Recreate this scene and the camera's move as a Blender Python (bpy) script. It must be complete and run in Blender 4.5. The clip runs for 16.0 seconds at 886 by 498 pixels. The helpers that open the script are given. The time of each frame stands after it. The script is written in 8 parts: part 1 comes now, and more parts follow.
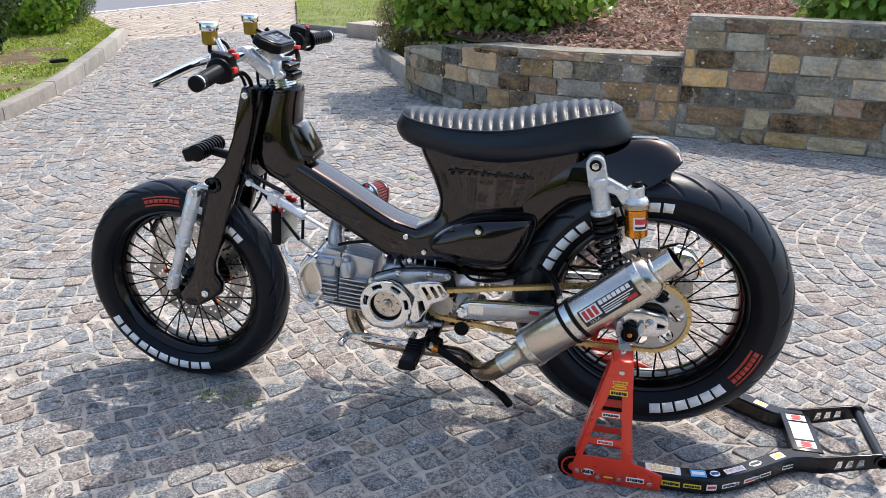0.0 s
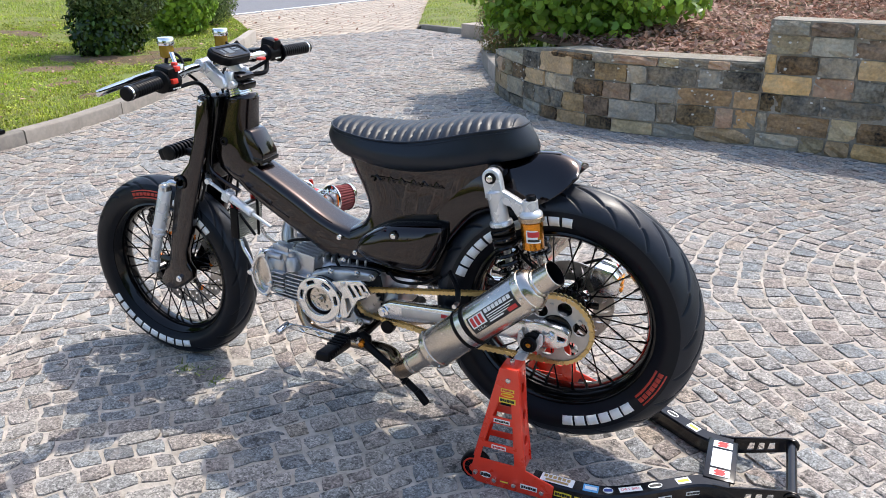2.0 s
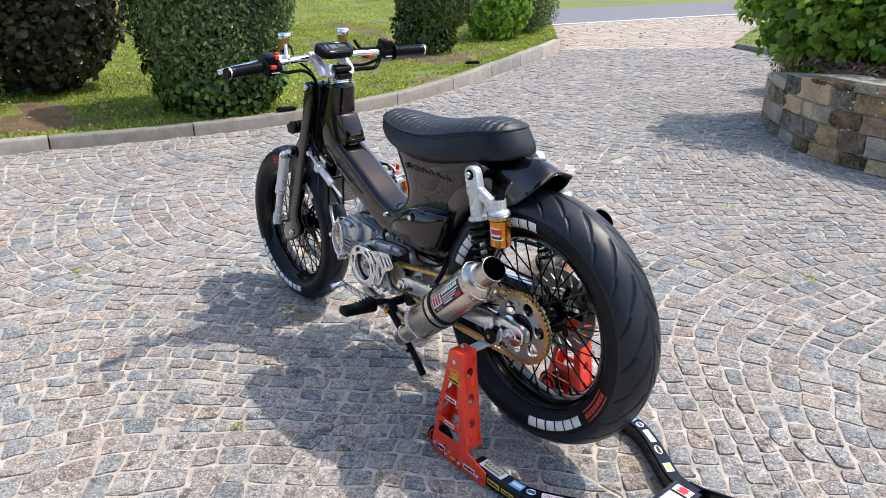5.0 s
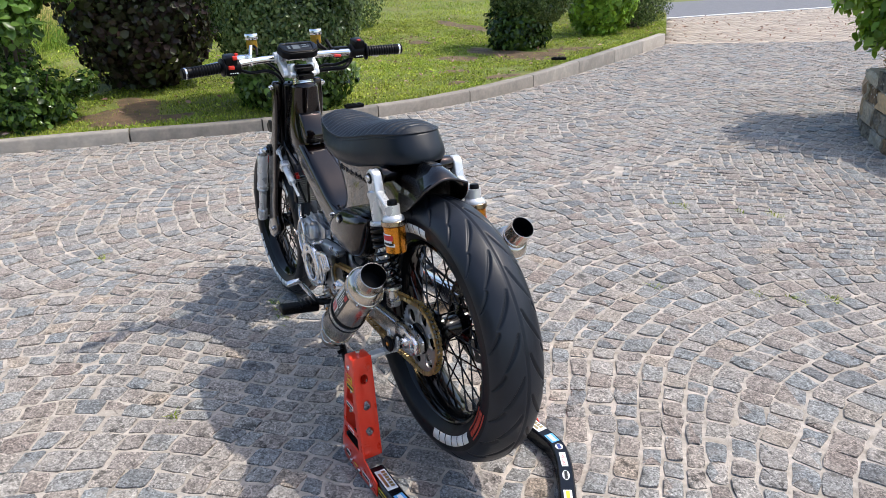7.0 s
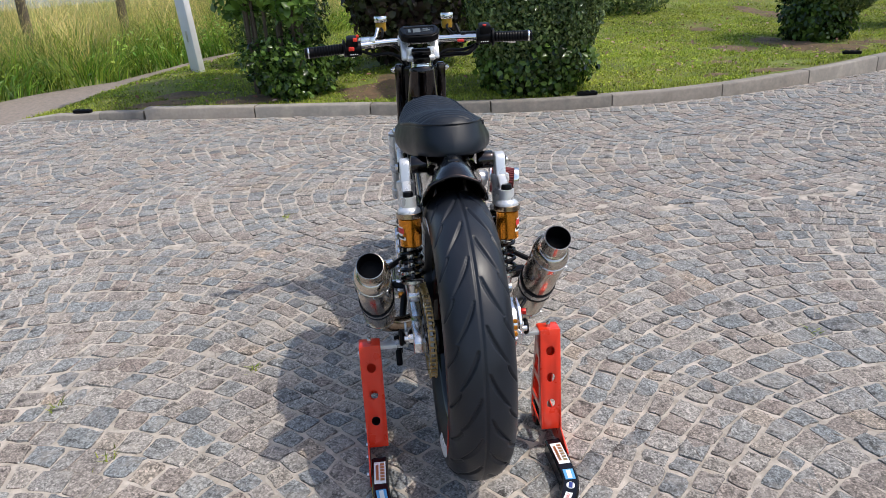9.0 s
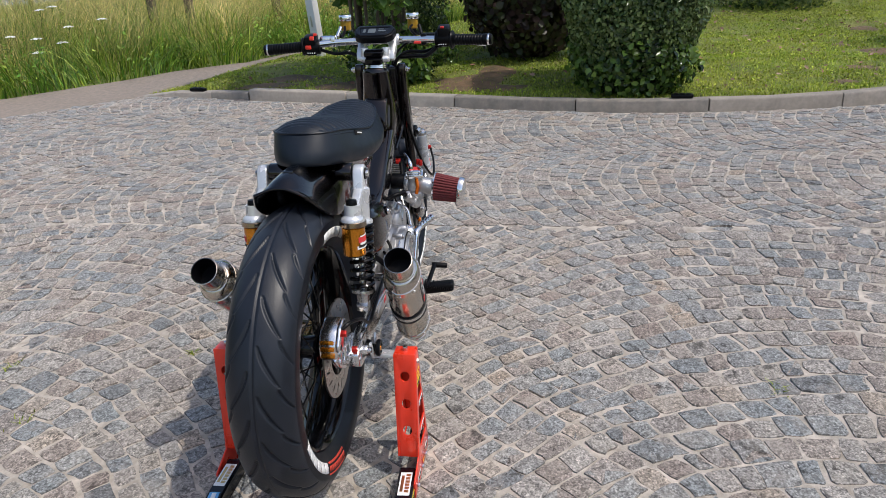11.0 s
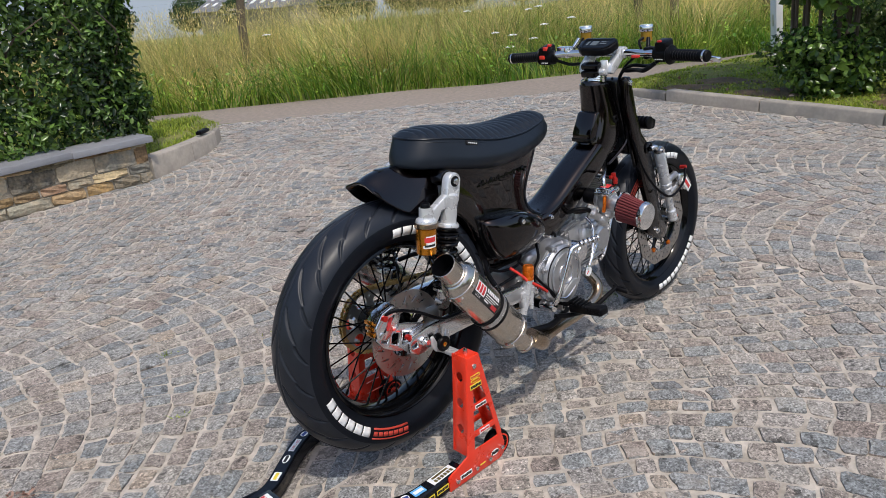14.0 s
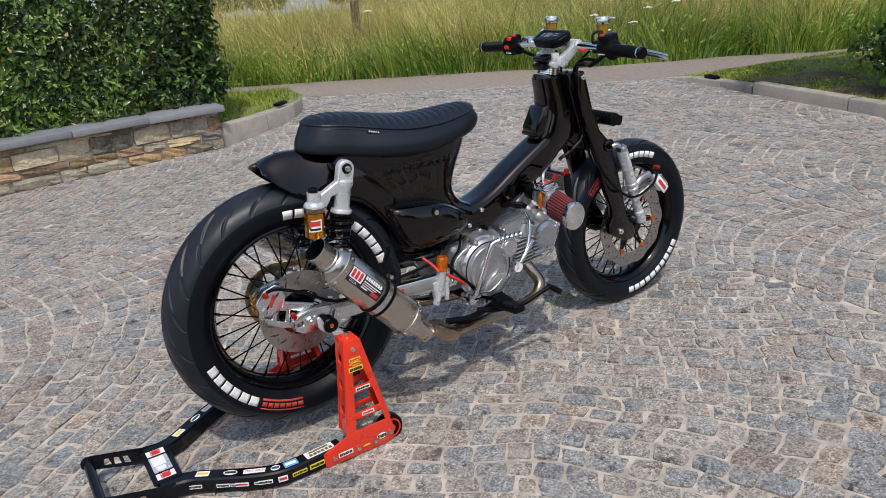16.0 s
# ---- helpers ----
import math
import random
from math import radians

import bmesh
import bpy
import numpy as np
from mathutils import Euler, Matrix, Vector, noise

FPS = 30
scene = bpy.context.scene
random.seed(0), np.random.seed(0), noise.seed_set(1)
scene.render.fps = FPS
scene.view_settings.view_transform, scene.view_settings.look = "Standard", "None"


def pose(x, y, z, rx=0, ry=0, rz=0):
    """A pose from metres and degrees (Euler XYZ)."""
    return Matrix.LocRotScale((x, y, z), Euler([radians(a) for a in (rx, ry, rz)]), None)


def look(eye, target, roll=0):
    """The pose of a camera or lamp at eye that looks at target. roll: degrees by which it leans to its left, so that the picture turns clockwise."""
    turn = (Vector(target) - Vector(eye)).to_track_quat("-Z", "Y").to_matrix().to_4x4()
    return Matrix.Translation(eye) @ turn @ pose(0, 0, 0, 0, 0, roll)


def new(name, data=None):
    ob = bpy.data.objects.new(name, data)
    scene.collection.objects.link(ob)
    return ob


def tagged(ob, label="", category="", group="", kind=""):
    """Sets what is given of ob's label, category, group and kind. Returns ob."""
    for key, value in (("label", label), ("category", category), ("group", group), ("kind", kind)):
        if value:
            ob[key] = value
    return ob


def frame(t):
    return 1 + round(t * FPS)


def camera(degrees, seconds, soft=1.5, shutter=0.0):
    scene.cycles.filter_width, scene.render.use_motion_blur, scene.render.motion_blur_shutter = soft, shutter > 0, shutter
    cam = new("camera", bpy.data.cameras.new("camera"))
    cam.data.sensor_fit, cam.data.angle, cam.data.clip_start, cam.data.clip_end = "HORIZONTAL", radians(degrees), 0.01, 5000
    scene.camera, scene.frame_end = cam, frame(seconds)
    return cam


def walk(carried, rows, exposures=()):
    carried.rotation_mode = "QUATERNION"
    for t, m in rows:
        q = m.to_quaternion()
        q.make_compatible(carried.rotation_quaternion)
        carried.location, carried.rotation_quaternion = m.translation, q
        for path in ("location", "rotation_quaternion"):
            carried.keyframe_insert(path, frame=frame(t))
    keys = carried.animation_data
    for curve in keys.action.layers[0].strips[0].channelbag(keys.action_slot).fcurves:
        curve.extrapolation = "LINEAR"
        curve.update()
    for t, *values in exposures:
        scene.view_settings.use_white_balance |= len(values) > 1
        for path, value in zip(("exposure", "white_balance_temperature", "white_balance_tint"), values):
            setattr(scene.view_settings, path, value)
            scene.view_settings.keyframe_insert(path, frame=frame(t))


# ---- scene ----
cam = camera(61.7, 16.0, soft=0.35)
METRES, EYE, TILT, LEAN, TURN = 4.98, 1.19, 0.0, 0.0, 11.8
ROWS = [
    (0.0, 0.0, 0.0, 0.0, 0.3, -22.23, -0.74),
    (0.5, 0.0271, -0.0069, 0.0033, 6.23, -22.27, 0.19),
    (1.0, 0.053, -0.0132, 0.0063, 9.65, -22.43, 0.84),
    (1.5, 0.0783, -0.0109, 0.0072, 10.45, -22.47, 0.93),
    (2.0, 0.1114, -0.0046, 0.0102, 11.58, -22.42, 0.45),
    (2.5, 0.1389, -0.0065, 0.0118, 15.19, -22.49, 1.01),
    (3.0, 0.17, -0.0148, 0.0118, 22.68, -22.25, 0.83),
    (5.5, 0.2962, 0.0477, 0.0098, 39.38, -21.53, 0.22),
    (6.0, 0.3166, 0.0647, 0.0088, 40.87, -21.7, 0.6),
    (6.5, 0.3358, 0.0914, 0.0096, 44.16, -21.6, 0.86),
    (7.0, 0.3503, 0.1145, 0.011, 48.24, -21.67, 1.51),
    (7.5, 0.3711, 0.1433, 0.0091, 54.2, -21.74, 2.77),
    (8.0, 0.3901, 0.1694, 0.0087, 60.71, -22.07, 3.45),
    (8.5, 0.3953, 0.1985, 0.0065, 65.89, -22.11, 3.94),
    (9.0, 0.3973, 0.2338, 0.006, 71.76, -22.02, 2.5),
    (11.5, 0.4084, 0.4152, 0.0087, 90.88, -22.15, 3.21),
    (12.0, 0.4074, 0.452, 0.0092, 98.3, -21.67, 4.08),
    (12.5, 0.4037, 0.4827, 0.0088, 103.73, -21.57, 4.97),
    (13.0, 0.3888, 0.5105, 0.0075, 111.05, -20.98, 5.02),
    (13.5, 0.377, 0.5351, 0.0086, 117.9, -20.43, 5.67),
    (14.0, 0.3696, 0.5663, 0.0071, 123.96, -20.32, 5.19),
    (14.5, 0.3592, 0.5957, 0.0052, 125.66, -20.94, 3.79),
    (15.0, 0.3395, 0.6171, 0.0026, 126.48, -21.2, 3.42),
    (15.5, 0.3172, 0.6372, 0.0045, 128.37, -21.46, 3.37),
    (16.0, 0.2956, 0.6617, 0.0036, 134.82, -21.04, 4.45),
]
EXPOSURES = [(0.0, 1.09), (1.5, 1.13), (3.0, 1.08), (5.5, 1.01), (7.0, 0.84), (9.0, 0.51), (12.5, 0.28), (16.0, 0.22)]
walk(cam, [(t, pose(0, 0, EYE, TILT, LEAN, TURN) @ pose(METRES * x, METRES * y, METRES * z, 90 + pitch, roll, yaw)) for t, x, y, z, yaw, pitch, roll in ROWS], EXPOSURES)

# ---- world and sun ----
SUN_UP, SUN_SIDE = radians(60.2), math.atan2(0.24, 0.52)
world = bpy.data.worlds.new("sky")
scene.world = world
world.use_nodes = True
wt = world.node_tree
sky = wt.nodes.new("ShaderNodeTexSky")
sky.sky_type, sky.sun_disc = "NISHITA", False
sky.sun_elevation, sky.sun_rotation = SUN_UP, SUN_SIDE
sky.air_density, sky.dust_density, sky.ozone_density = 1.0, 2.3, 1.0
wt.links.new(sky.outputs[0], wt.nodes["Background"].inputs[0])
wt.nodes["Background"].inputs[1].default_value = 0.145
sun = new("sun", bpy.data.lights.new("sun", "SUN"))
sun.data.energy, sun.data.angle, sun.data.color = 1.88, radians(0.6), (1.0, 0.94, 0.86)
sun.matrix_world = look((0.24 * 10, 0.52 * 10, 10), (0, 0, 0))


# ---- materials ----
def mat(name, col, rough=0.5, metal=0.0, coat=0.0, var=0.15, scale=30.0, bump=0.0, bscale=150.0, tint=None, amount=0.0, per="", stretch=None, spec=0.5, trans=0.0, each=0.6):
    """A surface: base colour varied at two scales, towards a tint in stains, per island or per object, with fine relief."""
    m = bpy.data.materials.new(name)
    m.use_nodes = True
    t = m.node_tree
    n, l = t.nodes, t.links
    p = n["Principled BSDF"]
    p.inputs["Roughness"].default_value = rough
    p.inputs["Diffuse Roughness"].default_value = 0.3 if rough > 0.84 else 0.0
    p.inputs["Metallic"].default_value = metal
    p.inputs["Coat Weight"].default_value = coat
    p.inputs["Coat Roughness"].default_value = 0.02
    p.inputs["Specular IOR Level"].default_value = spec
    if trans:
        p.inputs["Transmission Weight"].default_value = trans
    co = n.new("ShaderNodeTexCoord")
    src = co.outputs["Object"]
    if per == "world":
        geo = n.new("ShaderNodeNewGeometry")
        src = geo.outputs["Position"]
        per = "object"
    elif per == "object":
        oi = n.new("ShaderNodeObjectInfo")
        add = n.new("ShaderNodeVectorMath")
        l.new(co.outputs["Object"], add.inputs[0])
        mul = n.new("ShaderNodeMath")
        mul.operation = "MULTIPLY"
        mul.inputs[1].default_value = 57.0
        l.new(oi.outputs["Random"], mul.inputs[0])
        l.new(mul.outputs[0], add.inputs[1])
        src = add.outputs[0]
    if stretch:
        mp = n.new("ShaderNodeMapping")
        mp.inputs["Scale"].default_value = stretch
        l.new(src, mp.inputs[0])
        src = mp.outputs[0]
    n1 = n.new("ShaderNodeTexNoise")
    n1.inputs["Scale"].default_value, n1.inputs["Detail"].default_value = scale, 6
    n2 = n.new("ShaderNodeTexNoise")
    n2.inputs["Scale"].default_value, n2.inputs["Detail"].default_value = scale * 0.13, 3
    l.new(src, n1.inputs["Vector"])
    l.new(src, n2.inputs["Vector"])
    val = n.new("ShaderNodeMath")
    val.operation = "ADD"
    l.new(n1.outputs[0], val.inputs[0])
    l.new(n2.outputs[0], val.inputs[1])
    last = val.outputs[0]
    if per:
        g = n.new("ShaderNodeObjectInfo" if per == "object" else "ShaderNodeNewGeometry")
        a2 = n.new("ShaderNodeMath")
        a2.operation = "MULTIPLY_ADD"
        l.new(g.outputs["Random" if per == "object" else "Random Per Island"], a2.inputs[0])
        a2.inputs[1].default_value = 1.0
        l.new(last, a2.inputs[2])
        a3 = n.new("ShaderNodeMath")
        a3.operation = "SUBTRACT"
        l.new(a2.outputs[0], a3.inputs[0])
        a3.inputs[1].default_value = 0.5
        last = a3.outputs[0]
    mr = n.new("ShaderNodeMapRange")
    mr.inputs[1].default_value, mr.inputs[2].default_value = 0.6, 1.4
    mr.inputs[3].default_value, mr.inputs[4].default_value = 1 - var, 1 + var
    mr.clamp = False
    l.new(last, mr.inputs[0])
    mixc = n.new("ShaderNodeMix")
    mixc.data_type = "RGBA"
    mixc.inputs[6].default_value = (*col, 1)
    mixc.inputs[7].default_value = (*(tint or col), 1)
    if tint:
        n3 = n.new("ShaderNodeTexNoise")
        n3.inputs["Scale"].default_value, n3.inputs["Detail"].default_value = scale * 0.3, 5
        l.new(src, n3.inputs["Vector"])
        last3 = n3.outputs[0]
        if per:
            w = n.new("ShaderNodeTexWhiteNoise")
            w.noise_dimensions = "1D"
            l.new(g.outputs["Random" if per == "object" else "Random Per Island"], w.inputs["W"])
            a4 = n.new("ShaderNodeMath")
            a4.operation = "MULTIPLY_ADD"
            l.new(w.outputs[0], a4.inputs[0])
            a4.inputs[1].default_value = each
            a5 = n.new("ShaderNodeMath")
            a5.operation = "SUBTRACT"
            l.new(n3.outputs[0], a5.inputs[0])
            a5.inputs[1].default_value = each / 2
            l.new(a5.outputs[0], a4.inputs[2])
            last3 = a4.outputs[0]
        mr3 = n.new("ShaderNodeMapRange")
        mr3.inputs[1].default_value, mr3.inputs[2].default_value = 0.35, 0.65
        mr3.inputs[4].default_value = amount
        l.new(last3, mr3.inputs[0])
        l.new(mr3.outputs[0], mixc.inputs[0])
    else:
        mixc.inputs[0].default_value = 0
    vm = n.new("ShaderNodeVectorMath")
    vm.operation = "SCALE"
    l.new(mixc.outputs[2], vm.inputs[0])
    l.new(mr.outputs[0], vm.inputs["Scale"])
    l.new(vm.outputs[0], p.inputs["Base Color"])
    if rough > 0.06:
        rr = n.new("ShaderNodeMapRange")
        rr.inputs[1].default_value, rr.inputs[2].default_value = 0.3, 0.7
        rr.inputs[3].default_value, rr.inputs[4].default_value = rough * 0.85, min(1, rough * 1.15)
        l.new(n1.outputs[0], rr.inputs[0])
        l.new(rr.outputs[0], p.inputs["Roughness"])
    if bump:
        nb = n.new("ShaderNodeTexNoise")
        nb.inputs["Scale"].default_value, nb.inputs["Detail"].default_value = bscale, 5
        l.new(src, nb.inputs["Vector"])
        b = n.new("ShaderNodeBump")
        b.inputs["Strength"].default_value, b.inputs["Distance"].default_value = 1.0, bump
        l.new(nb.outputs[0], b.inputs["Height"])
        l.new(b.outputs[0], p.inputs["Normal"])
    return m


def leafmat(name, col, tint, rough=0.45, var=0.35):
    m = mat(name, col, rough, var=var, scale=3.0, tint=tint, amount=1.0, per="island", spec=0.42)
    t = m.node_tree
    p = t.nodes["Principled BSDF"]
    out = t.nodes["Material Output"]
    tr = t.nodes.new("ShaderNodeBsdfTranslucent")
    src = p.inputs["Base Color"].links[0].from_socket
    t.links.new(src, tr.inputs[0])
    mx = t.nodes.new("ShaderNodeMixShader")
    mx.inputs[0].default_value = 0.3
    t.links.new(p.outputs[0], mx.inputs[1])
    t.links.new(tr.outputs[0], mx.inputs[2])
    t.links.new(mx.outputs[0], out.inputs[0])
    return m


def granite(name, per):
    """Worn granite: a tone of its own for each stone, mineral speckle, dirt and roughness."""
    m = bpy.data.materials.new(name)
    m.use_nodes = True
    n, l = m.node_tree.nodes, m.node_tree.links
    p = n["Principled BSDF"]
    p.inputs["Roughness"].default_value = 0.8
    p.inputs["Diffuse Roughness"].default_value = 0.3
    p.inputs["Specular IOR Level"].default_value = 0.35
    geo = n.new("ShaderNodeNewGeometry")
    rnd = geo.outputs["Random Per Island"]
    if per == "object":
        rnd = n.new("ShaderNodeObjectInfo").outputs["Random"]
    ramp = n.new("ShaderNodeValToRGB")
    ramp.color_ramp.interpolation = "LINEAR"
    e = ramp.color_ramp.elements
    e[0].position, e[0].color = 0.0, (0.20, 0.205, 0.21, 1)
    e[1].position, e[1].color = 1.0, (0.43, 0.35, 0.275, 1)
    for q, c in ((0.10, (0.27, 0.29, 0.295, 1)), (0.22, (0.35, 0.35, 0.335, 1)), (0.36, (0.33, 0.28, 0.245, 1)), (0.48, (0.41, 0.365, 0.32, 1)), (0.58, (0.26, 0.28, 0.29, 1)), (0.68, (0.36, 0.35, 0.33, 1)), (0.78, (0.32, 0.26, 0.225, 1)), (0.86, (0.43, 0.40, 0.365, 1)), (0.94, (0.37, 0.345, 0.31, 1))):
        k = e.new(q)
        k.color = c
    l.new(rnd, ramp.inputs[0])

    def tex(scale, detail, lo, hi, a, b):
        t = n.new("ShaderNodeTexNoise")
        t.inputs["Scale"].default_value, t.inputs["Detail"].default_value, t.inputs["Roughness"].default_value = scale, detail, 0.7
        l.new(geo.outputs["Position"], t.inputs["Vector"])
        r = n.new("ShaderNodeMapRange")
        r.inputs[1].default_value, r.inputs[2].default_value, r.inputs[3].default_value, r.inputs[4].default_value = lo, hi, a, b
        l.new(t.outputs[0], r.inputs[0])
        return t.outputs[0], r.outputs[0]

    _, fine = tex(200, 4, 0.34, 0.66, 0.53, 1.42)
    _, mid = tex(48, 5, 0.3, 0.7, 0.58, 1.32)
    _, broad = tex(1.6, 4, 0.3, 0.7, 0.88, 1.12)
    _, stain = tex(15, 4, 0.60, 0.64, 1.0, 0.36)
    last = fine
    vo = n.new("ShaderNodeTexVoronoi")
    vo.inputs["Scale"].default_value = 190
    l.new(geo.outputs["Position"], vo.inputs["Vector"])
    sp = n.new("ShaderNodeSeparateColor")
    l.new(vo.outputs["Color"], sp.inputs[0])
    gr = n.new("ShaderNodeMapRange")
    gr.inputs[3].default_value, gr.inputs[4].default_value = 0.44, 1.36
    l.new(sp.outputs[0], gr.inputs[0])
    for q in (gr.outputs[0], mid, broad, stain):
        k = n.new("ShaderNodeMath")
        k.operation = "MULTIPLY"
        l.new(last, k.inputs[0])
        l.new(q, k.inputs[1])
        last = k.outputs[0]
    v = n.new("ShaderNodeVectorMath")
    v.operation = "SCALE"
    l.new(ramp.outputs[0], v.inputs[0])
    l.new(last, v.inputs["Scale"])
    # sand swept over the stones in patches
    _, dust = tex(11, 4, 0.50, 0.72, 0.03, 0.50)
    mx = n.new("ShaderNodeMix")
    mx.data_type = "RGBA"
    mx.inputs[7].default_value = (0.50, 0.45, 0.39, 1)
    l.new(dust, mx.inputs[0])
    l.new(v.outputs[0], mx.inputs[6])
    l.new(mx.outputs[2], p.inputs["Base Color"])
    h, _ = tex(130, 6, 0, 1, 0, 1)
    b = n.new("ShaderNodeBump")
    b.inputs["Strength"].default_value, b.inputs["Distance"].default_value = 0.95, 0.006
    l.new(h, b.inputs["Height"])
    l.new(b.outputs[0], p.inputs["Normal"])
    return m


PAINT = mat("brown_metallic_paint", (0.0115, 0.0066, 0.0068), 0.26, 1.0, 1.0, var=0.12, scale=900, spec=0.3)
PAINT.node_tree.nodes["Principled BSDF"].inputs["Coat IOR"].default_value = 1.5
BLACKGLOSS = mat("black_gloss", (0.002, 0.002, 0.0025), 0.10, 0, 0.0, var=0.1, spec=0.35)
BLACK = mat("black_plastic", (0.003, 0.003, 0.004), 0.36, spec=0.14, var=0.2, scale=60, bump=0.0003, bscale=400)
# dusty tread, its base colour also lifted blue-grey to imitate sheen
TREAD = mat("dusty_sheen_tread_rubber", (0.013, 0.016, 0.023), 0.39, var=0.25, scale=25, bump=0.0003, bscale=300, spec=0.36)
RUBBER = mat("tyre_rubber", (0.0050, 0.0066, 0.0105), 0.37, var=0.2, scale=25, bump=0.0002, bscale=300, spec=0.20)
VINYL = mat("black_vinyl", (0.008, 0.012, 0.019), 0.42, var=0.12, scale=40, bump=0.00015, bscale=420, spec=0.34)
CHROME = mat("polished_metal", (0.80, 0.80, 0.80), 0.10, 1.0, var=0.06)
ALU = mat("cast_aluminium", (0.54, 0.54, 0.55), 0.38, 0.88, var=0.15, scale=50, bump=0.0004, bscale=350)
POLISH = mat("brushed_aluminium", (0.80, 0.80, 0.81), 0.22, 1.0, var=0.1, scale=60)
STEEL = mat("steel_bolts", (0.66, 0.66, 0.66), 0.26, 1.0)
DISC = mat("brake_disc_steel", (0.46, 0.435, 0.41), 0.30, 1.0, var=0.15, scale=80)
TITAN = mat("brushed_titanium", (0.60, 0.545, 0.48), 0.24, 1.0, var=0.04, scale=90)
HEADER = mat("heat_tinted_steel", (0.46, 0.39, 0.31), 0.24, 1.0, var=0.2, scale=25, tint=(0.30, 0.19, 0.11), amount=0.8)
GOLD = mat("gold_anodised", (0.72, 0.27, 0.022), 0.22, 0.9, 0.3)
CHAIN = mat("gold_chain", (0.62, 0.46, 0.21), 0.30, 0.95)
SILVER = mat("silver_lacquer", (0.68, 0.69, 0.70), 0.28, 0.45, 0.3)
SPROCK = mat("grey_sprocket_alloy", (0.48, 0.48, 0.47), 0.4, 0.9)
# black of the gasket, and recess shade put into colour on engine and caliper
INKY = mat("black_gasket_recess_shade", (0.012, 0.012, 0.013), 0.6, 0, spec=0.25)
REDP = mat("red_paint", (0.80, 0.040, 0.014), 0.30, 0, 0.4, var=0.08)
REDA = mat("red_anodised", (0.50, 0.02, 0.015), 0.3, 0.5)
ORANGE = mat("orange_anodised", (0.75, 0.17, 0.01), 0.28, 0.6)
STANDB = mat("stand_black_paint", (0.004, 0.0045, 0.007), 0.2, spec=0.4)
WHITE = mat("white_print", (0.86, 0.86, 0.84), 0.5, var=0.04)
TYRERED = mat("red_tyre_print", (0.50, 0.05, 0.03), 0.6)
YELLOW = mat("yellow_print", (0.80, 0.62, 0.05), 0.5)
BLUE = mat("blue_print", (0.12, 0.40, 0.72), 0.5)
NAVY = mat("navy_print", (0.03, 0.06, 0.25), 0.5)
REDPRINT = mat("red_print", (0.62, 0.04, 0.04), 0.5)
INK = mat("black_print", (0.012, 0.012, 0.012), 0.5)
PLEAT = mat("red_filter_cloth", (0.17, 0.03, 0.032), 0.8, var=0.2, scale=120)
AMBER = mat("brake_fluid", (0.30, 0.17, 0.02), 0.15, 0, 0.6)
GLASSY = mat("dark_display_glass", (0.008, 0.010, 0.013), 0.25, spec=0.25)
LCD = mat("pale_display_segment", (0.10, 0.115, 0.12), 0.3)
REDBTN = mat("red_button", (0.75, 0.04, 0.02), 0.4)
RED_FLEX = mat("red_cable", (0.6, 0.03, 0.02), 0.4)

SETT = granite("granite_sett", "island")
SETT1 = granite("granite_sett_single", "object")
SAND = mat("sandy_joint", (0.56, 0.50, 0.435), 0.95, var=0.3, scale=60, bump=0.003, bscale=260, tint=(0.30, 0.26, 0.205), amount=0.7)
CONCRETE = mat("kerb_concrete", (0.345, 0.305, 0.26), 0.85, var=0.2, scale=40, bump=0.002, bscale=220, tint=(0.20, 0.19, 0.17), amount=0.6, per="object")
ASPHALT = mat("lane_asphalt", (0.31, 0.255, 0.21), 0.9, var=0.08, scale=80, bump=0.003, bscale=240, tint=(0.15, 0.135, 0.12), amount=0.5)
ROADM = mat("road_asphalt", (0.19, 0.19, 0.20), 0.9, var=0.1, scale=60, bump=0.003, bscale=200)
PAVER = mat("clay_paver", (0.50, 0.425, 0.345), 0.9, var=0.15, scale=40, bump=0.002, bscale=150, tint=(0.44, 0.36, 0.29), amount=0.7, per="island")
SOIL = mat("dry_soil", (0.19, 0.115, 0.065), 0.95, var=0.4, scale=30, bump=0.014, bscale=60, tint=(0.09, 0.075, 0.035), amount=0.8)
TURF = mat("lawn_soil", (0.15, 0.20, 0.03), 0.95, var=0.4, scale=18, bump=0.02, bscale=45, tint=(0.22, 0.20, 0.06), amount=0.8)
FIELD = mat("far_field", (0.17, 0.22, 0.045), 0.95, var=0.3, scale=0.6, tint=(0.24, 0.22, 0.08), amount=0.7)
MORTAR = mat("wall_mortar", (0.30, 0.26, 0.195), 0.95, var=0.35, scale=50, bump=0.008, bscale=140, tint=(0.40, 0.37, 0.32), amount=0.6)
STONES = [mat("wall_stone_" + n, tuple(1.08 * w * (q * .5 + .5 * e) for q, w, e in zip(c, (1.06, 1.0, .87), (.32, .25, .16))), 0.85, var=0.55, scale=55, bump=0.012, bscale=48, tint=tuple(.98 * q * w for q, w in zip(d, (1.05, 1.0, .86))), amount=1.0, per="world", each=0.3) for n, c, d in (
    ("grey", (0.30, 0.29, 0.27), (0.22, 0.22, 0.215)), ("ochre", (0.37, 0.265, 0.15), (0.44, 0.30, 0.15)), ("rust", (0.31, 0.19, 0.115), (0.40, 0.26, 0.14)), ("olive", (0.26, 0.235, 0.175), (0.34, 0.285, 0.19)), ("blue", (0.235, 0.245, 0.245), (0.30, 0.29, 0.26)),
    ("brown", (0.27, 0.20, 0.145), (0.36, 0.26, 0.16)), ("plum", (0.23, 0.165, 0.15), (0.28, 0.18, 0.13)), ("pale", (0.38, 0.35, 0.30), (0.30, 0.29, 0.28)))]
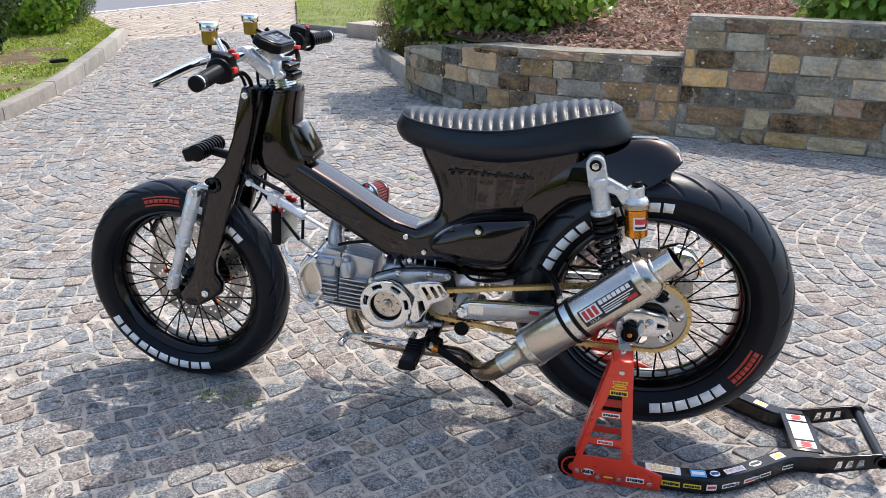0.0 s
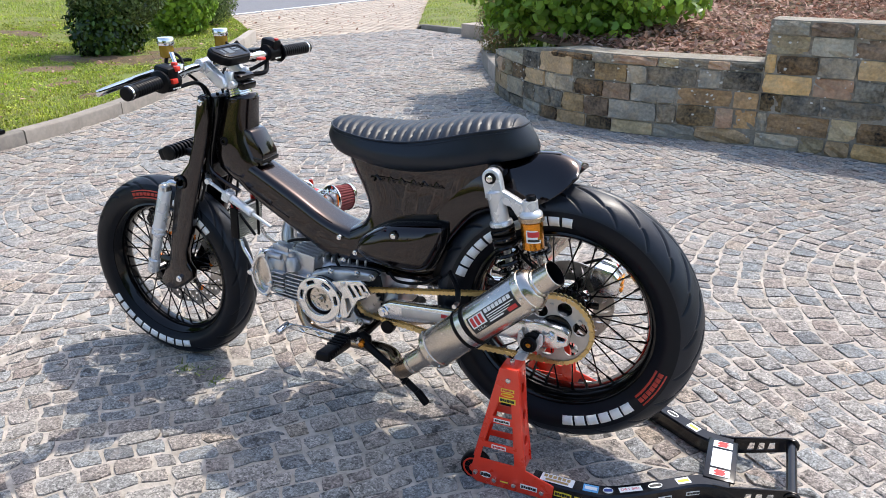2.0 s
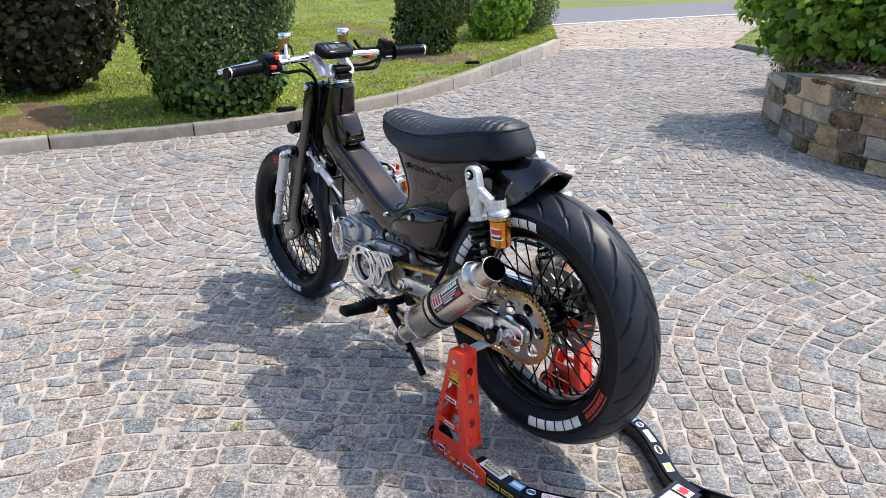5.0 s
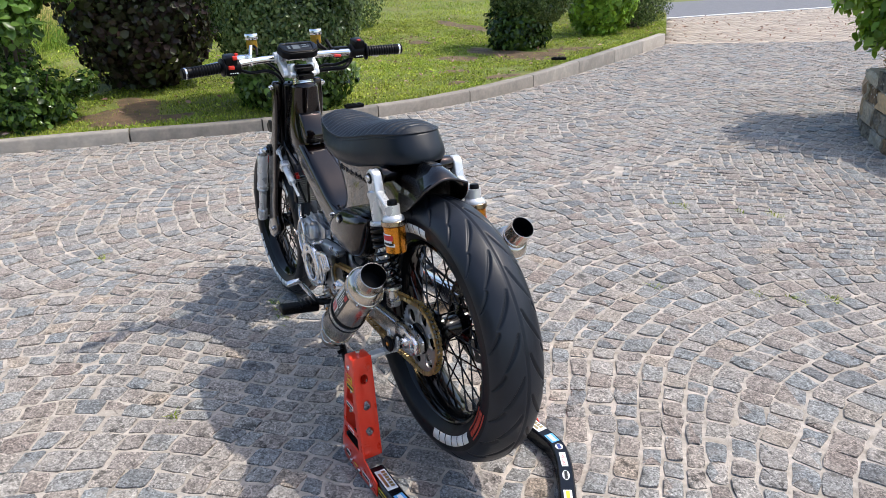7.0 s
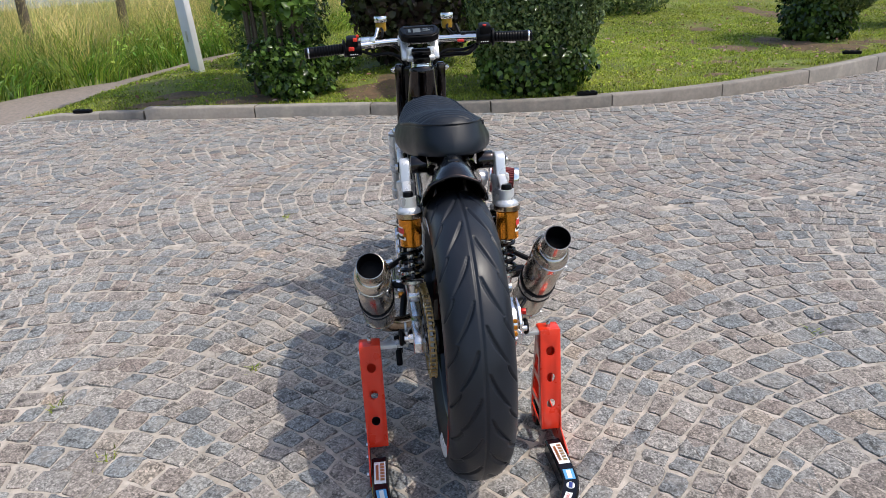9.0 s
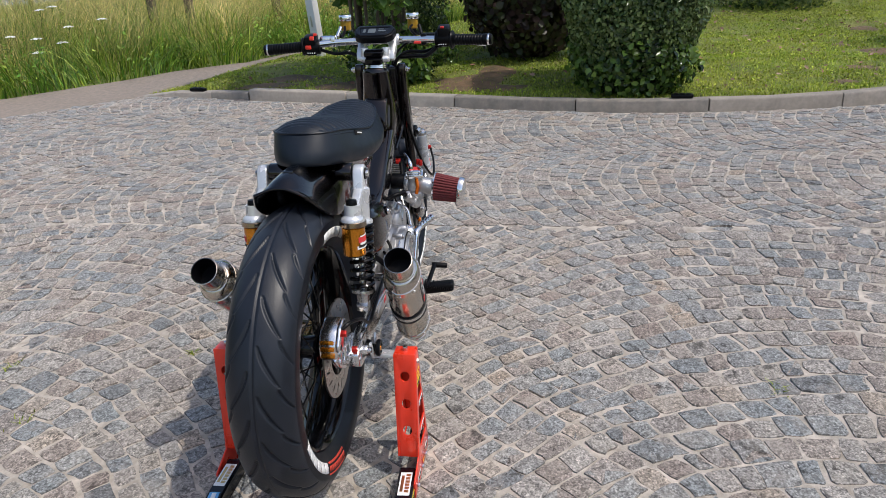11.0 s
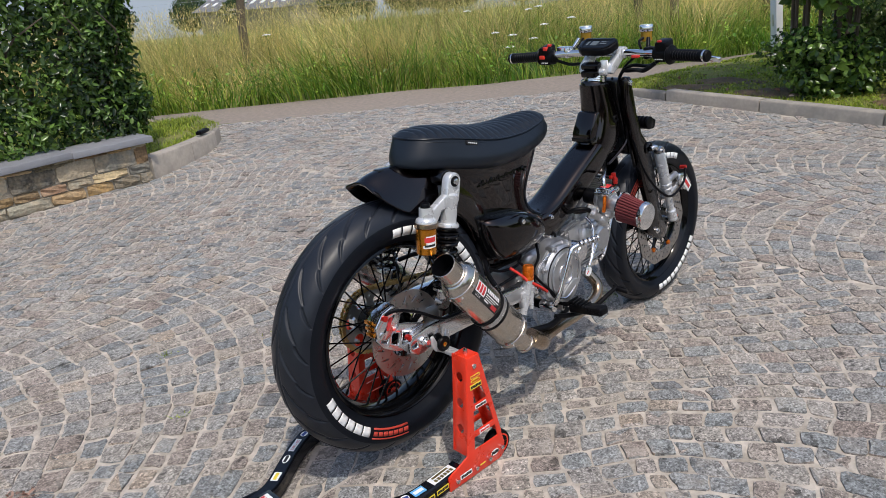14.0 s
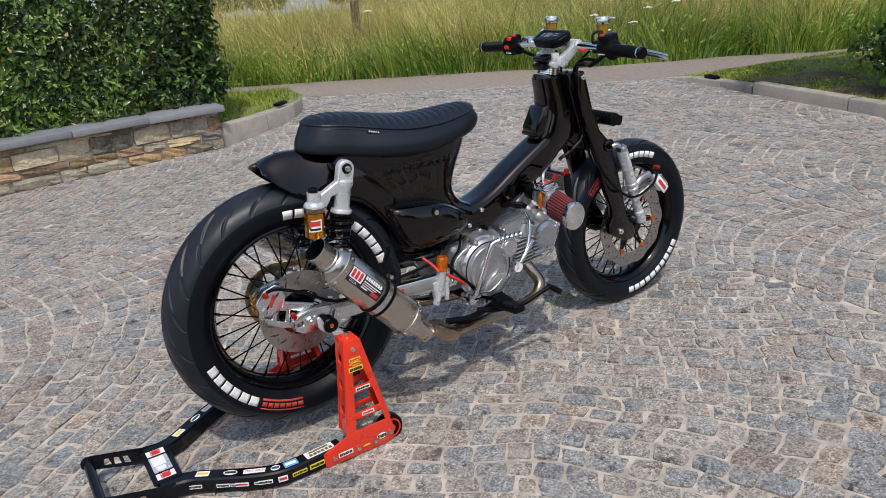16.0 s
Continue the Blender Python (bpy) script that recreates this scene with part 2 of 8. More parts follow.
LICHEN = mat("pale_lichen", (0.62, 0.60, 0.54), 0.9, var=0.2)
SLATE = mat("slate_coping", (0.23, 0.235, 0.255), 0.6, var=0.15, scale=20, bump=0.003, bscale=60, per="object")
BARK = [leafmat("bark_chips", (0.27, 0.145, 0.105), (0.52, 0.36, 0.29), 0.85)]
BRANCH = mat("branch_bark", (0.11, 0.085, 0.06), 0.9, var=0.3, scale=40, bump=0.003, bscale=120)
LAWN = leafmat("lawn_grass", (0.19, 0.285, 0.022), (0.37, 0.41, 0.055), 0.55, 0.5)
MEADOWG = leafmat("meadow_green", (0.11, 0.245, 0.028), (0.36, 0.43, 0.065), 0.5, 0.5)
STRAW = leafmat("meadow_straw", (0.84, 0.66, 0.29), (0.50, 0.46, 0.15), 0.6, 0.45)
LEAF_DARK = leafmat("dark_box_leaf", (0.048, 0.090, 0.024), (0.17, 0.23, 0.075), 0.24)
LEAF_PURPLE = leafmat("purple_leaf", (0.060, 0.038, 0.038), (0.065, 0.085, 0.032), 0.4)
LEAF_BRIGHT = leafmat("bright_leaf", (0.145, 0.275, 0.030), (0.32, 0.48, 0.065), 0.35)
LEAF_SHRUB = leafmat("shrub_leaf", (0.080, 0.165, 0.028), (0.18, 0.31, 0.055), 0.33)
LEAF_LAUREL = leafmat("laurel_leaf", (0.022, 0.052, 0.013), (0.11, 0.19, 0.034), 0.22)
LEAF_FAR = leafmat("far_foliage", (0.040, 0.075, 0.028), (0.075, 0.12, 0.04), 0.8)
LEAF_RED = leafmat("reddish_leaf", (0.10, 0.17, 0.04), (0.22, 0.14, 0.06), 0.5)
POSTW = mat("white_post_plastic", (0.72, 0.73, 0.76), 0.5, var=0.06, scale=8)

HAZE = bpy.data.materials.new("hazy_sky")
HAZE.use_nodes = True
HAZE.node_tree.nodes["Principled BSDF"].inputs["Base Color"].default_value = (0, 0, 0, 1)
HAZE.node_tree.nodes["Principled BSDF"].inputs["Specular IOR Level"].default_value = 0
HAZE.node_tree.nodes["Principled BSDF"].inputs["Emission Color"].default_value = (0.62, 0.72, 0.86, 1)
HAZE.node_tree.nodes["Principled BSDF"].inputs["Emission Strength"].default_value = 0.55


# ---- builders ----
def smooth_path(pts, n=6, closed=False):
    """Catmull-Rom through points of any dimension."""
    p = [np.array(q, float) for q in pts]
    k = len(p)
    out = []
    for i in range(k if closed else k - 1):
        a, b = p[i], p[(i + 1) % k]
        z = p[i - 1] if (closed or i) else 2 * a - b
        c = p[(i + 2) % k] if (closed or i + 2 < k) else 2 * b - a
        for j in range(n):
            t = j / n
            out.append(0.5 * (2 * a + (b - z) * t + (2 * z - 5 * a + 4 * b - c) * t * t + (3 * a - z - 3 * b + c) * t ** 3))
    if not closed:
        out.append(p[-1])
    return out


def bevel(bm, verts, off, seg=2):
    if off:
        vs = set(verts)
        ed = [e for e in bm.edges if e.verts[0] in vs and e.verts[1] in vs and (len(e.link_faces) < 2 or e.calc_face_angle(0) > 0.5)]
        bmesh.ops.bevel(bm, geom=ed, offset=off, segments=seg, profile=0.5, affect="EDGES", clamp_overlap=True)


def box(bm, c, s, off=0.003, rot=(0, 0, 0), seg=2):
    m = pose(*c, *rot) @ Matrix.Diagonal((*s, 1))
    r = bmesh.ops.create_cube(bm, size=1, matrix=m)
    bevel(bm, r["verts"], off, seg)
    return bm


def cyl(bm, a, b, r, r2=None, n=24, off=0.0):
    a, b = Vector(a), Vector(b)
    d = b - a
    m = Matrix.Translation((a + b) / 2) @ d.to_track_quat("Z", "Y").to_matrix().to_4x4()
    q = bmesh.ops.create_cone(bm, cap_ends=True, segments=n, radius1=r, radius2=r if r2 is None else r2, depth=d.length, matrix=m)
    bevel(bm, q["verts"], off, 2)
    return bm


def loft(bm, rings, caps=True, closed=True):
    vs = [[bm.verts.new(p) for p in r] for r in rings]
    k = len(vs[0])
    for a, b in zip(vs, vs[1:]):
        for i in range(k if closed else k - 1):
            bm.faces.new((a[i], a[(i + 1) % k], b[(i + 1) % k], b[i]))
    if caps and closed:
        bm.faces.new(vs[0][::-1])
        bm.faces.new(vs[-1])
    return vs


def tube(bm, pts, r, n=10, sub=5, closed=False):
    """A round tube along a smooth path; r may be a list, one a point."""
    k = len(pts)
    path = [Vector(p) for p in smooth_path(pts, sub, closed)] if sub > 1 else [Vector(p) for p in pts]
    rs = [r] * len(path) if not isinstance(r, (list, tuple)) else [float(np.interp(i / (len(path) - 1) * (k - 1), range(k), r)) for i in range(len(path))]
    up = Vector((0.13, 0.31, 0.94))
    rings = []
    for i, p in enumerate(path):
        a = path[i - 1] if (i or closed) else p
        b = path[(i + 1) % len(path)] if (i + 1 < len(path) or closed) else p
        d = (b - a).normalized()
        x = up.cross(d).normalized()
        y = d.cross(x)
        up = y
        rings.append([p + rs[i] * (math.cos(2 * math.pi * j / n) * x + math.sin(2 * math.pi * j / n) * y) for j in range(n)])
    if closed:
        rings.append(rings[0])
        vs = [[bm.verts.new(q) for q in g] for g in rings[:-1]]
        for i in range(len(vs)):
            for j in range(n):
                bm.faces.new((vs[i][j], vs[i][(j + 1) % n], vs[(i + 1) % len(vs)][(j + 1) % n], vs[(i + 1) % len(vs)][j]))
    else:
        loft(bm, rings)
    return bm


def lathe(bm, c, axis, prof, n=48, a0=0.0):
    """Turns a profile of (radius, height along the axis) round the axis."""
    q = Vector(axis).to_track_quat("Z", "Y").to_matrix()
    c = Vector(c)
    rings = []
    for r, h in prof:
        rings.append([c + q @ Vector((r * math.cos(2 * math.pi * j / n + a0), r * math.sin(2 * math.pi * j / n + a0), h)) for j in range(n)])
    loft(bm, rings, caps=False)
    return bm


def ringprof(r0, r1, h0, h1, b=0.001):
    """A closed profile for a flat ring with small chamfers."""
    return [(r0, h0 + b), (r0, h1 - b), (r0 + b, h1), (r1 - b, h1), (r1, h1 - b), (r1, h0 + b), (r1 - b, h0), (r0 + b, h0), (r0, h0 + b)]


def plate(bm, pts, y0, y1, off=0.002, holes=(), seg=2):
    """An outline in x and z, drawn out from y0 to y1, with holes."""
    edges, allv = [], []
    for loop in (pts, *holes):
        v = [bm.verts.new((p[0], y0, p[1])) for p in loop]
        allv += v
        edges += [bm.edges.new((v[i], v[(i + 1) % len(v)])) for i in range(len(v))]
    if holes:
        faces = [f for f in bmesh.ops.triangle_fill(bm, use_beauty=True, edges=edges)["geom"] if isinstance(f, bmesh.types.BMFace)]
    else:
        faces = [bm.faces.new(allv)]
    top = bmesh.ops.extrude_face_region(bm, geom=faces)["geom"]
    tv = [g for g in top if isinstance(g, bmesh.types.BMVert)]
    for v in tv:
        v.co.y += y1 - y0
    bmesh.ops.recalc_face_normals(bm, faces=[f for f in bm.faces if any(v in set(allv + tv) for v in f.verts)])
    if off:
        rim = set(tv) | set(allv)
        ed = [e for e in bm.edges if e.verts[0] in rim and e.verts[1] in rim and len(e.link_faces) == 2 and e.calc_face_angle(0) > 0.6]
        bmesh.ops.bevel(bm, geom=ed, offset=off, segments=seg, profile=0.5, affect="EDGES", clamp_overlap=True)
    return bm


def moved(bm, m):
    bmesh.ops.transform(bm, matrix=m, verts=bm.verts)
    return bm


def circle_pts(c, r, n=24, a0=0.0, a1=2 * math.pi):
    full = abs(a1 - a0) > 6.28
    return [(c[0] + r * math.cos(a0 + (a1 - a0) * i / (n if full else n - 1)), c[1] + r * math.sin(a0 + (a1 - a0) * i / (n if full else n - 1))) for i in range(n)]


SHIFT = {}


def finish(name, me, material, angle=38):
    for m in (material if isinstance(material, (list, tuple)) else [material]):
        me.materials.append(m)
    me.polygons.foreach_set("use_smooth", [True] * len(me.polygons))
    me.set_sharp_from_angle(angle=radians(angle))
    return me


def part(name, bm, material, parent, label="", angle=38):
    """Links a bmesh as one mesh object under a thing or a part."""
    bmesh.ops.recalc_face_normals(bm, faces=bm.faces)
    me = bpy.data.meshes.new(name)
    bm.to_mesh(me)
    bm.free()
    finish(name, me, material, angle)
    ob = new(name, me)
    ob.parent = parent
    if parent in SHIFT:
        ob.location = SHIFT[parent]
    return tagged(ob, label)


def thing(name, base, label, category, group="", shift=(0, 0, 0), kind=""):
    ob = new(name)
    ob.location = base
    ob.empty_display_size = 0.1
    SHIFT[ob] = Vector(shift) - Vector(base)
    return tagged(ob, label, category, group, kind)


def solid(name, bm, material, label, category, group="", kind="", angle=38):
    bmesh.ops.recalc_face_normals(bm, faces=bm.faces)
    me = bpy.data.meshes.new(name)
    bm.to_mesh(me)
    bm.free()
    finish(name, me, material, angle)
    return tagged(new(name, me), label, category, group, kind)


def arrays(name, verts, faces, material, smooth=False):
    """A mesh from arrays of places and of equal-sized faces."""
    me = bpy.data.meshes.new(name)
    nv, nf, k = len(verts), len(faces), faces.shape[1]
    me.vertices.add(nv)
    me.vertices.foreach_set("co", np.asarray(verts, np.float32).ravel())
    me.loops.add(nf * k)
    me.loops.foreach_set("vertex_index", np.asarray(faces, np.int32).ravel())
    me.polygons.add(nf)
    me.polygons.foreach_set("loop_start", np.arange(nf, dtype=np.int32) * k)
    if smooth:
        me.polygons.foreach_set("use_smooth", np.ones(nf, bool))
    me.update(calc_edges=True)
    me.validate()
    me.materials.append(material)
    return me


def inside(px, py, poly):
    """Which points lie inside the polygon."""
    r = np.zeros(len(px), bool)
    k = len(poly)
    for i in range(k):
        (x0, y0), (x1, y1) = poly[i], poly[(i + 1) % k]
        c = ((y0 > py) != (y1 > py)) & (px < (x1 - x0) * (py - y0) / (y1 - y0 + 1e-12) + x0)
        r ^= c
    return r


def leaves(name, pos, nor, size, material, parent=None, seed=1, aspect=0.5, droop=0.0):
    """Many single leaves, each a folded blade of six triangles."""
    g = np.random.default_rng(seed)
    n = len(pos)
    nor = nor / (np.linalg.norm(nor, axis=1, keepdims=True) + 1e-9)
    nor = nor + g.normal(0, 0.45, (n, 3))
    nor /= np.linalg.norm(nor, axis=1, keepdims=True)
    d = g.normal(0, 1, (n, 3)) + np.array([0, 0, -droop])
    d -= nor * (d * nor).sum(1, keepdims=True)
    d /= np.linalg.norm(d, axis=1, keepdims=True)
    s = np.cross(nor, d)
    L = size * g.uniform(0.65, 1.25, (n, 1))
    w = L * aspect * g.uniform(0.8, 1.15, (n, 1)) * 0.5
    up = nor * L * 0.10
    v = np.stack([pos, pos + d * L * 0.26 + s * w * .88 + up, pos + d * L * 0.66 + s * w * .80 + up * .7, pos + d * L - up * 0.8, pos + d * L * 0.66 - s * w * .80 + up * .7, pos + d * L * 0.26 - s * w * .88 + up, pos + d * L * 0.5], 1)
    f = np.array([[0, 6, 1], [1, 6, 2], [2, 6, 3], [3, 6, 4], [4, 6, 5], [5, 6, 0]])
    faces = (np.arange(n)[:, None, None] * 7 + f[None]).reshape(-1, 3)
    me = arrays(name, v.reshape(-1, 3), faces, material)
    ob = new(name, me)
    if parent:
        ob.parent = parent
        ob.location = SHIFT.get(parent, (0, 0, 0))
    return ob


def blades(name, pos, height, width, lean, material, seed=1, seg=3, wind=0.0):
    """Many grass blades: tapered, bent ribbons."""
    g = np.random.default_rng(seed)
    n = len(pos)
    a = g.uniform(0, 2 * np.pi, n)
    b = a + g.normal(np.pi / 2, 0.5, n)
    if wind:
        # blades of a tussock fall the same way
        b = np.array([3.5 * noise.noise((x * wind, y * wind, 1.7)) + 2.0 * noise.noise((x * wind * 3.1, y * wind * 3.1, 8.0)) for x, y, _ in pos]) + g.normal(.6, .45, n)
        a = b + g.normal(np.pi / 2, 0.4, n)
    side = np.stack([np.cos(a), np.sin(a), np.zeros(n)], 1)
    bend = np.stack([np.cos(b), np.sin(b), np.zeros(n)], 1)
    h = height * g.uniform(0.55, 1.2, n)
    ln = lean * g.uniform(0.2, 1.6, n)
    vs = []
    for i in range(seg + 1):
        t = i / seg
        c = pos + np.stack([np.zeros(n), np.zeros(n), h * (t - 0.26 * ln * t * t)], 1) + bend * (h * ln * t * t)[:, None]
        w = (width * (1 - t * 0.92))[:, None] if isinstance(width, np.ndarray) else width * (1 - t * 0.92)
        vs += [c - side * w / 2, c + side * w / 2]
    v = np.stack(vs, 1)
    k = 2 * (seg + 1)
    f = np.array([[2 * i, 2 * i + 1, 2 * i + 3, 2 * i + 2] for i in range(seg)])
    faces = (np.arange(n)[:, None, None] * k + f[None]).reshape(-1, 4)
    return new(name, arrays(name, v.reshape(-1, 3), faces, material))


# ---- the ground ----
KERB_L = [(-4.98, -1.12), (-4.73, -0.3), (-4.53, 0.5), (-4.32, 1.4), (-4.09, 2.4), (-4.0, 3.2), (-4.08, 4.3), (-4.38, 5.3), (-4.85, 6.4), (-5.42, 7.6), (-6.08, 8.85)]
WALL_R = [(3.8, 4.45), (2.6, 4.75), (1.75, 4.95), (0.51, 5.22), (-0.3, 5.27), (-0.87, 5.48), (-1.32, 5.88), (-1.63, 6.3), (-1.78, 6.7)]
KERB_R = [(-1.78, 6.72), (-2.0, 7.15), (-2.3, 7.75), (-2.6, 8.5), (-2.78, 9.2), (-2.86, 9.9)]
WALL_F = [(-0.86, -2.22), (-0.3, -2.2), (0.7, -2.06), (2.0, -1.85), (3.4, -1.6)]
KERB_F = [(-0.88, -2.24), (-1.17, -2.42), (-1.53, -2.69), (-1.85, -3.05), (-2.03, -3.4)]
LANE_N = [(0.6, -6.3), (-1.57, -4.75), (-2.2, -4.1), (-3.02, -3.28), (-3.68, -2.7), (-4.31, -2.1), (-5.02, -1.46), (-5.56, -1.27), (-6.22, -1.16), (-7.0, -0.97), (-8.6, -0.3), (-12, 2.6)]
LANE_F = [(0.2, -7.6), (-1.86, -5.72), (-3.3, -4.55), (-4.55, -3.45), (-5.05, -2.85), (-5.9, -2.2), (-6.47, -1.87), (-6.8, -1.55), (-7.1, -1.2), (-8.9, -0.5), (-12.6, 2.2)]
COURT = [tuple(p) for p in smooth_path(KERB_L, 4)] + [(-4.62, 10.98), (-3.5, 10.4), (-2.9, 10.0)] + KERB_R[::-1] + WALL_R[::-1] + [(5.5, 4.0), (5.5, -1.2)] + WALL_F[::-1] + KERB_F + [(-2.2, -4.05), (-3.02, -3.28), (-3.68, -2.7), (-4.31, -2.1), (-5.02, -1.42)]


def sheet(name, poly, z, material, label, category="ground", bumps=0.0, cut=0.0):
    """A flat or softly uneven piece of ground inside an outline."""
    bm = bmesh.new()
    f = bm.faces.new([bm.verts.new((x, y, z)) for x, y in poly])
    if f.normal.z < 0 or f.calc_area() and sum((poly[i][0] * poly[(i + 1) % len(poly)][1] - poly[(i + 1) % len(poly)][0] * poly[i][1]) for i in range(len(poly))) < 0:
        f.normal_flip()
    bmesh.ops.triangulate(bm, faces=bm.faces)
    if cut:
        for _ in range(9):
            ed = [e for e in bm.edges if e.calc_length() > cut]
            if not ed:
                break
            bmesh.ops.subdivide_edges(bm, edges=ed, cuts=1)
            bmesh.ops.triangulate(bm, faces=bm.faces)
        for v in bm.verts:
            v.co.z += bumps * (noise.noise((v.co.x * 1.3, v.co.y * 1.3, z)) + 0.5 * noise.noise((v.co.x * 4, v.co.y * 4, z)))
    return solid(name, bm, material, label, category, kind="structure")


bm = bmesh.new()
gr = [0, 8, 14, 20, 30, 45, 70, 110, 180, 300, 500, 900]
rings = [[(r * math.cos(2 * math.pi * k / 72), r * math.sin(2 * math.pi * k / 72)) for k in range(72)] for r in gr[1:]]
lv = loft(bm, [[(x, y, -0.05 - max(0.0, -(x + y) * 0.7071 - 14) * 0.045) for x, y in r] for r in rings], False)
bm.faces.new(lv[0])
solid("ground", bm, FIELD, "wide dry green field reaching to the horizon", "ground", kind="structure")
sheet("pavement", COURT, -0.0005, SAND, "sandy joint bed of the granite sett driveway", "pavement")
sheet("road", [(-8.95, 11.9), (-7.3, 23.5), (-5, 40), (-11, 41), (-11.4, 25), (-12.6, 14.5), (-13.6, 13.0), (-12.2, 11.2), (-10.9, 10.9)], -0.02, ROADM, "smooth grey asphalt road past the driveway", "road")
sheet("lane", LANE_N + LANE_F[::-1], 0.0, ASPHALT, "narrow brownish asphalt lane along the meadow", "road", 0.004, 0.6)
sheet("lane_edge", [(-4.0, -2.5), (-4.95, -1.25), (-5.8, -0.95), (-6.3, -1.25), (-5.2, -2.2), (-4.4, -3.0)], -0.010, ASPHALT, "worn edge of the lane beside the kerb", "road")
LAWN_L = [(x - 0.09, y) for x, y in [tuple(p) for p in smooth_path(KERB_L, 4)]] + [(-6.3, 9.1), (-8.95, 11.8), (-10.85, 10.8), (-12.25, 11.1), (-13.7, 12.95), (-24.0, 20.0), (-27.0, 9.0), (-12.1, 2.85), (-8.5, -0.26), (-7.0, -0.94), (-6.22, -1.13), (-5.56, -1.24), (-5.08, -1.45)]
LAWN_NEAR = LAWN_L[:-11] + [(-10.6, 6.0), (-11.3, 2.4)] + LAWN_L[-5:]
LAWN_R = [(-4.62, 11.05), (-3.5, 10.5), (-2.95, 10.2), (-2.0, 10.6), (-2.0, 15), (-6.4, 20), (-6.9, 16.5)]
LAWN_F = [(-0.9, -2.34), (-1.2, -2.52), (-1.57, -2.8), (-1.88, -3.12), (-2.08, -3.5), (-2.15, -4.0), (-1.57, -4.65), (-0.4, -5.5), (0.5, -5.4), (0.3, -2.6)]
KL, LN = np.array(smooth_path(KERB_L, 12)), np.array(smooth_path(LANE_N, 30))
KH = np.interp(np.linspace(0, 1, len(KL)), np.linspace(0, 1, 9), (0.05, 0.07, 0.085, 0.09, 0.09, 0.11, 0.14, 0.15, 0.15))


def lawn_z(x, y, z):
    """The lawn's height, rising gently away from the kerb and brought down to the kerb's top along it."""
    z += .05 * max(0.0, -x - 8.0)
    d = np.hypot(KL[:, 0] - x, KL[:, 1] - y)
    i = int(np.argmin(d))
    t = min(1.0, max(0.0, (d[i] - .09) / .45))
    z = (KH[i] - .012) + (z - KH[i] + .012) * t * t * (3 - 2 * t)
    e = min(1.0, float(np.min(np.hypot(LN[:, 0] - x, LN[:, 1] - y))) / .5)
    return -.004 + (z + .004) * e


sheet("lawn_border", LAWN_L, 0.075, TURF, "mown lawn with bare brown patches behind the kerb", "lawn", 0.035, 0.26)
for p in bpy.data.objects["lawn_border"].data.vertices:
    p.co.z = lawn_z(p.co.x, p.co.y, p.co.z)
sheet("lawn_verge", LAWN_R, 0.06, TURF, "green lawn verge beside the driveway mouth", "lawn", 0.02, 0.6)
sheet("lawn_corner", LAWN_F, 0.10, TURF, "small green lawn corner behind the curved kerb", "lawn", 0.015, 0.4)
BED = [(x + 0.05, y + 0.22) for x, y in WALL_R] + [(-1.75, 7.6), (-2.2, 8.2), (-2.5, 10.2), (-1.5, 12), (5, 12), (5, 5)]
sheet("planting_bed", BED, 0.47, SOIL, "raised planting bed of dark soil under bark mulch", "ground", 0.05, 0.4)
for p in bpy.data.objects["planting_bed"].data.vertices:
    p.co.z += max(0.0, min(0.9, (p.co.y - 5.5) * 0.13)) - max(0, -1.2 - p.co.x) * 0.28

# clay pavers of the driveway mouth
rows, faces = [], []
APRON = [(-6.08, 8.9), (-4.62, 10.98), (-5.2, 12.6), (-6.2, 14.6), (-7.9, 19), (-8.95, 11.9), (-7.6, 10.4)]
sheet("apron_bed", APRON, -0.016, SAND, "sandy bed under the clay pavers of the driveway mouth", "pavement")
g = np.random.default_rng(5)
ux, uy = np.array([0.57, 0.82]), np.array([-0.82, 0.57])
vs, fs = [], []
for i in range(-40, 60):
    for j in range(-30, 60):
        c = np.array([-6.08, 8.9]) + ux * (i + 0.5 * (j % 2)) * 0.2 + uy * j * 0.1
        if not inside(c[:1], c[1:2], APRON)[0]:
            continue
        z = 0.001 + g.uniform(-0.002, 0.002)
        q = [c + ux * a * 0.0985 + uy * b * 0.0485 for a, b in ((-1, -1), (1, -1), (1, 1), (-1, 1))]
        k = len(vs)
        vs += [(*p, -0.02) for p in q] + [(*(p + (c - p) * 0.05), z) for p in q]
        fs += [(k + a, k + (a + 1) % 4, k + 4 + (a + 1) % 4, k + 4 + a) for a in range(4)] + [(k + 4, k + 5, k + 6, k + 7)]
ob = new("pavers", arrays("pavers", np.array(vs), np.array(fs), PAVER))
ob.parent = bpy.data.objects["apron_bed"]
ob["kind"] = "stuff"
tagged(ob, "pinkish clay pavers laid in rows")
bm = bmesh.new()
for a, b in (((-9.25, 12.0), (-7.65, 23.5)),):
    d = Vector((b[0] - a[0], b[1] - a[1], 0))
    box(bm, ((a[0] + b[0]) / 2, (a[1] + b[1]) / 2, -0.014), (d.length, 0.12, 0.004), 0, (0, 0, math.degrees(math.atan2(d.y, d.x))))
part("white_line", bm, WHITE, bpy.data.objects["road"], "white painted edge line")


# ---- kerbs ----
def run(path, step):
    """Places and headings at even steps along a path."""
    p = np.array(smooth_path(path, 12))
    d = np.r_[0, np.cumsum(np.hypot(*np.diff(p, axis=0).T))]
    n = max(1, round(d[-1] / step))
    s = np.linspace(0, d[-1], n + 1)
    return np.stack([np.interp(s, d, p[:, 0]), np.interp(s, d, p[:, 1])], 1)


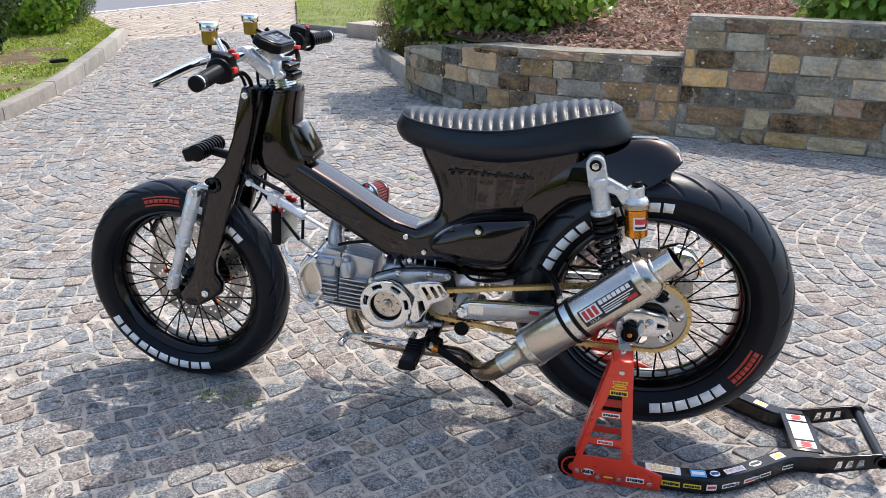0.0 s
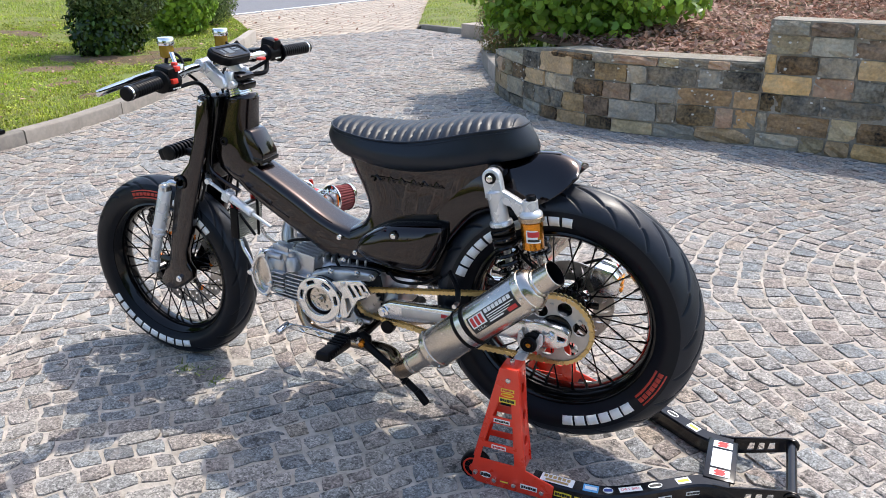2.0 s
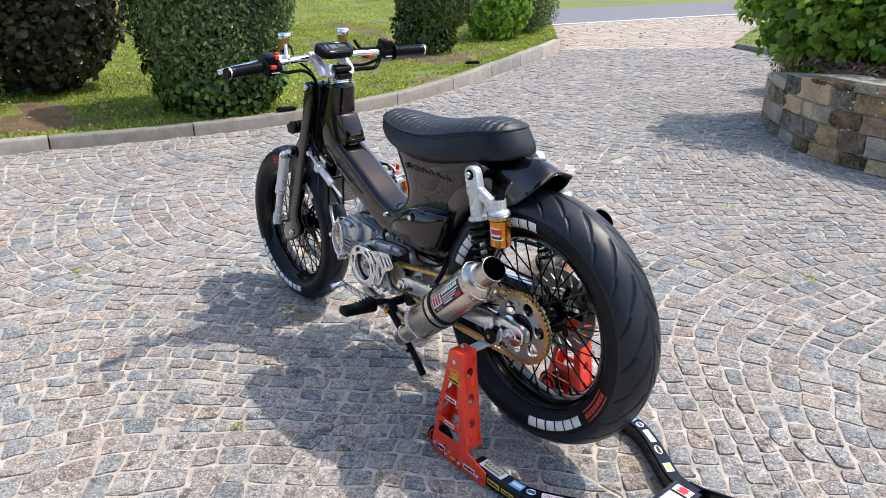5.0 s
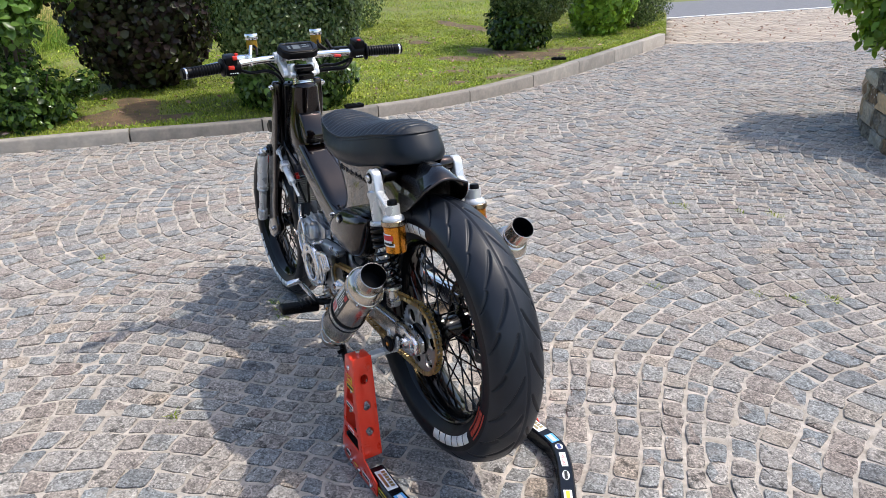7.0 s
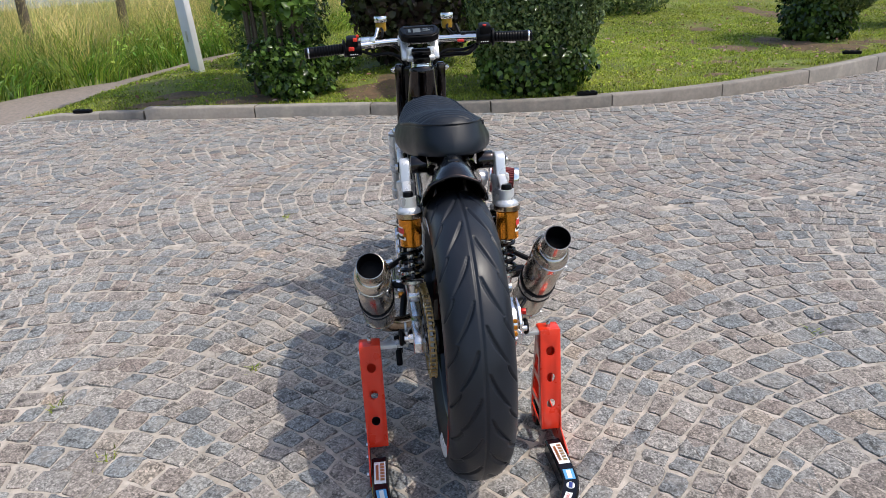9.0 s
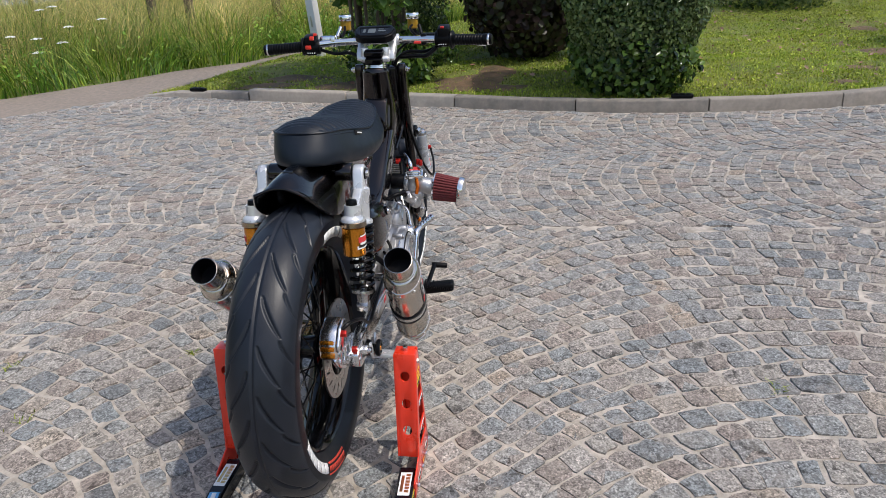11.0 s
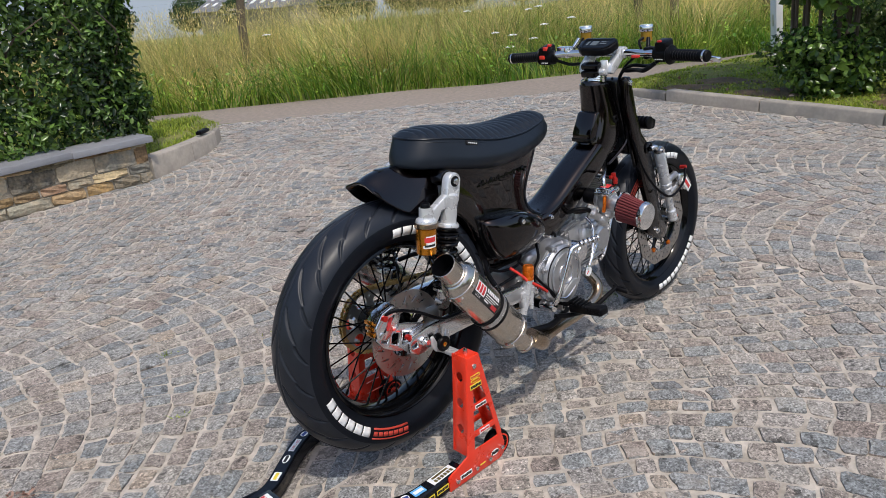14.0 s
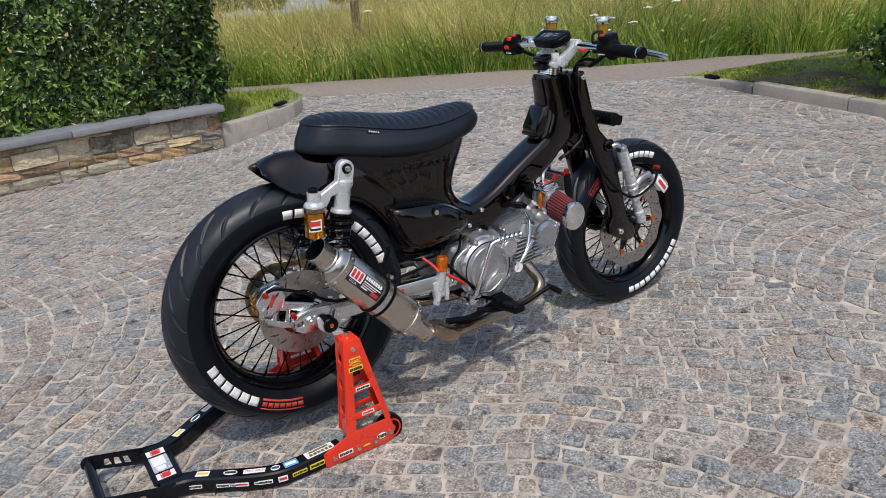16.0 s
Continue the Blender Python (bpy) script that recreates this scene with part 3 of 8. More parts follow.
def kerb(name, path, heights, width, out, label, step=1.0):
    """A row of kerb stones; out: on which side of the path the stones lie."""
    ob = thing(name, (*path[0], 0), label, "kerb", kind="structure")
    q = run(path, step)
    g = random.Random(len(path))
    for i in range(len(q) - 1):
        sub = [q[i] + (q[i + 1] - q[i]) * t for t in (0.006, 0.5, 0.994)]
        full = np.array(smooth_path(path, 12))
        bm = bmesh.new()
        rings = []
        for k, p in enumerate(sub):
            if k == 1:
                p = full[np.argmin(np.hypot(*(full - p).T))]
            d = (q[i + 1] - q[i]) / np.linalg.norm(q[i + 1] - q[i])
            nrm = np.array([-d[1], d[0]]) * out
            h = float(np.interp((i + k / 2) / (len(q) - 1), np.linspace(0, 1, len(heights)), heights)) + g.uniform(-0.003, 0.003)
            b = 0.012
            rings.append([(*(p + nrm * a), z) for a, z in ((0, -0.04), (0, h - b), (b * 0.4, h - b * 0.3), (b, h), (width - b, h), (width, h - b), (width, -0.04))])
        loft(bm, rings)
        part("kerb_stone", bm, CONCRETE, ob)
    return ob


kerb("kerb_low", [(-5.02, -1.5), (-4.955, -1.16), (-4.85, -.72), (-4.745, -.315)], (0.0, 0.05, 0.06, 0.065), 0.11, 1, "low sunken concrete kerb stones at the lane", 0.42)
kerb("kerb_lawn", KERB_L[1:], (0.095, 0.095, 0.09, 0.09, 0.10, 0.12, 0.14, 0.15, 0.15), 0.11, 1, "long curved concrete kerb edging the lawn")
kerb("kerb_bed", KERB_R, (0.16, 0.16, 0.14), 0.12, -1, "curved concrete kerb beside the stone wall", 0.75)
kerb("kerb_corner", KERB_F, (0.17, 0.15, 0.13, 0.11), 0.12, 1, "curved concrete kerb at the end of the hedge wall", 0.6)
kerb("kerb_verge", [(-4.55, 11.0), (-3.5, 10.42), (-3.4, 10.36)], (0.07, 0.08, 0.09), 0.1, 1, "low concrete kerb of the lawn verge", 0.7)
bm = box(bmesh.new(), (-3.15, 10.25, 0.09), (0.62, 0.5, 0.2), 0.01, (0, 0, -28))
solid("concrete_block", bm, PAVER, "pinkish concrete block at the end of the verge kerb", "block", kind="structure")


# ---- stone walls ----
def stone_mesh(seed):
    """A rough block about the unit cube, with chipped edges."""
    g = random.Random(seed)
    bm = bmesh.new()
    r = bmesh.ops.create_cube(bm, size=1)
    bmesh.ops.subdivide_edges(bm, edges=bm.edges, cuts=2, use_grid_fill=True)
    for v in bm.verts:
        far = sum(abs(c) > 0.4 for c in v.co)
        v.co *= 1 - 0.03 * (far == 3) * g.uniform(0.4, 3.0) - 0.014 * (far == 2) * g.uniform(0, 3)
        v.co += Vector((g.uniform(-1, 1) * 0.012, g.uniform(-1, 1) * 0.05, g.uniform(-1, 1) * 0.02))
    me = bpy.data.meshes.new("stone")
    bm.to_mesh(me)
    bm.free()
    return me


BLOCKS = []
for k, m in enumerate(STONES):
    for s in range(3):
        me = stone_mesh(k * 10 + s)
        me.materials.append(m)
        BLOCKS.append(me)


def stone_wall(name, path, top, depth, out, label, course=0.122, long=(0.11, 0.38), seed=3, cap=None):
    """A wall of rough coursed blocks on a mortar core; top gives the height at a share of its length."""
    ob = thing(name, (*path[0], 0), label, "wall", kind="structure")
    p = np.array(smooth_path(path, 12))
    d = np.r_[0, np.cumsum(np.hypot(*np.diff(p, axis=0).T))]
    at = lambda s: np.array([np.interp(s, d, p[:, 0]), np.interp(s, d, p[:, 1])])
    bm = bmesh.new()
    rings = []
    ss = np.unique(np.r_[np.linspace(0, d[-1], 60), [x for x in (cap or ())]])
    for s in ss:
        c, e = at(s), at(min(s + 0.02, d[-1])) - at(max(s - 0.02, 0))
        e /= np.linalg.norm(e)
        nrm = np.array([-e[1], e[0]]) * out
        z = top(s) + (.004 if cap else -.012)
        rings.append([(*(c + nrm * a), h) for a, h in ((0.015, -0.05), (0.015, z), (depth, z), (depth, -0.05))])
    loft(bm, rings)
    part("mortar", bm, MORTAR, ob, "grey lime mortar joints")
    g = random.Random(seed)
    z = 0.0
    while z < max(top(s) for s in ss) - 0.03:
        h = course * g.choice((0.62, 0.8, 0.95, 1.0, 1.1, 1.2))
        s = g.uniform(-0.2, 0)
        while s < d[-1]:
            w = g.uniform(*long)
            a, b = max(s, 0), min(s + w, d[-1])
            s += w
            if cap and a < cap[0] < b:
                b = s = cap[0]
            t = min(top(a + 0.004), top(b - 0.004)) if b - a > 0.05 else 0
            hh = min(h, t - z)
            if t - z - hh < 0.045:
                hh = t - z
            if hh < 0.03 or b - a < 0.05:
                continue
            c = at((a + b) / 2)
            e = at(b) - at(a)
            ang = math.atan2(e[1], e[0])
            nrm = np.array([-math.sin(ang), math.cos(ang)]) * out
            dp = depth - 0.03
            o = new("stone", BLOCKS[min(g.randrange(len(BLOCKS)), g.randrange(len(BLOCKS) + 9))])
            o.parent = ob
            q = c + nrm * (dp / 2 + g.uniform(-0.006, 0.006))
            o.matrix_local = Matrix.Translation(SHIFT[ob]) @ Matrix.Translation((*q, z + hh / 2)) @ pose(0, 0, 0, 0, 0, math.degrees(ang)) @ Matrix.Diagonal((b - a - 0.009 * g.uniform(.5, 1.5), dp, hh - 0.009 * g.uniform(.5, 1.5), 1))
        z += h
    return ob, at, d[-1]


lens = np.r_[0, np.cumsum(np.hypot(*np.diff(np.array(smooth_path(WALL_R, 12)), axis=0).T))]
STEP = float(lens[36])
END = float(lens[-1])


def top_r(s):
    return 0.79 if s < STEP else float(np.interp(s, [STEP, STEP + 1.4, END - 0.6, END], [0.53, 0.53, 0.42, 0.34]))


stone_wall("wall_bed", WALL_R, top_r, 0.26, -1, "stepped retaining wall of rough brown and grey stone", cap=(STEP - 0.003, STEP + 0.003))
# pale lichen on the bed wall's face
pw = np.array(smooth_path(WALL_R, 12))
dw = np.r_[0, np.cumsum(np.hypot(*np.diff(pw, axis=0).T))]
gl = random.Random(77)
vs, fs = [], []
for _ in range(420):
    s = gl.uniform(.3, END - .1)
    z = (top_r(s) - .02) * (1 - abs(gl.gauss(0, .38)))
    if z < .03:
        continue
    x, y = np.interp(s, dw, pw[:, 0]), np.interp(s, dw, pw[:, 1])
    x2, y2 = np.interp(s + .02, dw, pw[:, 0]), np.interp(s + .02, dw, pw[:, 1])
    e = np.array((x2 - x, y2 - y)) / np.hypot(x2 - x, y2 - y)
    o = np.array((e[1], -e[0])) * -1
    r = gl.uniform(.003, .008)
    k = len(vs)
    for i in range(7):
        q, rr = 2 * math.pi * i / 7, r * gl.uniform(.6, 1.3)
        vs.append((x + e[0] * rr * math.cos(q) * 1.5 - o[0] * .002, y + e[1] * rr * math.cos(q) * 1.5 - o[1] * .002, z + rr * math.sin(q)))
    fs.append(tuple(range(k, k + 7)))
me = bpy.data.meshes.new("lichen")
me.from_pydata(vs, [], fs)
lc_ = new("lichen", finish("lichen", me, LICHEN))
lc_["kind"] = "stuff"
tagged(lc_, "small pale lichen spots on the wall stones", "lichen", kind="stuff")
wf, at_f, len_f = stone_wall("wall_hedge", WALL_F, lambda s: 0.285 + 0.012 * s, 0.24, -1, "low wall of rough stone below a clipped hedge", 0.1, (0.16, 0.32), 8)
g = random.Random(4)
s = -0.04
while s < len_f - 0.1:
    w = g.uniform(0.5, 0.8)
    a, b = at_f(max(s, 0)) if s > 0 else at_f(0) + (at_f(0) - at_f(0.1)) * 0.4, at_f(min(s + w, len_f))
    e = b - a
    ang = math.atan2(e[1], e[0])
    c = (a + b) / 2 + np.array([math.sin(ang), -math.cos(ang)]) * 0.10
    bm = box(bmesh.new(), (*c, 0.31 + 0.012 * s), (np.linalg.norm(e) - 0.006, 0.30, 0.045), 0.005, (0, 0, math.degrees(ang)))
    part("coping_slab", bm, SLATE, wf, "blue-grey slate coping slab")
    s += w


# ---- the motorcycle: x runs backwards, y to its right, z up ----
BIKE = thing("motorcycle", (-0.49, 1.736, 0), "dark brown custom motorcycle with ribbed black seat on a red stand", "motorcycle", shift=(0, 1.736, 0))
SIDES = (-1, 1)


def tyre_mesh(c, big, rim, half, nth, npr, grooves, depth):
    """A tyre whose tread grooves are cut into the surface."""
    sh = [(0, .56), (.10, .72), (.28, .95), (.46, 1.0), (.64, .96), (.80, .80), (.91, .56), (.975, .28), (1.0, 0.0)]
    pr = sh + [(a, -b) for a, b in sh[-2::-1]]
    q = np.array(smooth_path([(rim + (big - rim) * a, half * b) for a, b in pr], 16))
    s = np.r_[0, np.cumsum(np.hypot(*np.diff(q, axis=0).T))]
    w = np.linspace(0, s[-1], npr)
    r, y = np.interp(w, s, q[:, 0]), np.interp(w, s, q[:, 1])
    lat = w - s[-1] / 2
    dr, dy = np.gradient(r), np.gradient(y)
    nr, ny = -dy, dr
    k = np.hypot(nr, ny)
    nr, ny = nr / k, ny / k
    th = np.linspace(0, 2 * np.pi, nth, endpoint=False)
    T, A = np.meshgrid(th, lat, indexing="ij")
    cut = np.zeros_like(T)
    for side, count, start, a0, a1, length, width in grooves:
        if count == 0:
            cut = np.maximum(cut, np.clip(1.4 - np.abs(A - a0) / width, 0, 1))
            continue
        u = ((T / (2 * np.pi) * count + start) % 1) * (2 * np.pi * big / count) / length
        on = (u < 1) & (A * side > 0)
        d = np.abs(np.abs(A) - (a0 + (a1 - a0) * np.clip(1 - u, 0, 1) ** 1.4)) * 0.85
        wd = width * np.sin(np.pi * np.clip(u, 0, 1)) ** 0.5 + 1e-5
        cut = np.maximum(cut, np.where(on, np.clip(1.5 - d / wd, 0, 1), 0))
    R = r[None] - cut * depth * nr[None]
    Y = y[None] - cut * depth * ny[None]
    v = np.stack([c[0] + R * np.cos(T), c[1] + Y, c[2] + R * np.sin(T)], 2).reshape(-1, 3)
    i, j = np.meshgrid(np.arange(nth), np.arange(npr - 1), indexing="ij")
    i2 = (i + 1) % nth
    f = np.stack([i * npr + j, i * npr + j + 1, i2 * npr + j + 1, i2 * npr + j], 2).reshape(-1, 4)
    me = arrays("tyre", v, f, RUBBER, True)
    me.materials.append(TREAD)
    # tread faces take the dusty rubber with sheen in its colour
    worn = (r[:-1] > rim + (big - rim) * (.60 if big > .32 else .80)).astype(np.int32)
    me.polygons.foreach_set("material_index", np.tile(worn, nth))
    return me


def sidewall(c, big, rim, half, rr, side):
    """How far the sidewall stands out at a radius."""
    sh = [(0, .56), (.10, .72), (.28, .95), (.46, 1.0), (.64, .96), (.80, .80), (.91, .56), (.975, .28)]
    q = np.array(smooth_path(sh, 12))
    return c[1] + side * half * float(np.interp((rr - rim) / (big - rim), q[:, 0], q[:, 1]))


def letters(parent, c, big, rim, half, r0, r1, side, a0, a1, count, material, label, box_bar=False):
    """Plain raised blocks of print round a sidewall, from angle a0 to a1, seen from that side."""
    bm = bmesh.new()
    g = random.Random(count)
    step = (a1 - a0) / count
    def patch(b0, b1, q0, q1):
        k = 5
        rows = []
        for rr in np.linspace(q0, q1, 3):
            rows.append([Vector((c[0] + rr * math.cos(radians(b0 + (b1 - b0) * i / k)), sidewall(c, big, rim, half, rr, side) + side * 0.0014, c[2] + rr * math.sin(radians(b0 + (b1 - b0) * i / k)))) for i in range(k + 1)])
        vs = [[bm.verts.new(p) for p in row] for row in rows]
        for a, b in zip(vs, vs[1:]):
            for i in range(k):
                bm.faces.new((a[i], a[i + 1], b[i + 1], b[i]))
    if box_bar:
        m = (r1 - r0)
        patch(a0, a1, r0, r0 + m * 0.16)
        patch(a0, a1, r1 - m * 0.12, r1)
        r0, r1 = r0 + m * 0.27, r1 - m * 0.22
    for i in range(count):
        patch(a0 + step * (i + g.uniform(.06, .12)), a0 + step * (i + g.uniform(.86, .93)), r0 + .001, r1 - .002)
    ob = part("tyre_print", bm, material, parent, label)
    ob.modifiers.new("depth", "SOLIDIFY").thickness = 0.0012
    return ob


def spoke_mesh(hub_r, hub_y, rim_r, twist):
    bm = bmesh.new()
    a = Vector((hub_r * math.cos(twist), hub_y, hub_r * math.sin(twist)))
    b = Vector((rim_r, hub_y * 0.12, 0))
    cyl(bm, a, b, 0.0021, n=6)
    cyl(bm, b + (a - b).normalized() * 0.018, b, 0.0036, n=6)
    me = bpy.data.meshes.new("spoke")
    bm.to_mesh(me)
    bm.free()
    return finish("spoke", me, BLACKGLOSS)


def wheel(name, c, big, rim, half, hub_r, hub_y, grooves, nth, npr, label):
    bm = bmesh.new()
    w = half * 0.62
    ir = rim - 0.018
    lathe(bm, c, (0, 1, 0), [(rim + .006, -w - .004), (rim + .001, -w - .006), (rim - .006, -w), (rim - .010, -w * .8), (ir + .001, -w * .55), (ir, 0), (ir + .001, w * .55), (rim - .010, w * .8), (rim - .006, w), (rim + .001, w + .006), (rim + .006, w + .004), (rim + .008, 0), (rim + .006, -w - .004)], 96)
    ob = part(name, bm, BLACKGLOSS, BIKE, label)
    t = new("tyre", tyre_mesh(c, big, rim, half, nth, npr, grooves, 0.0056))
    t.parent = ob
    tagged(t, "black sport tyre with slanted tread grooves")
    bm = bmesh.new()
    lathe(bm, c, (0, 1, 0), [(0.012, -hub_y - .012), (hub_r * .7, -hub_y - .012), (hub_r * 1.08, -hub_y - .004), (hub_r * 1.08, -hub_y + .004), (hub_r * .62, -hub_y + .012), (hub_r * .55, 0), (hub_r * .62, hub_y - .012), (hub_r * 1.08, hub_y - .004), (hub_r * 1.08, hub_y + .004), (hub_r * .7, hub_y + .012), (0.012, hub_y + .012)], 32)
    part("hub", bm, BLACKGLOSS, ob, "gloss black wheel hub")
    kinds = [spoke_mesh(hub_r, s * hub_y, ir + .002, tw) for s in SIDES for tw in (0.62, -0.62)]
    for i in range(36):
        o = new("spoke", kinds[i % 4])
        o.parent = ob
        o.matrix_local = Matrix.Translation(c) @ Matrix.Rotation(2 * math.pi * i / 36, 4, "Y")
    return ob


RC, FC = (0.16, -0.006, 0.38), (-1.10, 0.0, 0.297)
rear = wheel("rear_wheel", RC, 0.337, 0.228, 0.071, 0.048, 0.034, [
    (-1, 0, 0, 0.0, 0, 0, 0.0016), (-1, 22, 0.0, 0.010, 0.052, 0.082, 0.0030), (1, 22, 0.5, 0.010, 0.052, 0.082, 0.0030),
    (-1, 22, 0.55, 0.050, 0.084, 0.050, 0.0026), (1, 22, 0.05, 0.050, 0.084, 0.050, 0.0026)], 1200, 120, "gloss black spoked rear wheel")
front = wheel("front_wheel", FC, 0.299, 0.214, 0.052, 0.046, 0.030, [
    (-1, 15, 0.0, 0.004, 0.050, 0.12, 0.0028), (1, 15, 0.5, 0.004, 0.050, 0.12, 0.0028), (-1, 15, 0.5, 0.035, 0.066, 0.06, 0.0022), (1, 15, 0.0, 0.035, 0.066, 0.06, 0.0022)], 800, 84, "gloss black spoked front wheel")
RT, FT = (RC, 0.337, 0.228, 0.071), (FC, 0.299, 0.214, 0.052)
# angles run from the rear of the machine upwards
for side, arcs in ((-1, ((161, 127), (116, 84), (-84, -42), (-37, -16), (285, 207), (72, 38), (107, 83))), (1, ((88, 122), (132, 166), (-16, -55), (-57, -83), (207, 274), (78, 113), (37, 56)))):
    for k, (a0, a1) in enumerate(arcs[:3]):
        letters(rear, *RT, 0.254, 0.281, side, a0, a1, 6 if k == 2 else 5, WHITE, "white raised print on the sidewall")
    letters(rear, *RT, 0.254, 0.283, side, *arcs[3], 7, TYRERED, "red raised print on the sidewall", True)
    letters(front, *FT, 0.238, 0.262, side, *arcs[4], 10, WHITE, "white raised print on the sidewall")
    letters(front, *FT, 0.240, 0.264, side, *arcs[5], 6, WHITE, "white raised print on the sidewall")
    letters(front, *FT, 0.242, 0.267, side, *arcs[6], 7, TYRERED, "red raised print on the sidewall", True)


def toothed(r, teeth, deep):
    out = []
    for i in range(teeth):
        for a, rr in ((0.0, r - deep), (0.28, r - deep), (0.42, r), (0.58, r), (0.72, r - deep)):
            out.append((rr * math.cos(2 * math.pi * (i + a) / teeth), rr * math.sin(2 * math.pi * (i + a) / teeth)))
    return out


def at(pts, c):
    return [(p[0] + c[0], p[1] + c[1]) for p in pts]


# sprockets and chain
RS, FS = (RC[0] + .004, RC[2] - .004), (-0.345, 0.352)
bm = plate(bmesh.new(), at(toothed(0.090, 41, 0.006), RS), -0.090, -0.084, 0, [circle_pts(RS, 0.034, 32)] + [circle_pts((RS[0] + 0.060 * math.cos(q), RS[1] + 0.060 * math.sin(q)), 0.0185, 20) for q in [2 * math.pi * i / 6 + .2 for i in range(6)]])
for i in range(5):
    a = 2 * math.pi * i / 5 + 0.5
    cyl(bm, (RS[0] + 0.066 * math.cos(a), -0.095, RS[1] + 0.066 * math.sin(a)), (RS[0] + 0.066 * math.cos(a), -0.08, RS[1] + 0.066 * math.sin(a)), 0.006, n=6)
part("sprocket", bm, SPROCK, rear, "grey alloy rear sprocket")
bm = bmesh.new()
cyl(bm, (RS[0], -0.094, RS[1]), (RS[0], -0.03, RS[1]), 0.040, n=40, off=0.003)
part("sprocket_carrier", bm, BLACKGLOSS, rear)
bm = plate(bmesh.new(), at(toothed(0.036, 15, 0.006), FS), -0.090, -0.084, 0)
part("front_sprocket", bm, DISC, BIKE)


def chain_path():
    p = []
    for i in range(25):
        a = math.pi / 2 + 0.10 - (math.pi + 0.12) * i / 24
        p.append((RS[0] + 0.0885 * math.cos(a), RS[1] + 0.0885 * math.sin(a)))
    for i in range(1, 12):
        t = i / 12
        p.append((p[24][0] + (FS[0] - p[24][0]) * t, p[24][1] + (FS[1] - 0.037 - p[24][1]) * t - 0.012 * math.sin(math.pi * t)))
    for i in range(13):
        a = -math.pi / 2 - (math.pi - 0.1) * i / 12
        p.append((FS[0] + 0.037 * math.cos(a), FS[1] + 0.037 * math.sin(a)))
    return p


cp = np.array(chain_path() + [chain_path()[0]])
cd = np.r_[0, np.cumsum(np.hypot(*np.diff(cp, axis=0).T))]
bm = bmesh.new()
nl = 2 * round(cd[-1] / 0.0127 / 2)
pins = [np.array([np.interp(s, cd, cp[:, 0]), np.interp(s, cd, cp[:, 1])]) for s in np.linspace(0, cd[-1], nl, endpoint=False)]
for i in range(nl):
    a, b = pins[i], pins[(i + 1) % nl]
    m, e = (a + b) / 2, b - a
    ang = math.degrees(math.atan2(e[1], e[0]))
    for s in SIDES:
        y = -0.087 + s * (0.0075 if i % 2 else 0.0055)
        q = bmesh.new()
        d = 0.0127
        plate(q, [(-d * .5 - .0055, 0), (-d * .5 - .0025, .006), (-d * .2, .005), (0, .0036), (d * .2, .005), (d * .5 + .0025, .006), (d * .5 + .0055, 0), (d * .5 + .0025, -.006), (d * .2, -.005), (0, -.0036), (-d * .2, -.005), (-d * .5 - .0025, -.006)], -0.0008, 0.0008, 0)
        moved(q, pose(m[0], y, m[1], 0, -ang, 0))
        tmp = bpy.data.meshes.new("tmp")
        q.to_mesh(tmp)
        q.free()
        bm.from_mesh(tmp)
        bpy.data.meshes.remove(tmp)
    cyl(bm, (a[0], -0.0955, a[1]), (a[0], -0.0785, a[1]), 0.0024, n=6)
part("chain", bm, CHAIN, BIKE, "gold-coloured drive chain")


def disc(parent, c, y, r, r0, holes, mat_, label, wave=0.0, slots=0):
    rim = [(c[0] + (r + wave * math.cos(i * 2 * math.pi / 6.4)) * math.cos(2 * math.pi * i / 64), c[2] + (r + wave * math.cos(i * 2 * math.pi / 6.4)) * math.sin(2 * math.pi * i / 64)) for i in range(64)]
    hl = [circle_pts((c[0], c[2]), r0, 32)]
    for ring, n, a0 in holes:
        for i in range(n):
            a = 2 * math.pi * i / n + a0
            hl.append(circle_pts((c[0] + ring * math.cos(a), c[2] + ring * math.sin(a)), 0.0042, 8))
    for i in range(slots):
        a = 2 * math.pi * i / slots
        hl.append([(c[0] + q * math.cos(a + w + (q - r0) * 7), c[2] + q * math.sin(a + w + (q - r0) * 7)) for q, w in ((r * .72, -.035), (r * .84, -.03), (r * .93, 0), (r * .84, .03), (r * .72, .035))])
    bm = plate(bmesh.new(), rim, y - 0.002, y + 0.002, 0, hl)
    return part("brake_disc", bm, mat_, parent, label)


disc(rear, RC, 0.066, 0.114, 0.062, [], DISC, "slotted steel rear brake disc", 0, 18)
bm = bmesh.new()
for i in range(5):
    a = 2 * math.pi * i / 5
    box(bm, (RC[0] + 0.05 * math.cos(a), 0.064, RC[2] + 0.05 * math.sin(a)), (0.05, 0.006, 0.018), 0.002, (0, -math.degrees(a), 0))
part("disc_carrier", bm, BLACKGLOSS, rear)
disc(front, FC, 0.046, 0.150, 0.104, [(0.113, 24, 0), (0.124, 24, 0.09), (0.136, 24, 0.18)], DISC, "drilled steel front brake disc", 0.004)
bm = bmesh.new()
for i in range(6):
    a = 2 * math.pi * i / 6
    for s in SIDES:
        b = a + s * 0.22
        cyl(bm, (FC[0] + 0.102 * math.cos(a), 0.044, FC[2] + 0.102 * math.sin(a)), (FC[0] + 0.045 * math.cos(b), 0.040, FC[2] + 0.045 * math.sin(b)), 0.0045, n=8)
lathe(bm, (FC[0], 0.042, FC[2]), (0, 1, 0), ringprof(0.03, 0.05, -0.004, 0.004), 32)
part("disc_carrier", bm, BLACKGLOSS, front)
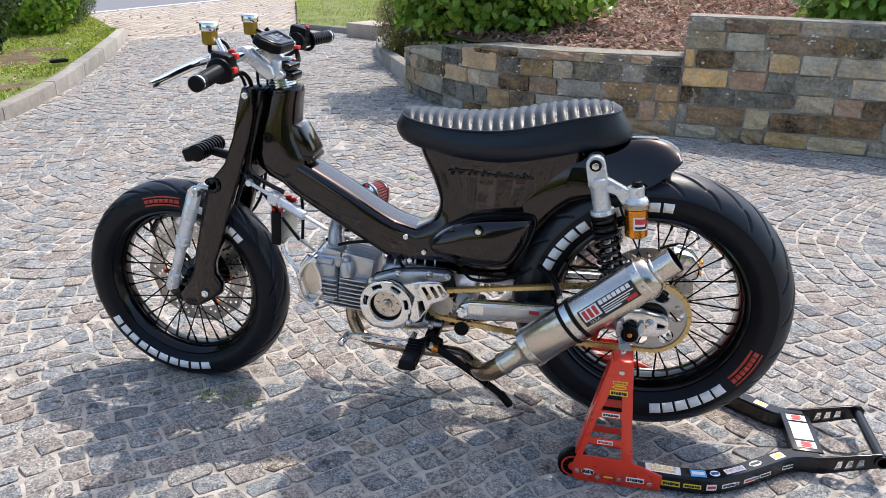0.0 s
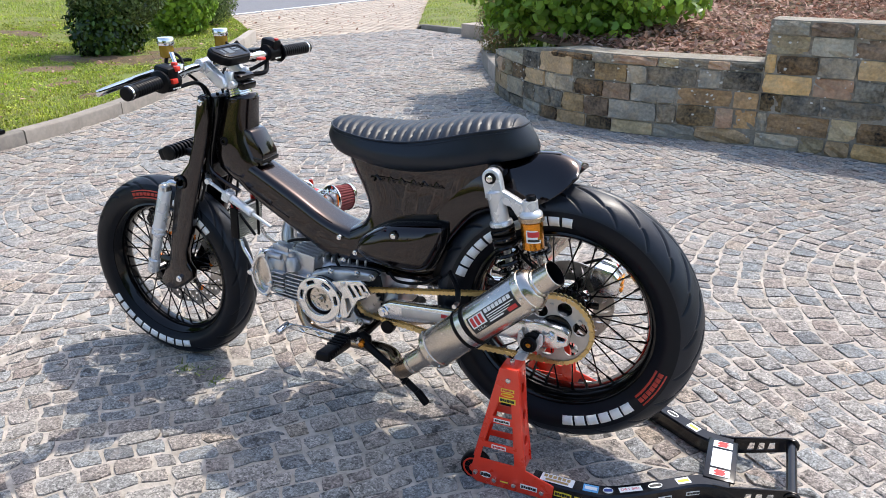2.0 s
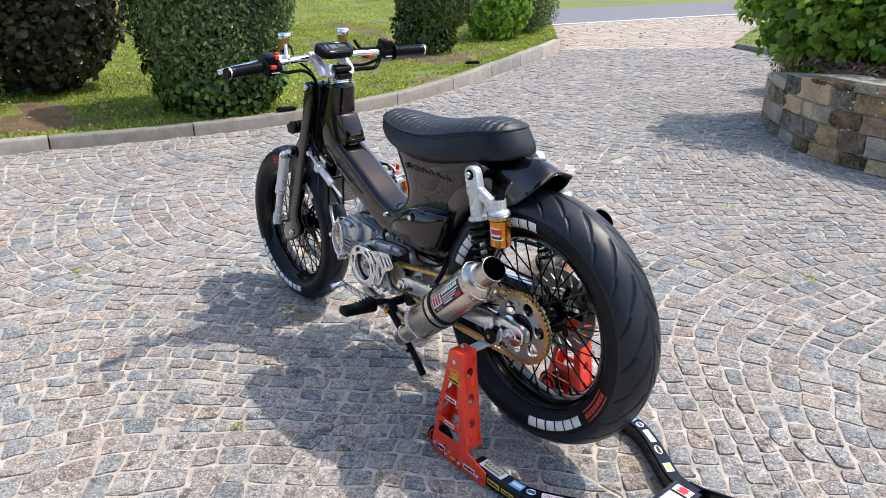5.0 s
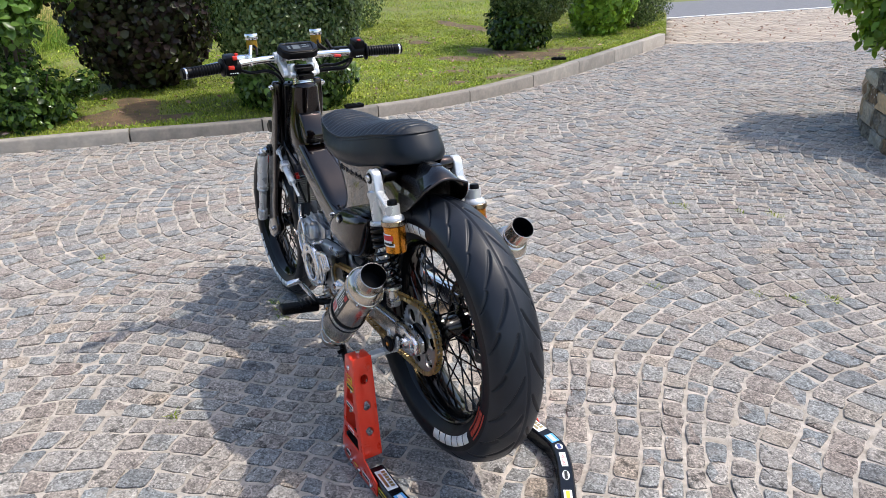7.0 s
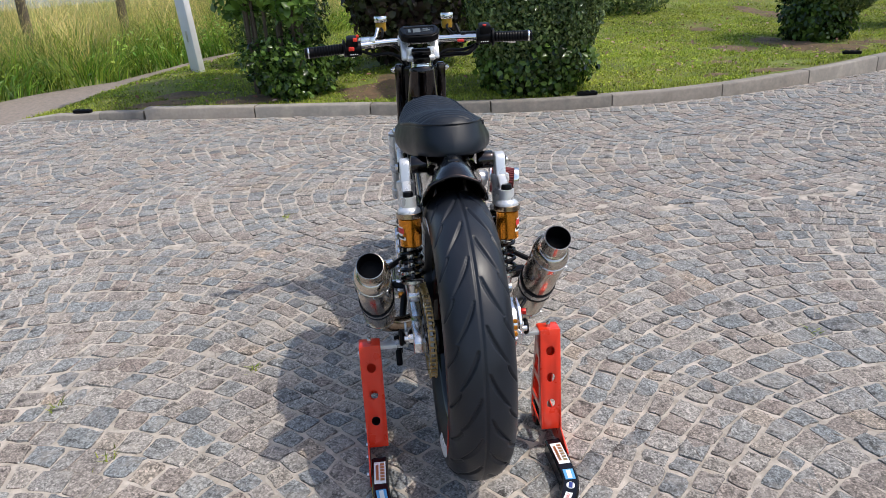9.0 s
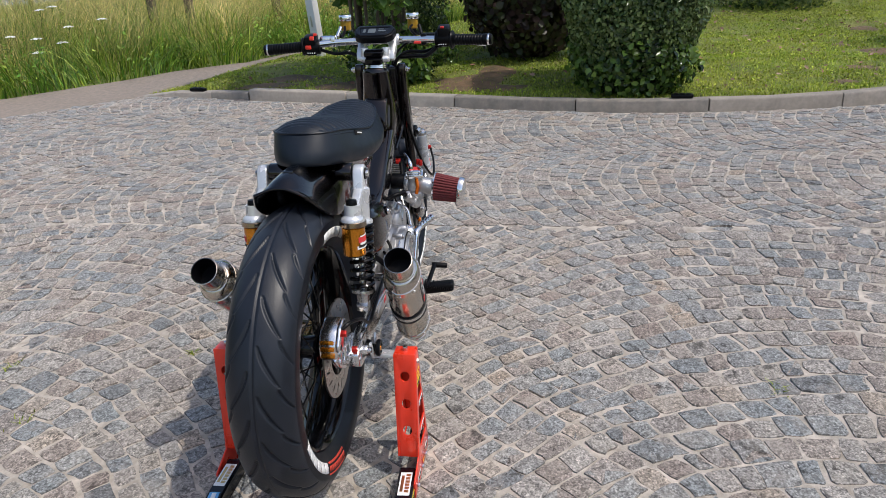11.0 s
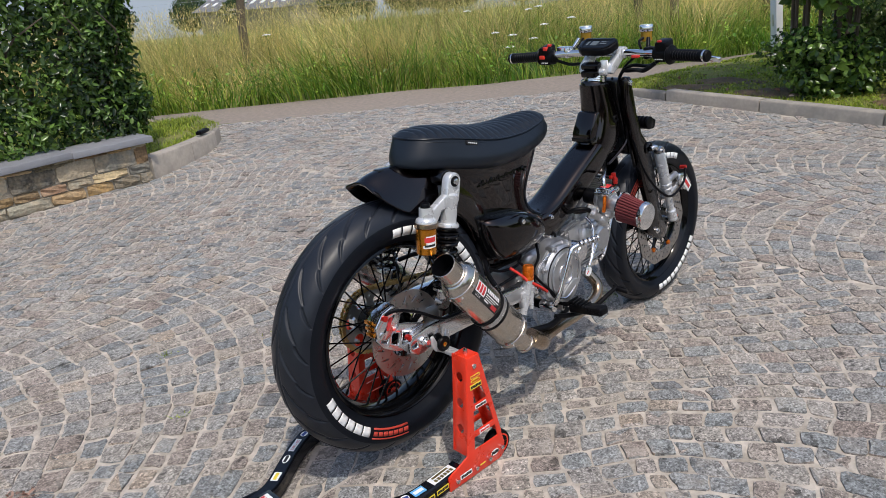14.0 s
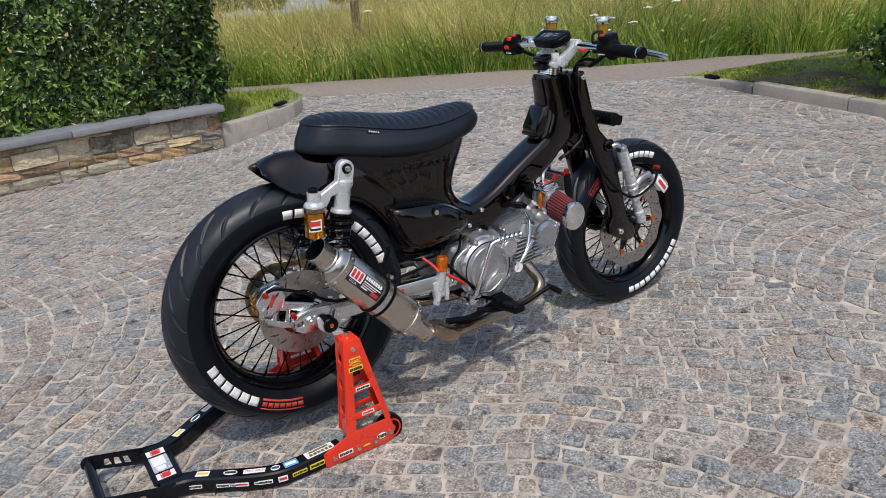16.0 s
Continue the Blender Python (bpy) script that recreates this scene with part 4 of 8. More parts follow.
for i in range(6):
    a = 2 * math.pi * i / 6
    bm = cyl(bmesh.new(), (FC[0] + 0.102 * math.cos(a), 0.042, FC[2] + 0.102 * math.sin(a)), (FC[0] + 0.102 * math.cos(a), 0.053, FC[2] + 0.102 * math.sin(a)), 0.0085, n=16, off=0.002)
    part("disc_button", bm, ORANGE, front, "orange anodised disc button")

# backbone tube
def rrect(cx, hz, hy, n=28, e=3.0):
    """A rounded section in its own plane: along (u) and across (y)."""
    out = []
    for i in range(n):
        a = 2 * math.pi * i / n
        ca, sa = math.cos(a), math.sin(a)
        k = (abs(ca) ** e + abs(sa) ** e) ** (-1 / e)
        out.append((cx + hz * k * ca, hy * k * sa))
    return out


bm = bmesh.new()
st = [((-0.775, 0.668), 0.036, 0.048), ((-0.72, 0.632), 0.045, 0.052), ((-0.62, 0.573), 0.048, 0.054), ((-0.53, 0.520), 0.047, 0.055), ((-0.47, 0.492), 0.052, 0.056), ((-0.41, 0.480), 0.056, 0.058)]
sm = smooth_path([(*a, b, c) for a, b, c in st], 5)
nv = Vector((0.5, 0, 0.87))
rings = []
for x, z, h, w in sm:
    rings.append([(x + nv.x * u, y, z + nv.z * u) for u, y in rrect(0, h, w, 40, 5.0)])
loft(bm, rings)
part("down_tube", bm, PAINT, BIKE, "dark brown metallic frame tube")

# steering-head casing
bm = bmesh.new()
rows = [(0.858, -0.806, -0.722, 0.041), (0.82, -0.822, -0.729, 0.045), (0.775, -0.838, -0.735, 0.050), (0.74, -0.848, -0.730, 0.054), (0.70, -0.855, -0.712, 0.056), (0.665, -0.848, -0.700, 0.054), (0.640, -0.822, -0.710, 0.050), (0.626, -0.790, -0.735, 0.044)]
loft(bm, [[(x, y, z) for x, y in rrect(0, 1, 1, 32, 3.0) for x, y in [((a + b) / 2 + x * (b - a) / 2, y * w)]] for z, a, b, w in rows])
part("head_casing", bm, PAINT, BIKE, "dark brown metallic steering head casing")
bm = plate(bmesh.new(), [(-0.748, 0.778), (-0.722, 0.772), (-0.690, 0.712), (-0.690, 0.690), (-0.745, 0.672)], -0.036, 0.036, 0.006)
part("head_cover", bm, PAINT, BIKE, "raised brown cover behind the steering head")
bm = lathe(bmesh.new(), (-0.764, 0, 0.853), (-0.25, 0, 1), [(0.030, -0.01), (0.041, -0.01), (0.0435, 0.002), (0.041, 0.008), (0.034, 0.008), (0.030, -0.01)], 40)
part("head_collar", bm, PAINT, BIKE)
bm = box(bmesh.new(), (-0.712, 0, 0.694), (0.048, 0.075, 0.013), 0.003, (0, 10, 0))
part("cover_slot", bm, BLACKGLOSS, BIKE)
for s in SIDES:
    bm = lathe(bmesh.new(), (-0.80, s * 0.050, 0.742), (0, s, 0), [(.006, .002), (.006, .008), (.011, .0075), (.013, .004), (.013, 0)], 24)
    part("casing_grommet", bm, BLACK, BIKE, "black rubber grommet")
    # folded rim along the rear edge of the casing
    bm = tube(bmesh.new(), [(-.818, s * .046, .855), (-.836, s * .050, .80), (-.856, s * .056, .74), (-.866, s * .058, .70), (-.856, s * .056, .655), (-.82, s * .050, .625), (-.77, s * .046, .60)], .006, 8)
    part("casing_rim", bm, PAINT, BIKE)

# centre body and tail
bm = bmesh.new()
zs = [.430, .455, .48, .51, .535, .56, .60, .65, .70, .735, .765]
xf = [-.470, -.485, -.485, -.468, -.425, -.385, -.368, -.380, -.402, -.416, -.420]
xr = [-.150, -.145, -.140, -.133, -.125, -.116, -.09, -.04, -.02, .00, .02]
hw = [.052, .058, .060, .060, .059, .058, .058, .062, .067, .070, .070]
q = smooth_path(list(zip(zs, xf, xr, hw)), 4)
loft(bm, [[((a + b) / 2 + x * (b - a) / 2, y * w, z) for x, y in rrect(0, 1, 1, 40, 4.2)] for z, a, b, w in q])
body = part("body", bm, PAINT, BIKE, "dark brown metallic centre body")
bm = bmesh.new()
xs = [-.16, -.11, -.06, .0, .06, .115, .158, .188]
zt = [.71, .745, .766, .780, .789, .793, .786, .771]
zb = [.50, .575, .628, .655, .668, .690, .722, .757]
ww = [.063, .068, .071, .073, .073, .071, .064, .050]
rows = []
for x, a, b, w in smooth_path(list(zip(xs, zt, zb, ww)), 5):
    row = []
    for i in range(25):
        ph = math.pi * (i / 24 - .5)
        k = max(0, min(1, (x + .05) / .12))
        u = math.copysign(abs(math.sin(ph)) ** (.72 + .26 * k), ph)
        v = abs(math.cos(ph)) ** (.62 + .50 * k + .75 * max(0, min(1, (x - .0) / .10)))
        u *= 1 + .12 * (1 - v) * max(0, min(1, (x + .02) / .16))
        row.append((x, u * w - .016 * max(0, min(1, x / .19)), b + (a - b) * v))
    rows.append(row)
loft(bm, rows, False, False)
tail = part("tail_cowl", bm, PAINT, BIKE, "dark brown metallic tail cowl arched over the tyre")
part("tail_ridge", box(bmesh.new(), (.102, -.010, .7885), (.070, .024, .007), .003, (0, -2, 0)), PAINT, tail, "raised brown strip on the tail")
md = tail.modifiers.new("shell", "SOLIDIFY")
md.thickness, md.offset = 0.006, -1
for s in SIDES:
    bm = bmesh.new()
    out = [(-0.380, .500), (-0.358, .541), (-0.285, .583), (-0.19, .599), (-0.136, .599), (-0.126, .576), (-0.142, .524), (-0.178, .470), (-0.250, .460), (-0.335, .472)]
    cx, cz = -0.25, 0.53
    rings = []
    for f, y in ((1.0, .050), (1.0, .075), (0.985, .084), (0.94, .094), (0.86, .102), (0.72, .109), (0.5, .114), (0.25, .1165), (0.08, .117)):
        rings.append([(cx + (p[0] - cx) * f, s * y, cz + (p[1] - cz) * f) for p in smooth_path(out, 5, True)])
    loft(bm, rings)
    gm = bmesh.new()
    loft(gm, [[(cx + (p[0] - cx) * f, s * y, cz + (p[1] - cz) * f) for p in smooth_path(out, 5, True)] for f, y in ((1.035, .045), (1.035, .069), (1.02, .072), (.9, .072))])
    part("cover_seal", gm, BLACKGLOSS, BIKE, "black seal round the side cover")
    cov = part("side_cover", bm, PAINT, BIKE, "dark brown metallic side cover")
    bm = cyl(bmesh.new(), (-0.254, s * 0.104, 0.566), (-0.254, s * 0.1165, 0.566), 0.0125, n=24, off=0.002)
    part("cover_ring", bm, BLACKGLOSS, cov)
    bm = cyl(bmesh.new(), (-0.254, s * 0.104, 0.566), (-0.254, s * 0.120, 0.566), 0.0075, n=20, off=0.002)
    part("cover_screw", bm, CHROME, cov, "chrome cover screw")
    # dark painted script mark on the body side, as plain strokes
    bm = bmesh.new()
    for x, w in ((-.315, .03), (-.277, .022), (-.246, .024), (-.214, .022), (-.184, .028), (-.152, .02)):
        tube(bm, [(x - w / 2, s * .0645, .688), (x - w * .2, s * .0650, .702), (x + w * .15, s * .0648, .690), (x + w / 2, s * .0645, .697)], 0.0040, 6, 3)
    tube(bm, [(-.338, s * .0645, .696), (-.30, s * .0652, .700), (-.22, s * .0652, .6925), (-.135, s * .0648, .690)], 0.0030, 6, 4)
    part("tank_mark", bm, BLACKGLOSS, body, "gloss black script mark")
    for x, z in ((-.398, .478), (-.435, .452), (-.445, .515)):
        bm = cyl(bmesh.new(), (x, s * .054, z), (x, s * .066, z), 0.0075, n=6, off=0.001)
        cyl(bm, (x, s * .066, z), (x, s * .070, z), 0.004, n=12)
        part("frame_bolt", bm, CHROME, body, "chrome frame bolt")
    bm = cyl(bmesh.new(), (.003, s * .06, .752), (.003, s * .098, .752), 0.021, n=24, off=.003)
    part("shock_boss", bm, PAINT, body)
bm = box(bmesh.new(), (-0.25, 0, 0.44), (0.30, 0.09, 0.05), 0.01)
box(bm, (-0.16, 0, 0.50), (0.05, 0.10, 0.13), 0.01)
part("inner_frame", bm, BLACK, BIKE)

# seat: closed outlines at the piping, the bulge and the foot, joined into a skirt, with a ribbed top
def seat_line(xf, xr, y0, w, k, z, n=120):
    """Along the seat: x, half width, height and centre line."""
    t = .5 - .5 * np.cos(np.linspace(0, np.pi, n))
    ww = np.interp(t, [0, .08, .3, .6, .85, 1], [w[0], w[0], w[1], w[2], w[3], w[3]])
    ww = np.convolve(np.pad(ww, 11, "edge"), np.ones(23) / 23, "valid")
    e = np.where(t < .14, np.maximum(0, 1 - np.maximum(0, 1 - t / .14) ** 2.3) ** (1 / 2.3), 1.0)
    e = e * np.maximum(0, 1 - np.maximum(0, (t - .8) / .2) ** 3) ** (1 / k)
    zz = np.interp(t, [0, .2, .4, .6, .8, 1], z)
    zz = np.convolve(np.pad(zz, 13, "edge"), np.ones(27) / 27, "valid")
    return xf + (xr - xf) * t, np.maximum(ww * e, .0005), zz, np.full(n, y0)


PIPE = seat_line(-.464, .049, -.006, (.070, .096, .107, .076), 2.3, (.820, .801, .798, .811, .841, .851))
BULGE = seat_line(-.480, .079, -.001, (.068, .118, .126, .080), 1.75, (.784, .772, .762, .762, .782, .803))
FOOT = seat_line(-.462, .074, -.003, (.062, .098, .092, .068), 1.8, (.756, .742, .728, .733, .766, .783))


def seat_ring(*mix):
    """An outline between the three lines: shares of piping, bulge and foot."""
    x, w, z, y = (sum(f * np.array(q[i]) for f, q in zip(mix, (PIPE, BULGE, FOOT))) for i in range(4))
    return [(a, d - b, c) for a, b, c, d in zip(x, w, z, y)] + [(a, d + b, c) for a, b, c, d in zip(x, w, z, y)][::-1]


bm = bmesh.new()
loft(bm, [seat_ring(*m) for m in smooth_path([(1, 0, 0), (.58, .50, -.08), (.16, .92, -.08), (-.06, .86, .20), (-.08, .50, .58), (0, .08, .92), (.10, -.25, 1.15)], 4)])
seat = part("seat", bm, VINYL, BIKE, "black vinyl seat with a ribbed top", 60)
bm = bmesh.new()
rows = []
crest = np.interp(PIPE[0], [-.464, -.457, -.388, -.314, -.241, -.171, -.103, -.037, .028, .049], [.822, .829, .828, .825, .829, .841, .856, .867, .867, .853])
crest = np.convolve(np.pad(crest, 2, "edge"), np.ones(5) / 5, "valid")
xs_top = np.arange(-.464, .0491, .0027)
for x in xs_top:
    a, t, w = (float(np.interp(x, PIPE[0], q)) for q in (PIPE[2], crest, PIPE[1]))
    row = []
    for i in range(25):
        u = -1 + 2 * i / 24
        # the ribs run across and lean a little with the outline
        rib = abs(math.sin(math.pi * (x + .43 - .010 * u * u) / .0238)) ** .55 if -.445 < x < .03 else .85
        e = max(0, 1 - abs(u) ** 2.6)
        row.append((x, -.006 + u * w, a + (t - a) * e - .0068 * (1 - rib) * min(1, (1 - abs(u)) * 9) + .002))
    rows.append(row)
loft(bm, rows, False, False)
part("ribbed_top", bm, VINYL, seat, "ribbed black vinyl seat top", 60)
for drop, grow, r in ((.002, 1.003, .0026), (-.006, 1.03, .0012)):
    pip = [(x, -.006 - w * grow, z + drop) for x, w, z in zip(*PIPE[:3])][::2] + [(x, -.006 + w * grow, z + drop) for x, w, z in zip(*PIPE[:3])][::-2]
    part("piping" if r > .002 else "seam", tube(bmesh.new(), pip, r, 6, 1, True), VINYL, seat)
bm = box(bmesh.new(), (-0.100, 0.0915, 0.819), (0.036, 0.008, 0.011), 0.001, (0, -14, -8))
part("seat_tag", bm, INK, seat, "small black cloth tag")
bm = bmesh.new()
for i in range(5):
    box(bm, (-0.112 + i * .006, 0.0972 - i * .0008, 0.8156 + i * .0016), (0.004, 0.001, 0.003), 0, (0, -14, -8))
part("tag_print", bm, WHITE, seat)

# rear shock absorbers
for s in SIDES:
    y = s * 0.113
    bm = bmesh.new()
    top, low = Vector((.003, y, .748)), Vector((.072, y, .445))
    ax = (low - top).normalized()
    P = lambda d: top + ax * d
    lug = [(.0215 * math.cos(math.pi * i / 10), .0215 * math.sin(math.pi * i / 10)) for i in range(11)] + [(-.0220, -.036), (-.0235, -.046), (.0235, -.046), (.0220, -.036)]
    plate(bm, [(top.x + u * .975 - v * .222, top.z + u * .222 + v * .975) for u, v in lug], y - .0125, y + .0125, .004, seg=3)
    lathe(bm, P(.03), ax, [(0, 0), (.018, 0), (.0225, .004), (.0225, .018), (.0205, .022), (.0205, .075), (.0250, .078), (.0250, .086), (.0, .086)], 28)
    sh = part("shock_absorber", bm, SILVER, BIKE, "silver rear shock absorber with a gold reservoir")
    bm = bmesh.new()
    plate(bm, [(.008, .712), (.030, .722), (.058, .708), (.082, .696), (.112, .694), (.114, .670), (.070, .660), (.052, .684), (.034, .688), (.020, .668)], y - .0105, y + .0105, .004, seg=3)
    lathe(bm, (.099, y, .664), (-.12, 0, 1), [(0, 0), (.026, 0), (.027, .006), (.025, .012), (.018, .017), (.018, .04), (.0, .042)], 28)
    part("reservoir_arm", bm, SILVER, sh)
    bm = lathe(bmesh.new(), (.107, y, .588), (-.10, 0, 1), [(0, 0), (.020, 0), (.0255, .004), (.0255, .026), (.0262, .028), (.0262, .066), (.0245, .068), (.0245, .074), (0, .074)], 36)
    part("reservoir", bm, GOLD, sh, "gold anodised gas reservoir")
    bm = lathe(bmesh.new(), (.0995, y, .660), (-.12, 0, 1), ringprof(.012, .0300, -.004, .008), 40)
    part("locking_ring", bm, HEADER, sh, "bronze-coloured locking ring")
    bm = cyl(bmesh.new(), (.097, y, .702), (.0955, y, .716), .013, .011, 18, .002)
    part("adjuster_knob", bm, BLACK, sh, "black adjuster knob")
    bm = bmesh.new()
    coil = []
    for i in range(8 * 14 + 1):
        a = 2 * math.pi * i / 14
        c = P(.118 + .158 * i / 112)
        xx = Vector((0, 1, 0))
        yy = ax.cross(xx)
        coil.append(c + .0255 * (math.cos(a) * xx + math.sin(a) * yy))
    tube(bm, coil, .0048, 7, 1)
    part("spring", bm, BLACKGLOSS, sh, "black coil spring")
    bm = bmesh.new()
    for k in range(5):
        lathe(bm, P(.116 + k * .010), ax, [(.016, 0), (.0285, .002), (.0285, .006), (.016, .008)], 28)
    cyl(bm, P(.115), P(.17), .017, n=24)
    part("dust_boot", bm, BLACK, sh)
    bm = bmesh.new()
    cyl(bm, P(.16), P(.27), .0085, n=16)
    lathe(bm, P(.272), ax, [(0, 0), (.027, 0), (.027, .006), (.016, .012), (.013, .035), (0, .035)], 28)
    lathe(bm, low, (0, 1, 0), [(0, -.013), (.015, -.013), (.016, 0), (.015, .013), (0, .013)], 24)
    part("shock_rod", bm, STEEL, sh)
    bm = cyl(bmesh.new(), (top.x, s * .07, top.z), (top.x, s * .134, top.z), .0085, n=6, off=.001)
    part("shock_bolt", bm, STEEL, sh)
    part("bolt_washer", lathe(bmesh.new(), (top.x, y + s * .0125, top.z), (0, s, 0), [(.006, .003), (.0125, .003), (.0135, .0015), (.0135, -.001), (.006, -.001)], 24), BLACK, sh, "black rubber washer")
    part("shock_collar", lathe(bmesh.new(), P(.105), ax, [(.012, 0), (.026, 0), (.0275, .003), (.0275, .009), (.025, .012), (.012, .012)], 28), SILVER, sh)
    # plain tricolour badge on the reservoir
    bm = bmesh.new()
    for k, (z0, z1, r_) in enumerate(((.610, .640, .0268),)):
        pts = []
        for i in range(9):
            a = (-1.15 if s < 0 else 1.15) - .65 + 1.3 * i / 8
            pts.append((math.cos(a), math.sin(a)))
        a_, b_ = [[bm.verts.new((.105 - .1 * (z - .6) * 1.0 + r_ * cx, y + r_ * sy, z)) for cx, sy in pts] for z in (z0, z1)]
        for i in range(8):
            bm.faces.new((a_[i], a_[i + 1], b_[i + 1], b_[i]))
    part("reservoir_badge", bm, WHITE, sh, "white badge with red and dark bars")
    for m_, (z0, z1) in ((REDPRINT, (.6245, .637)), (INK, (.6135, .619))):
        bm = bmesh.new()
        pts = [((-1.15 if s < 0 else 1.15) - .52 + 1.04 * i / 8) for i in range(9)]
        a_, b_ = [[bm.verts.new((.105 - .1 * (z - .6) + .0272 * math.cos(a), y + .0272 * math.sin(a), z)) for a in pts] for z in (z0, z1)]
        for i in range(8):
            bm.faces.new((a_[i], a_[i + 1], b_[i + 1], b_[i]))
        part("badge_bar", bm, m_, sh)

# swingarm
for s in SIDES:
    bm = bmesh.new()
    out = [(-.300, .352), (-.290, .372), (-.268, .381), (-.06, .392), (.10, .398), (.125, .392), (.125, .350), (.06, .346), (-.06, .344), (-.24, .334), (-.285, .332)]
    plate(bm, out, s * .094, s * .122, .005)
    arm = part("swingarm", bm, POLISH, BIKE, "polished aluminium swingarm")
    bm = bmesh.new()
    plate(bm, [(-.235, .374), (-.07, .381), (-.03, .376), (-.03, .357), (-.08, .354), (-.235, .346)], s * .118, s * .1235, .002)
    part("arm_panel", bm, ALU, arm)
    bm = plate(bmesh.new(), [(.095, .402), (.14, .405), (.190, .397), (.204, .386), (.204, .358), (.18, .343), (.10, .340)], s * .098, s * .126, .005, [[(.178, .366), (.194, .367), (.196, .374), (.178, .379)]])
    cyl(bm, (RC[0], s * .09, RC[2] - .004), (RC[0], s * .137, RC[2] - .004), .012, n=6, off=.001)
    cyl(bm, (RC[0], s * .13, RC[2] - .004), (RC[0], s * .146, RC[2] - .004), .007, n=14)
    part("axle_block", bm, POLISH, arm, "machined axle adjuster block")
    bm = cyl(bmesh.new(), (-.286, s * .09, .353), (-.286, s * .130, .353), .015, n=24, off=.003)
    cyl(bm, (-.286, s * .128, .353), (-.286, s * .137, .353), .0085, n=6)
    part("pivot_bolt", bm, CHROME, arm)
    bm = bmesh.new()
    lathe(bm, (.116, s * .140, .357), (0, s, 0), [(0, -.018), (.019, -.018), (.0205, -.014), (.017, -.008), (.009, -.005), (.009, .003), (.017, .006), (.0205, .010), (.0205, .014), (.018, .017), (.012, .0175), (.011, .0155), (0, .0155)], 28)
    part("stand_bobbin", bm, BLACK, arm, "black stand bobbin")
    bm = cyl(bmesh.new(), (.116, s * .120, .357), (.116, s * .1575, .357), .0062, n=14, off=.001)
    part("bobbin_bolt", bm, GOLD, arm)
    bm = box(bmesh.new(), (-.11, s * .1235, .372), (.025, .002, .010), 0, (0, 2, 0))
    part("arm_sticker", bm, REDPRINT, arm)
bm = cyl(bmesh.new(), (-.286, -.12, .353), (-.286, .12, .353), .012, n=20)
part("swingarm_pivot", bm, STEEL, BIKE)
part("axle", cyl(bmesh.new(), (RC[0], -.13, RC[2] - .003), (RC[0], .13, RC[2] - .003), .009, n=16), STEEL, BIKE)

# rear brake on the right side
bm = bmesh.new()
plate(bm, [(.215, .492), (.262, .482), (.285, .455), (.283, .420), (.255, .405), (.215, .42), (.200, .455)], .062, .104, .008)
cal = part("rear_caliper", bm, POLISH, BIKE, "polished four-piston rear brake caliper")
for z in (.432, .448, .464):
    part("caliper_pin", box(bmesh.new(), (.286, .083, z), (.006, .030, .009), .002), GOLD, cal)
for x, z in ((.255, .470), (.268, .428), (.222, .478)):
    bm = lathe(bmesh.new(), (x, .103, z), (0, 1, 0), [(0, .005), (.007, .005), (.0085, .004), (.0085, 0)], 18)
    part("caliper_bolt", bm, STEEL, cal)
bm = box(bmesh.new(), (.243, .1055, .45), (.034, .003, .009), .001, (0, 60, 0))
part("caliper_print", bm, REDPRINT, cal)
bm = plate(bmesh.new(), [(.285, .418), (.262, .388), (.225, .365), (.185, .352), (.15, .352), (.105, .36), (.100, .385), (.135, .408), (.18, .425), (.225, .44), (.26, .44)], .088, .100, .004,
           [[(.262, .428), (.268, .408), (.250, .398), (.240, .420)], [(.232, .418), (.238, .392), (.216, .380), (.208, .408)], [(.198, .408), (.205, .376), (.184, .366), (.176, .398)], [(.166, .396), (.170, .364), (.146, .362), (.142, .384)]])
part("caliper_bracket", bm, POLISH, cal, "skeletonised caliper bracket")
part("caliper_bridge", plate(bmesh.new(), [(.205, .478), (.230, .494), (.262, .486), (.288, .456), (.286, .440), (.262, .462), (.236, .470)], .100, .110, .003), POLISH, cal)
# black strip laid on the caliper, painting the shade of a groove
part("caliper_groove", box(bmesh.new(), (.246, .1045, .446), (.060, .004, .003), .001, (0, 42, 0)), INKY, cal)
bm = tube(bmesh.new(), [(.262, .10, .472), (.235, .125, .487), (.17, .132, .46), (.09, .128, .41), (.0, .12, .40), (-.12, .115, .41), (-.22, .115, .42)], .0042, 8)
part("brake_hose", bm, BLACK, cal)
for p in ((.262, .109, .474), (.20, .112, .40)):
    part("hose_fitting", cyl(bmesh.new(), p, (p[0], p[1] + .012, p[2]), .008, n=6, off=.001), REDA, cal, "red anodised hose fitting")

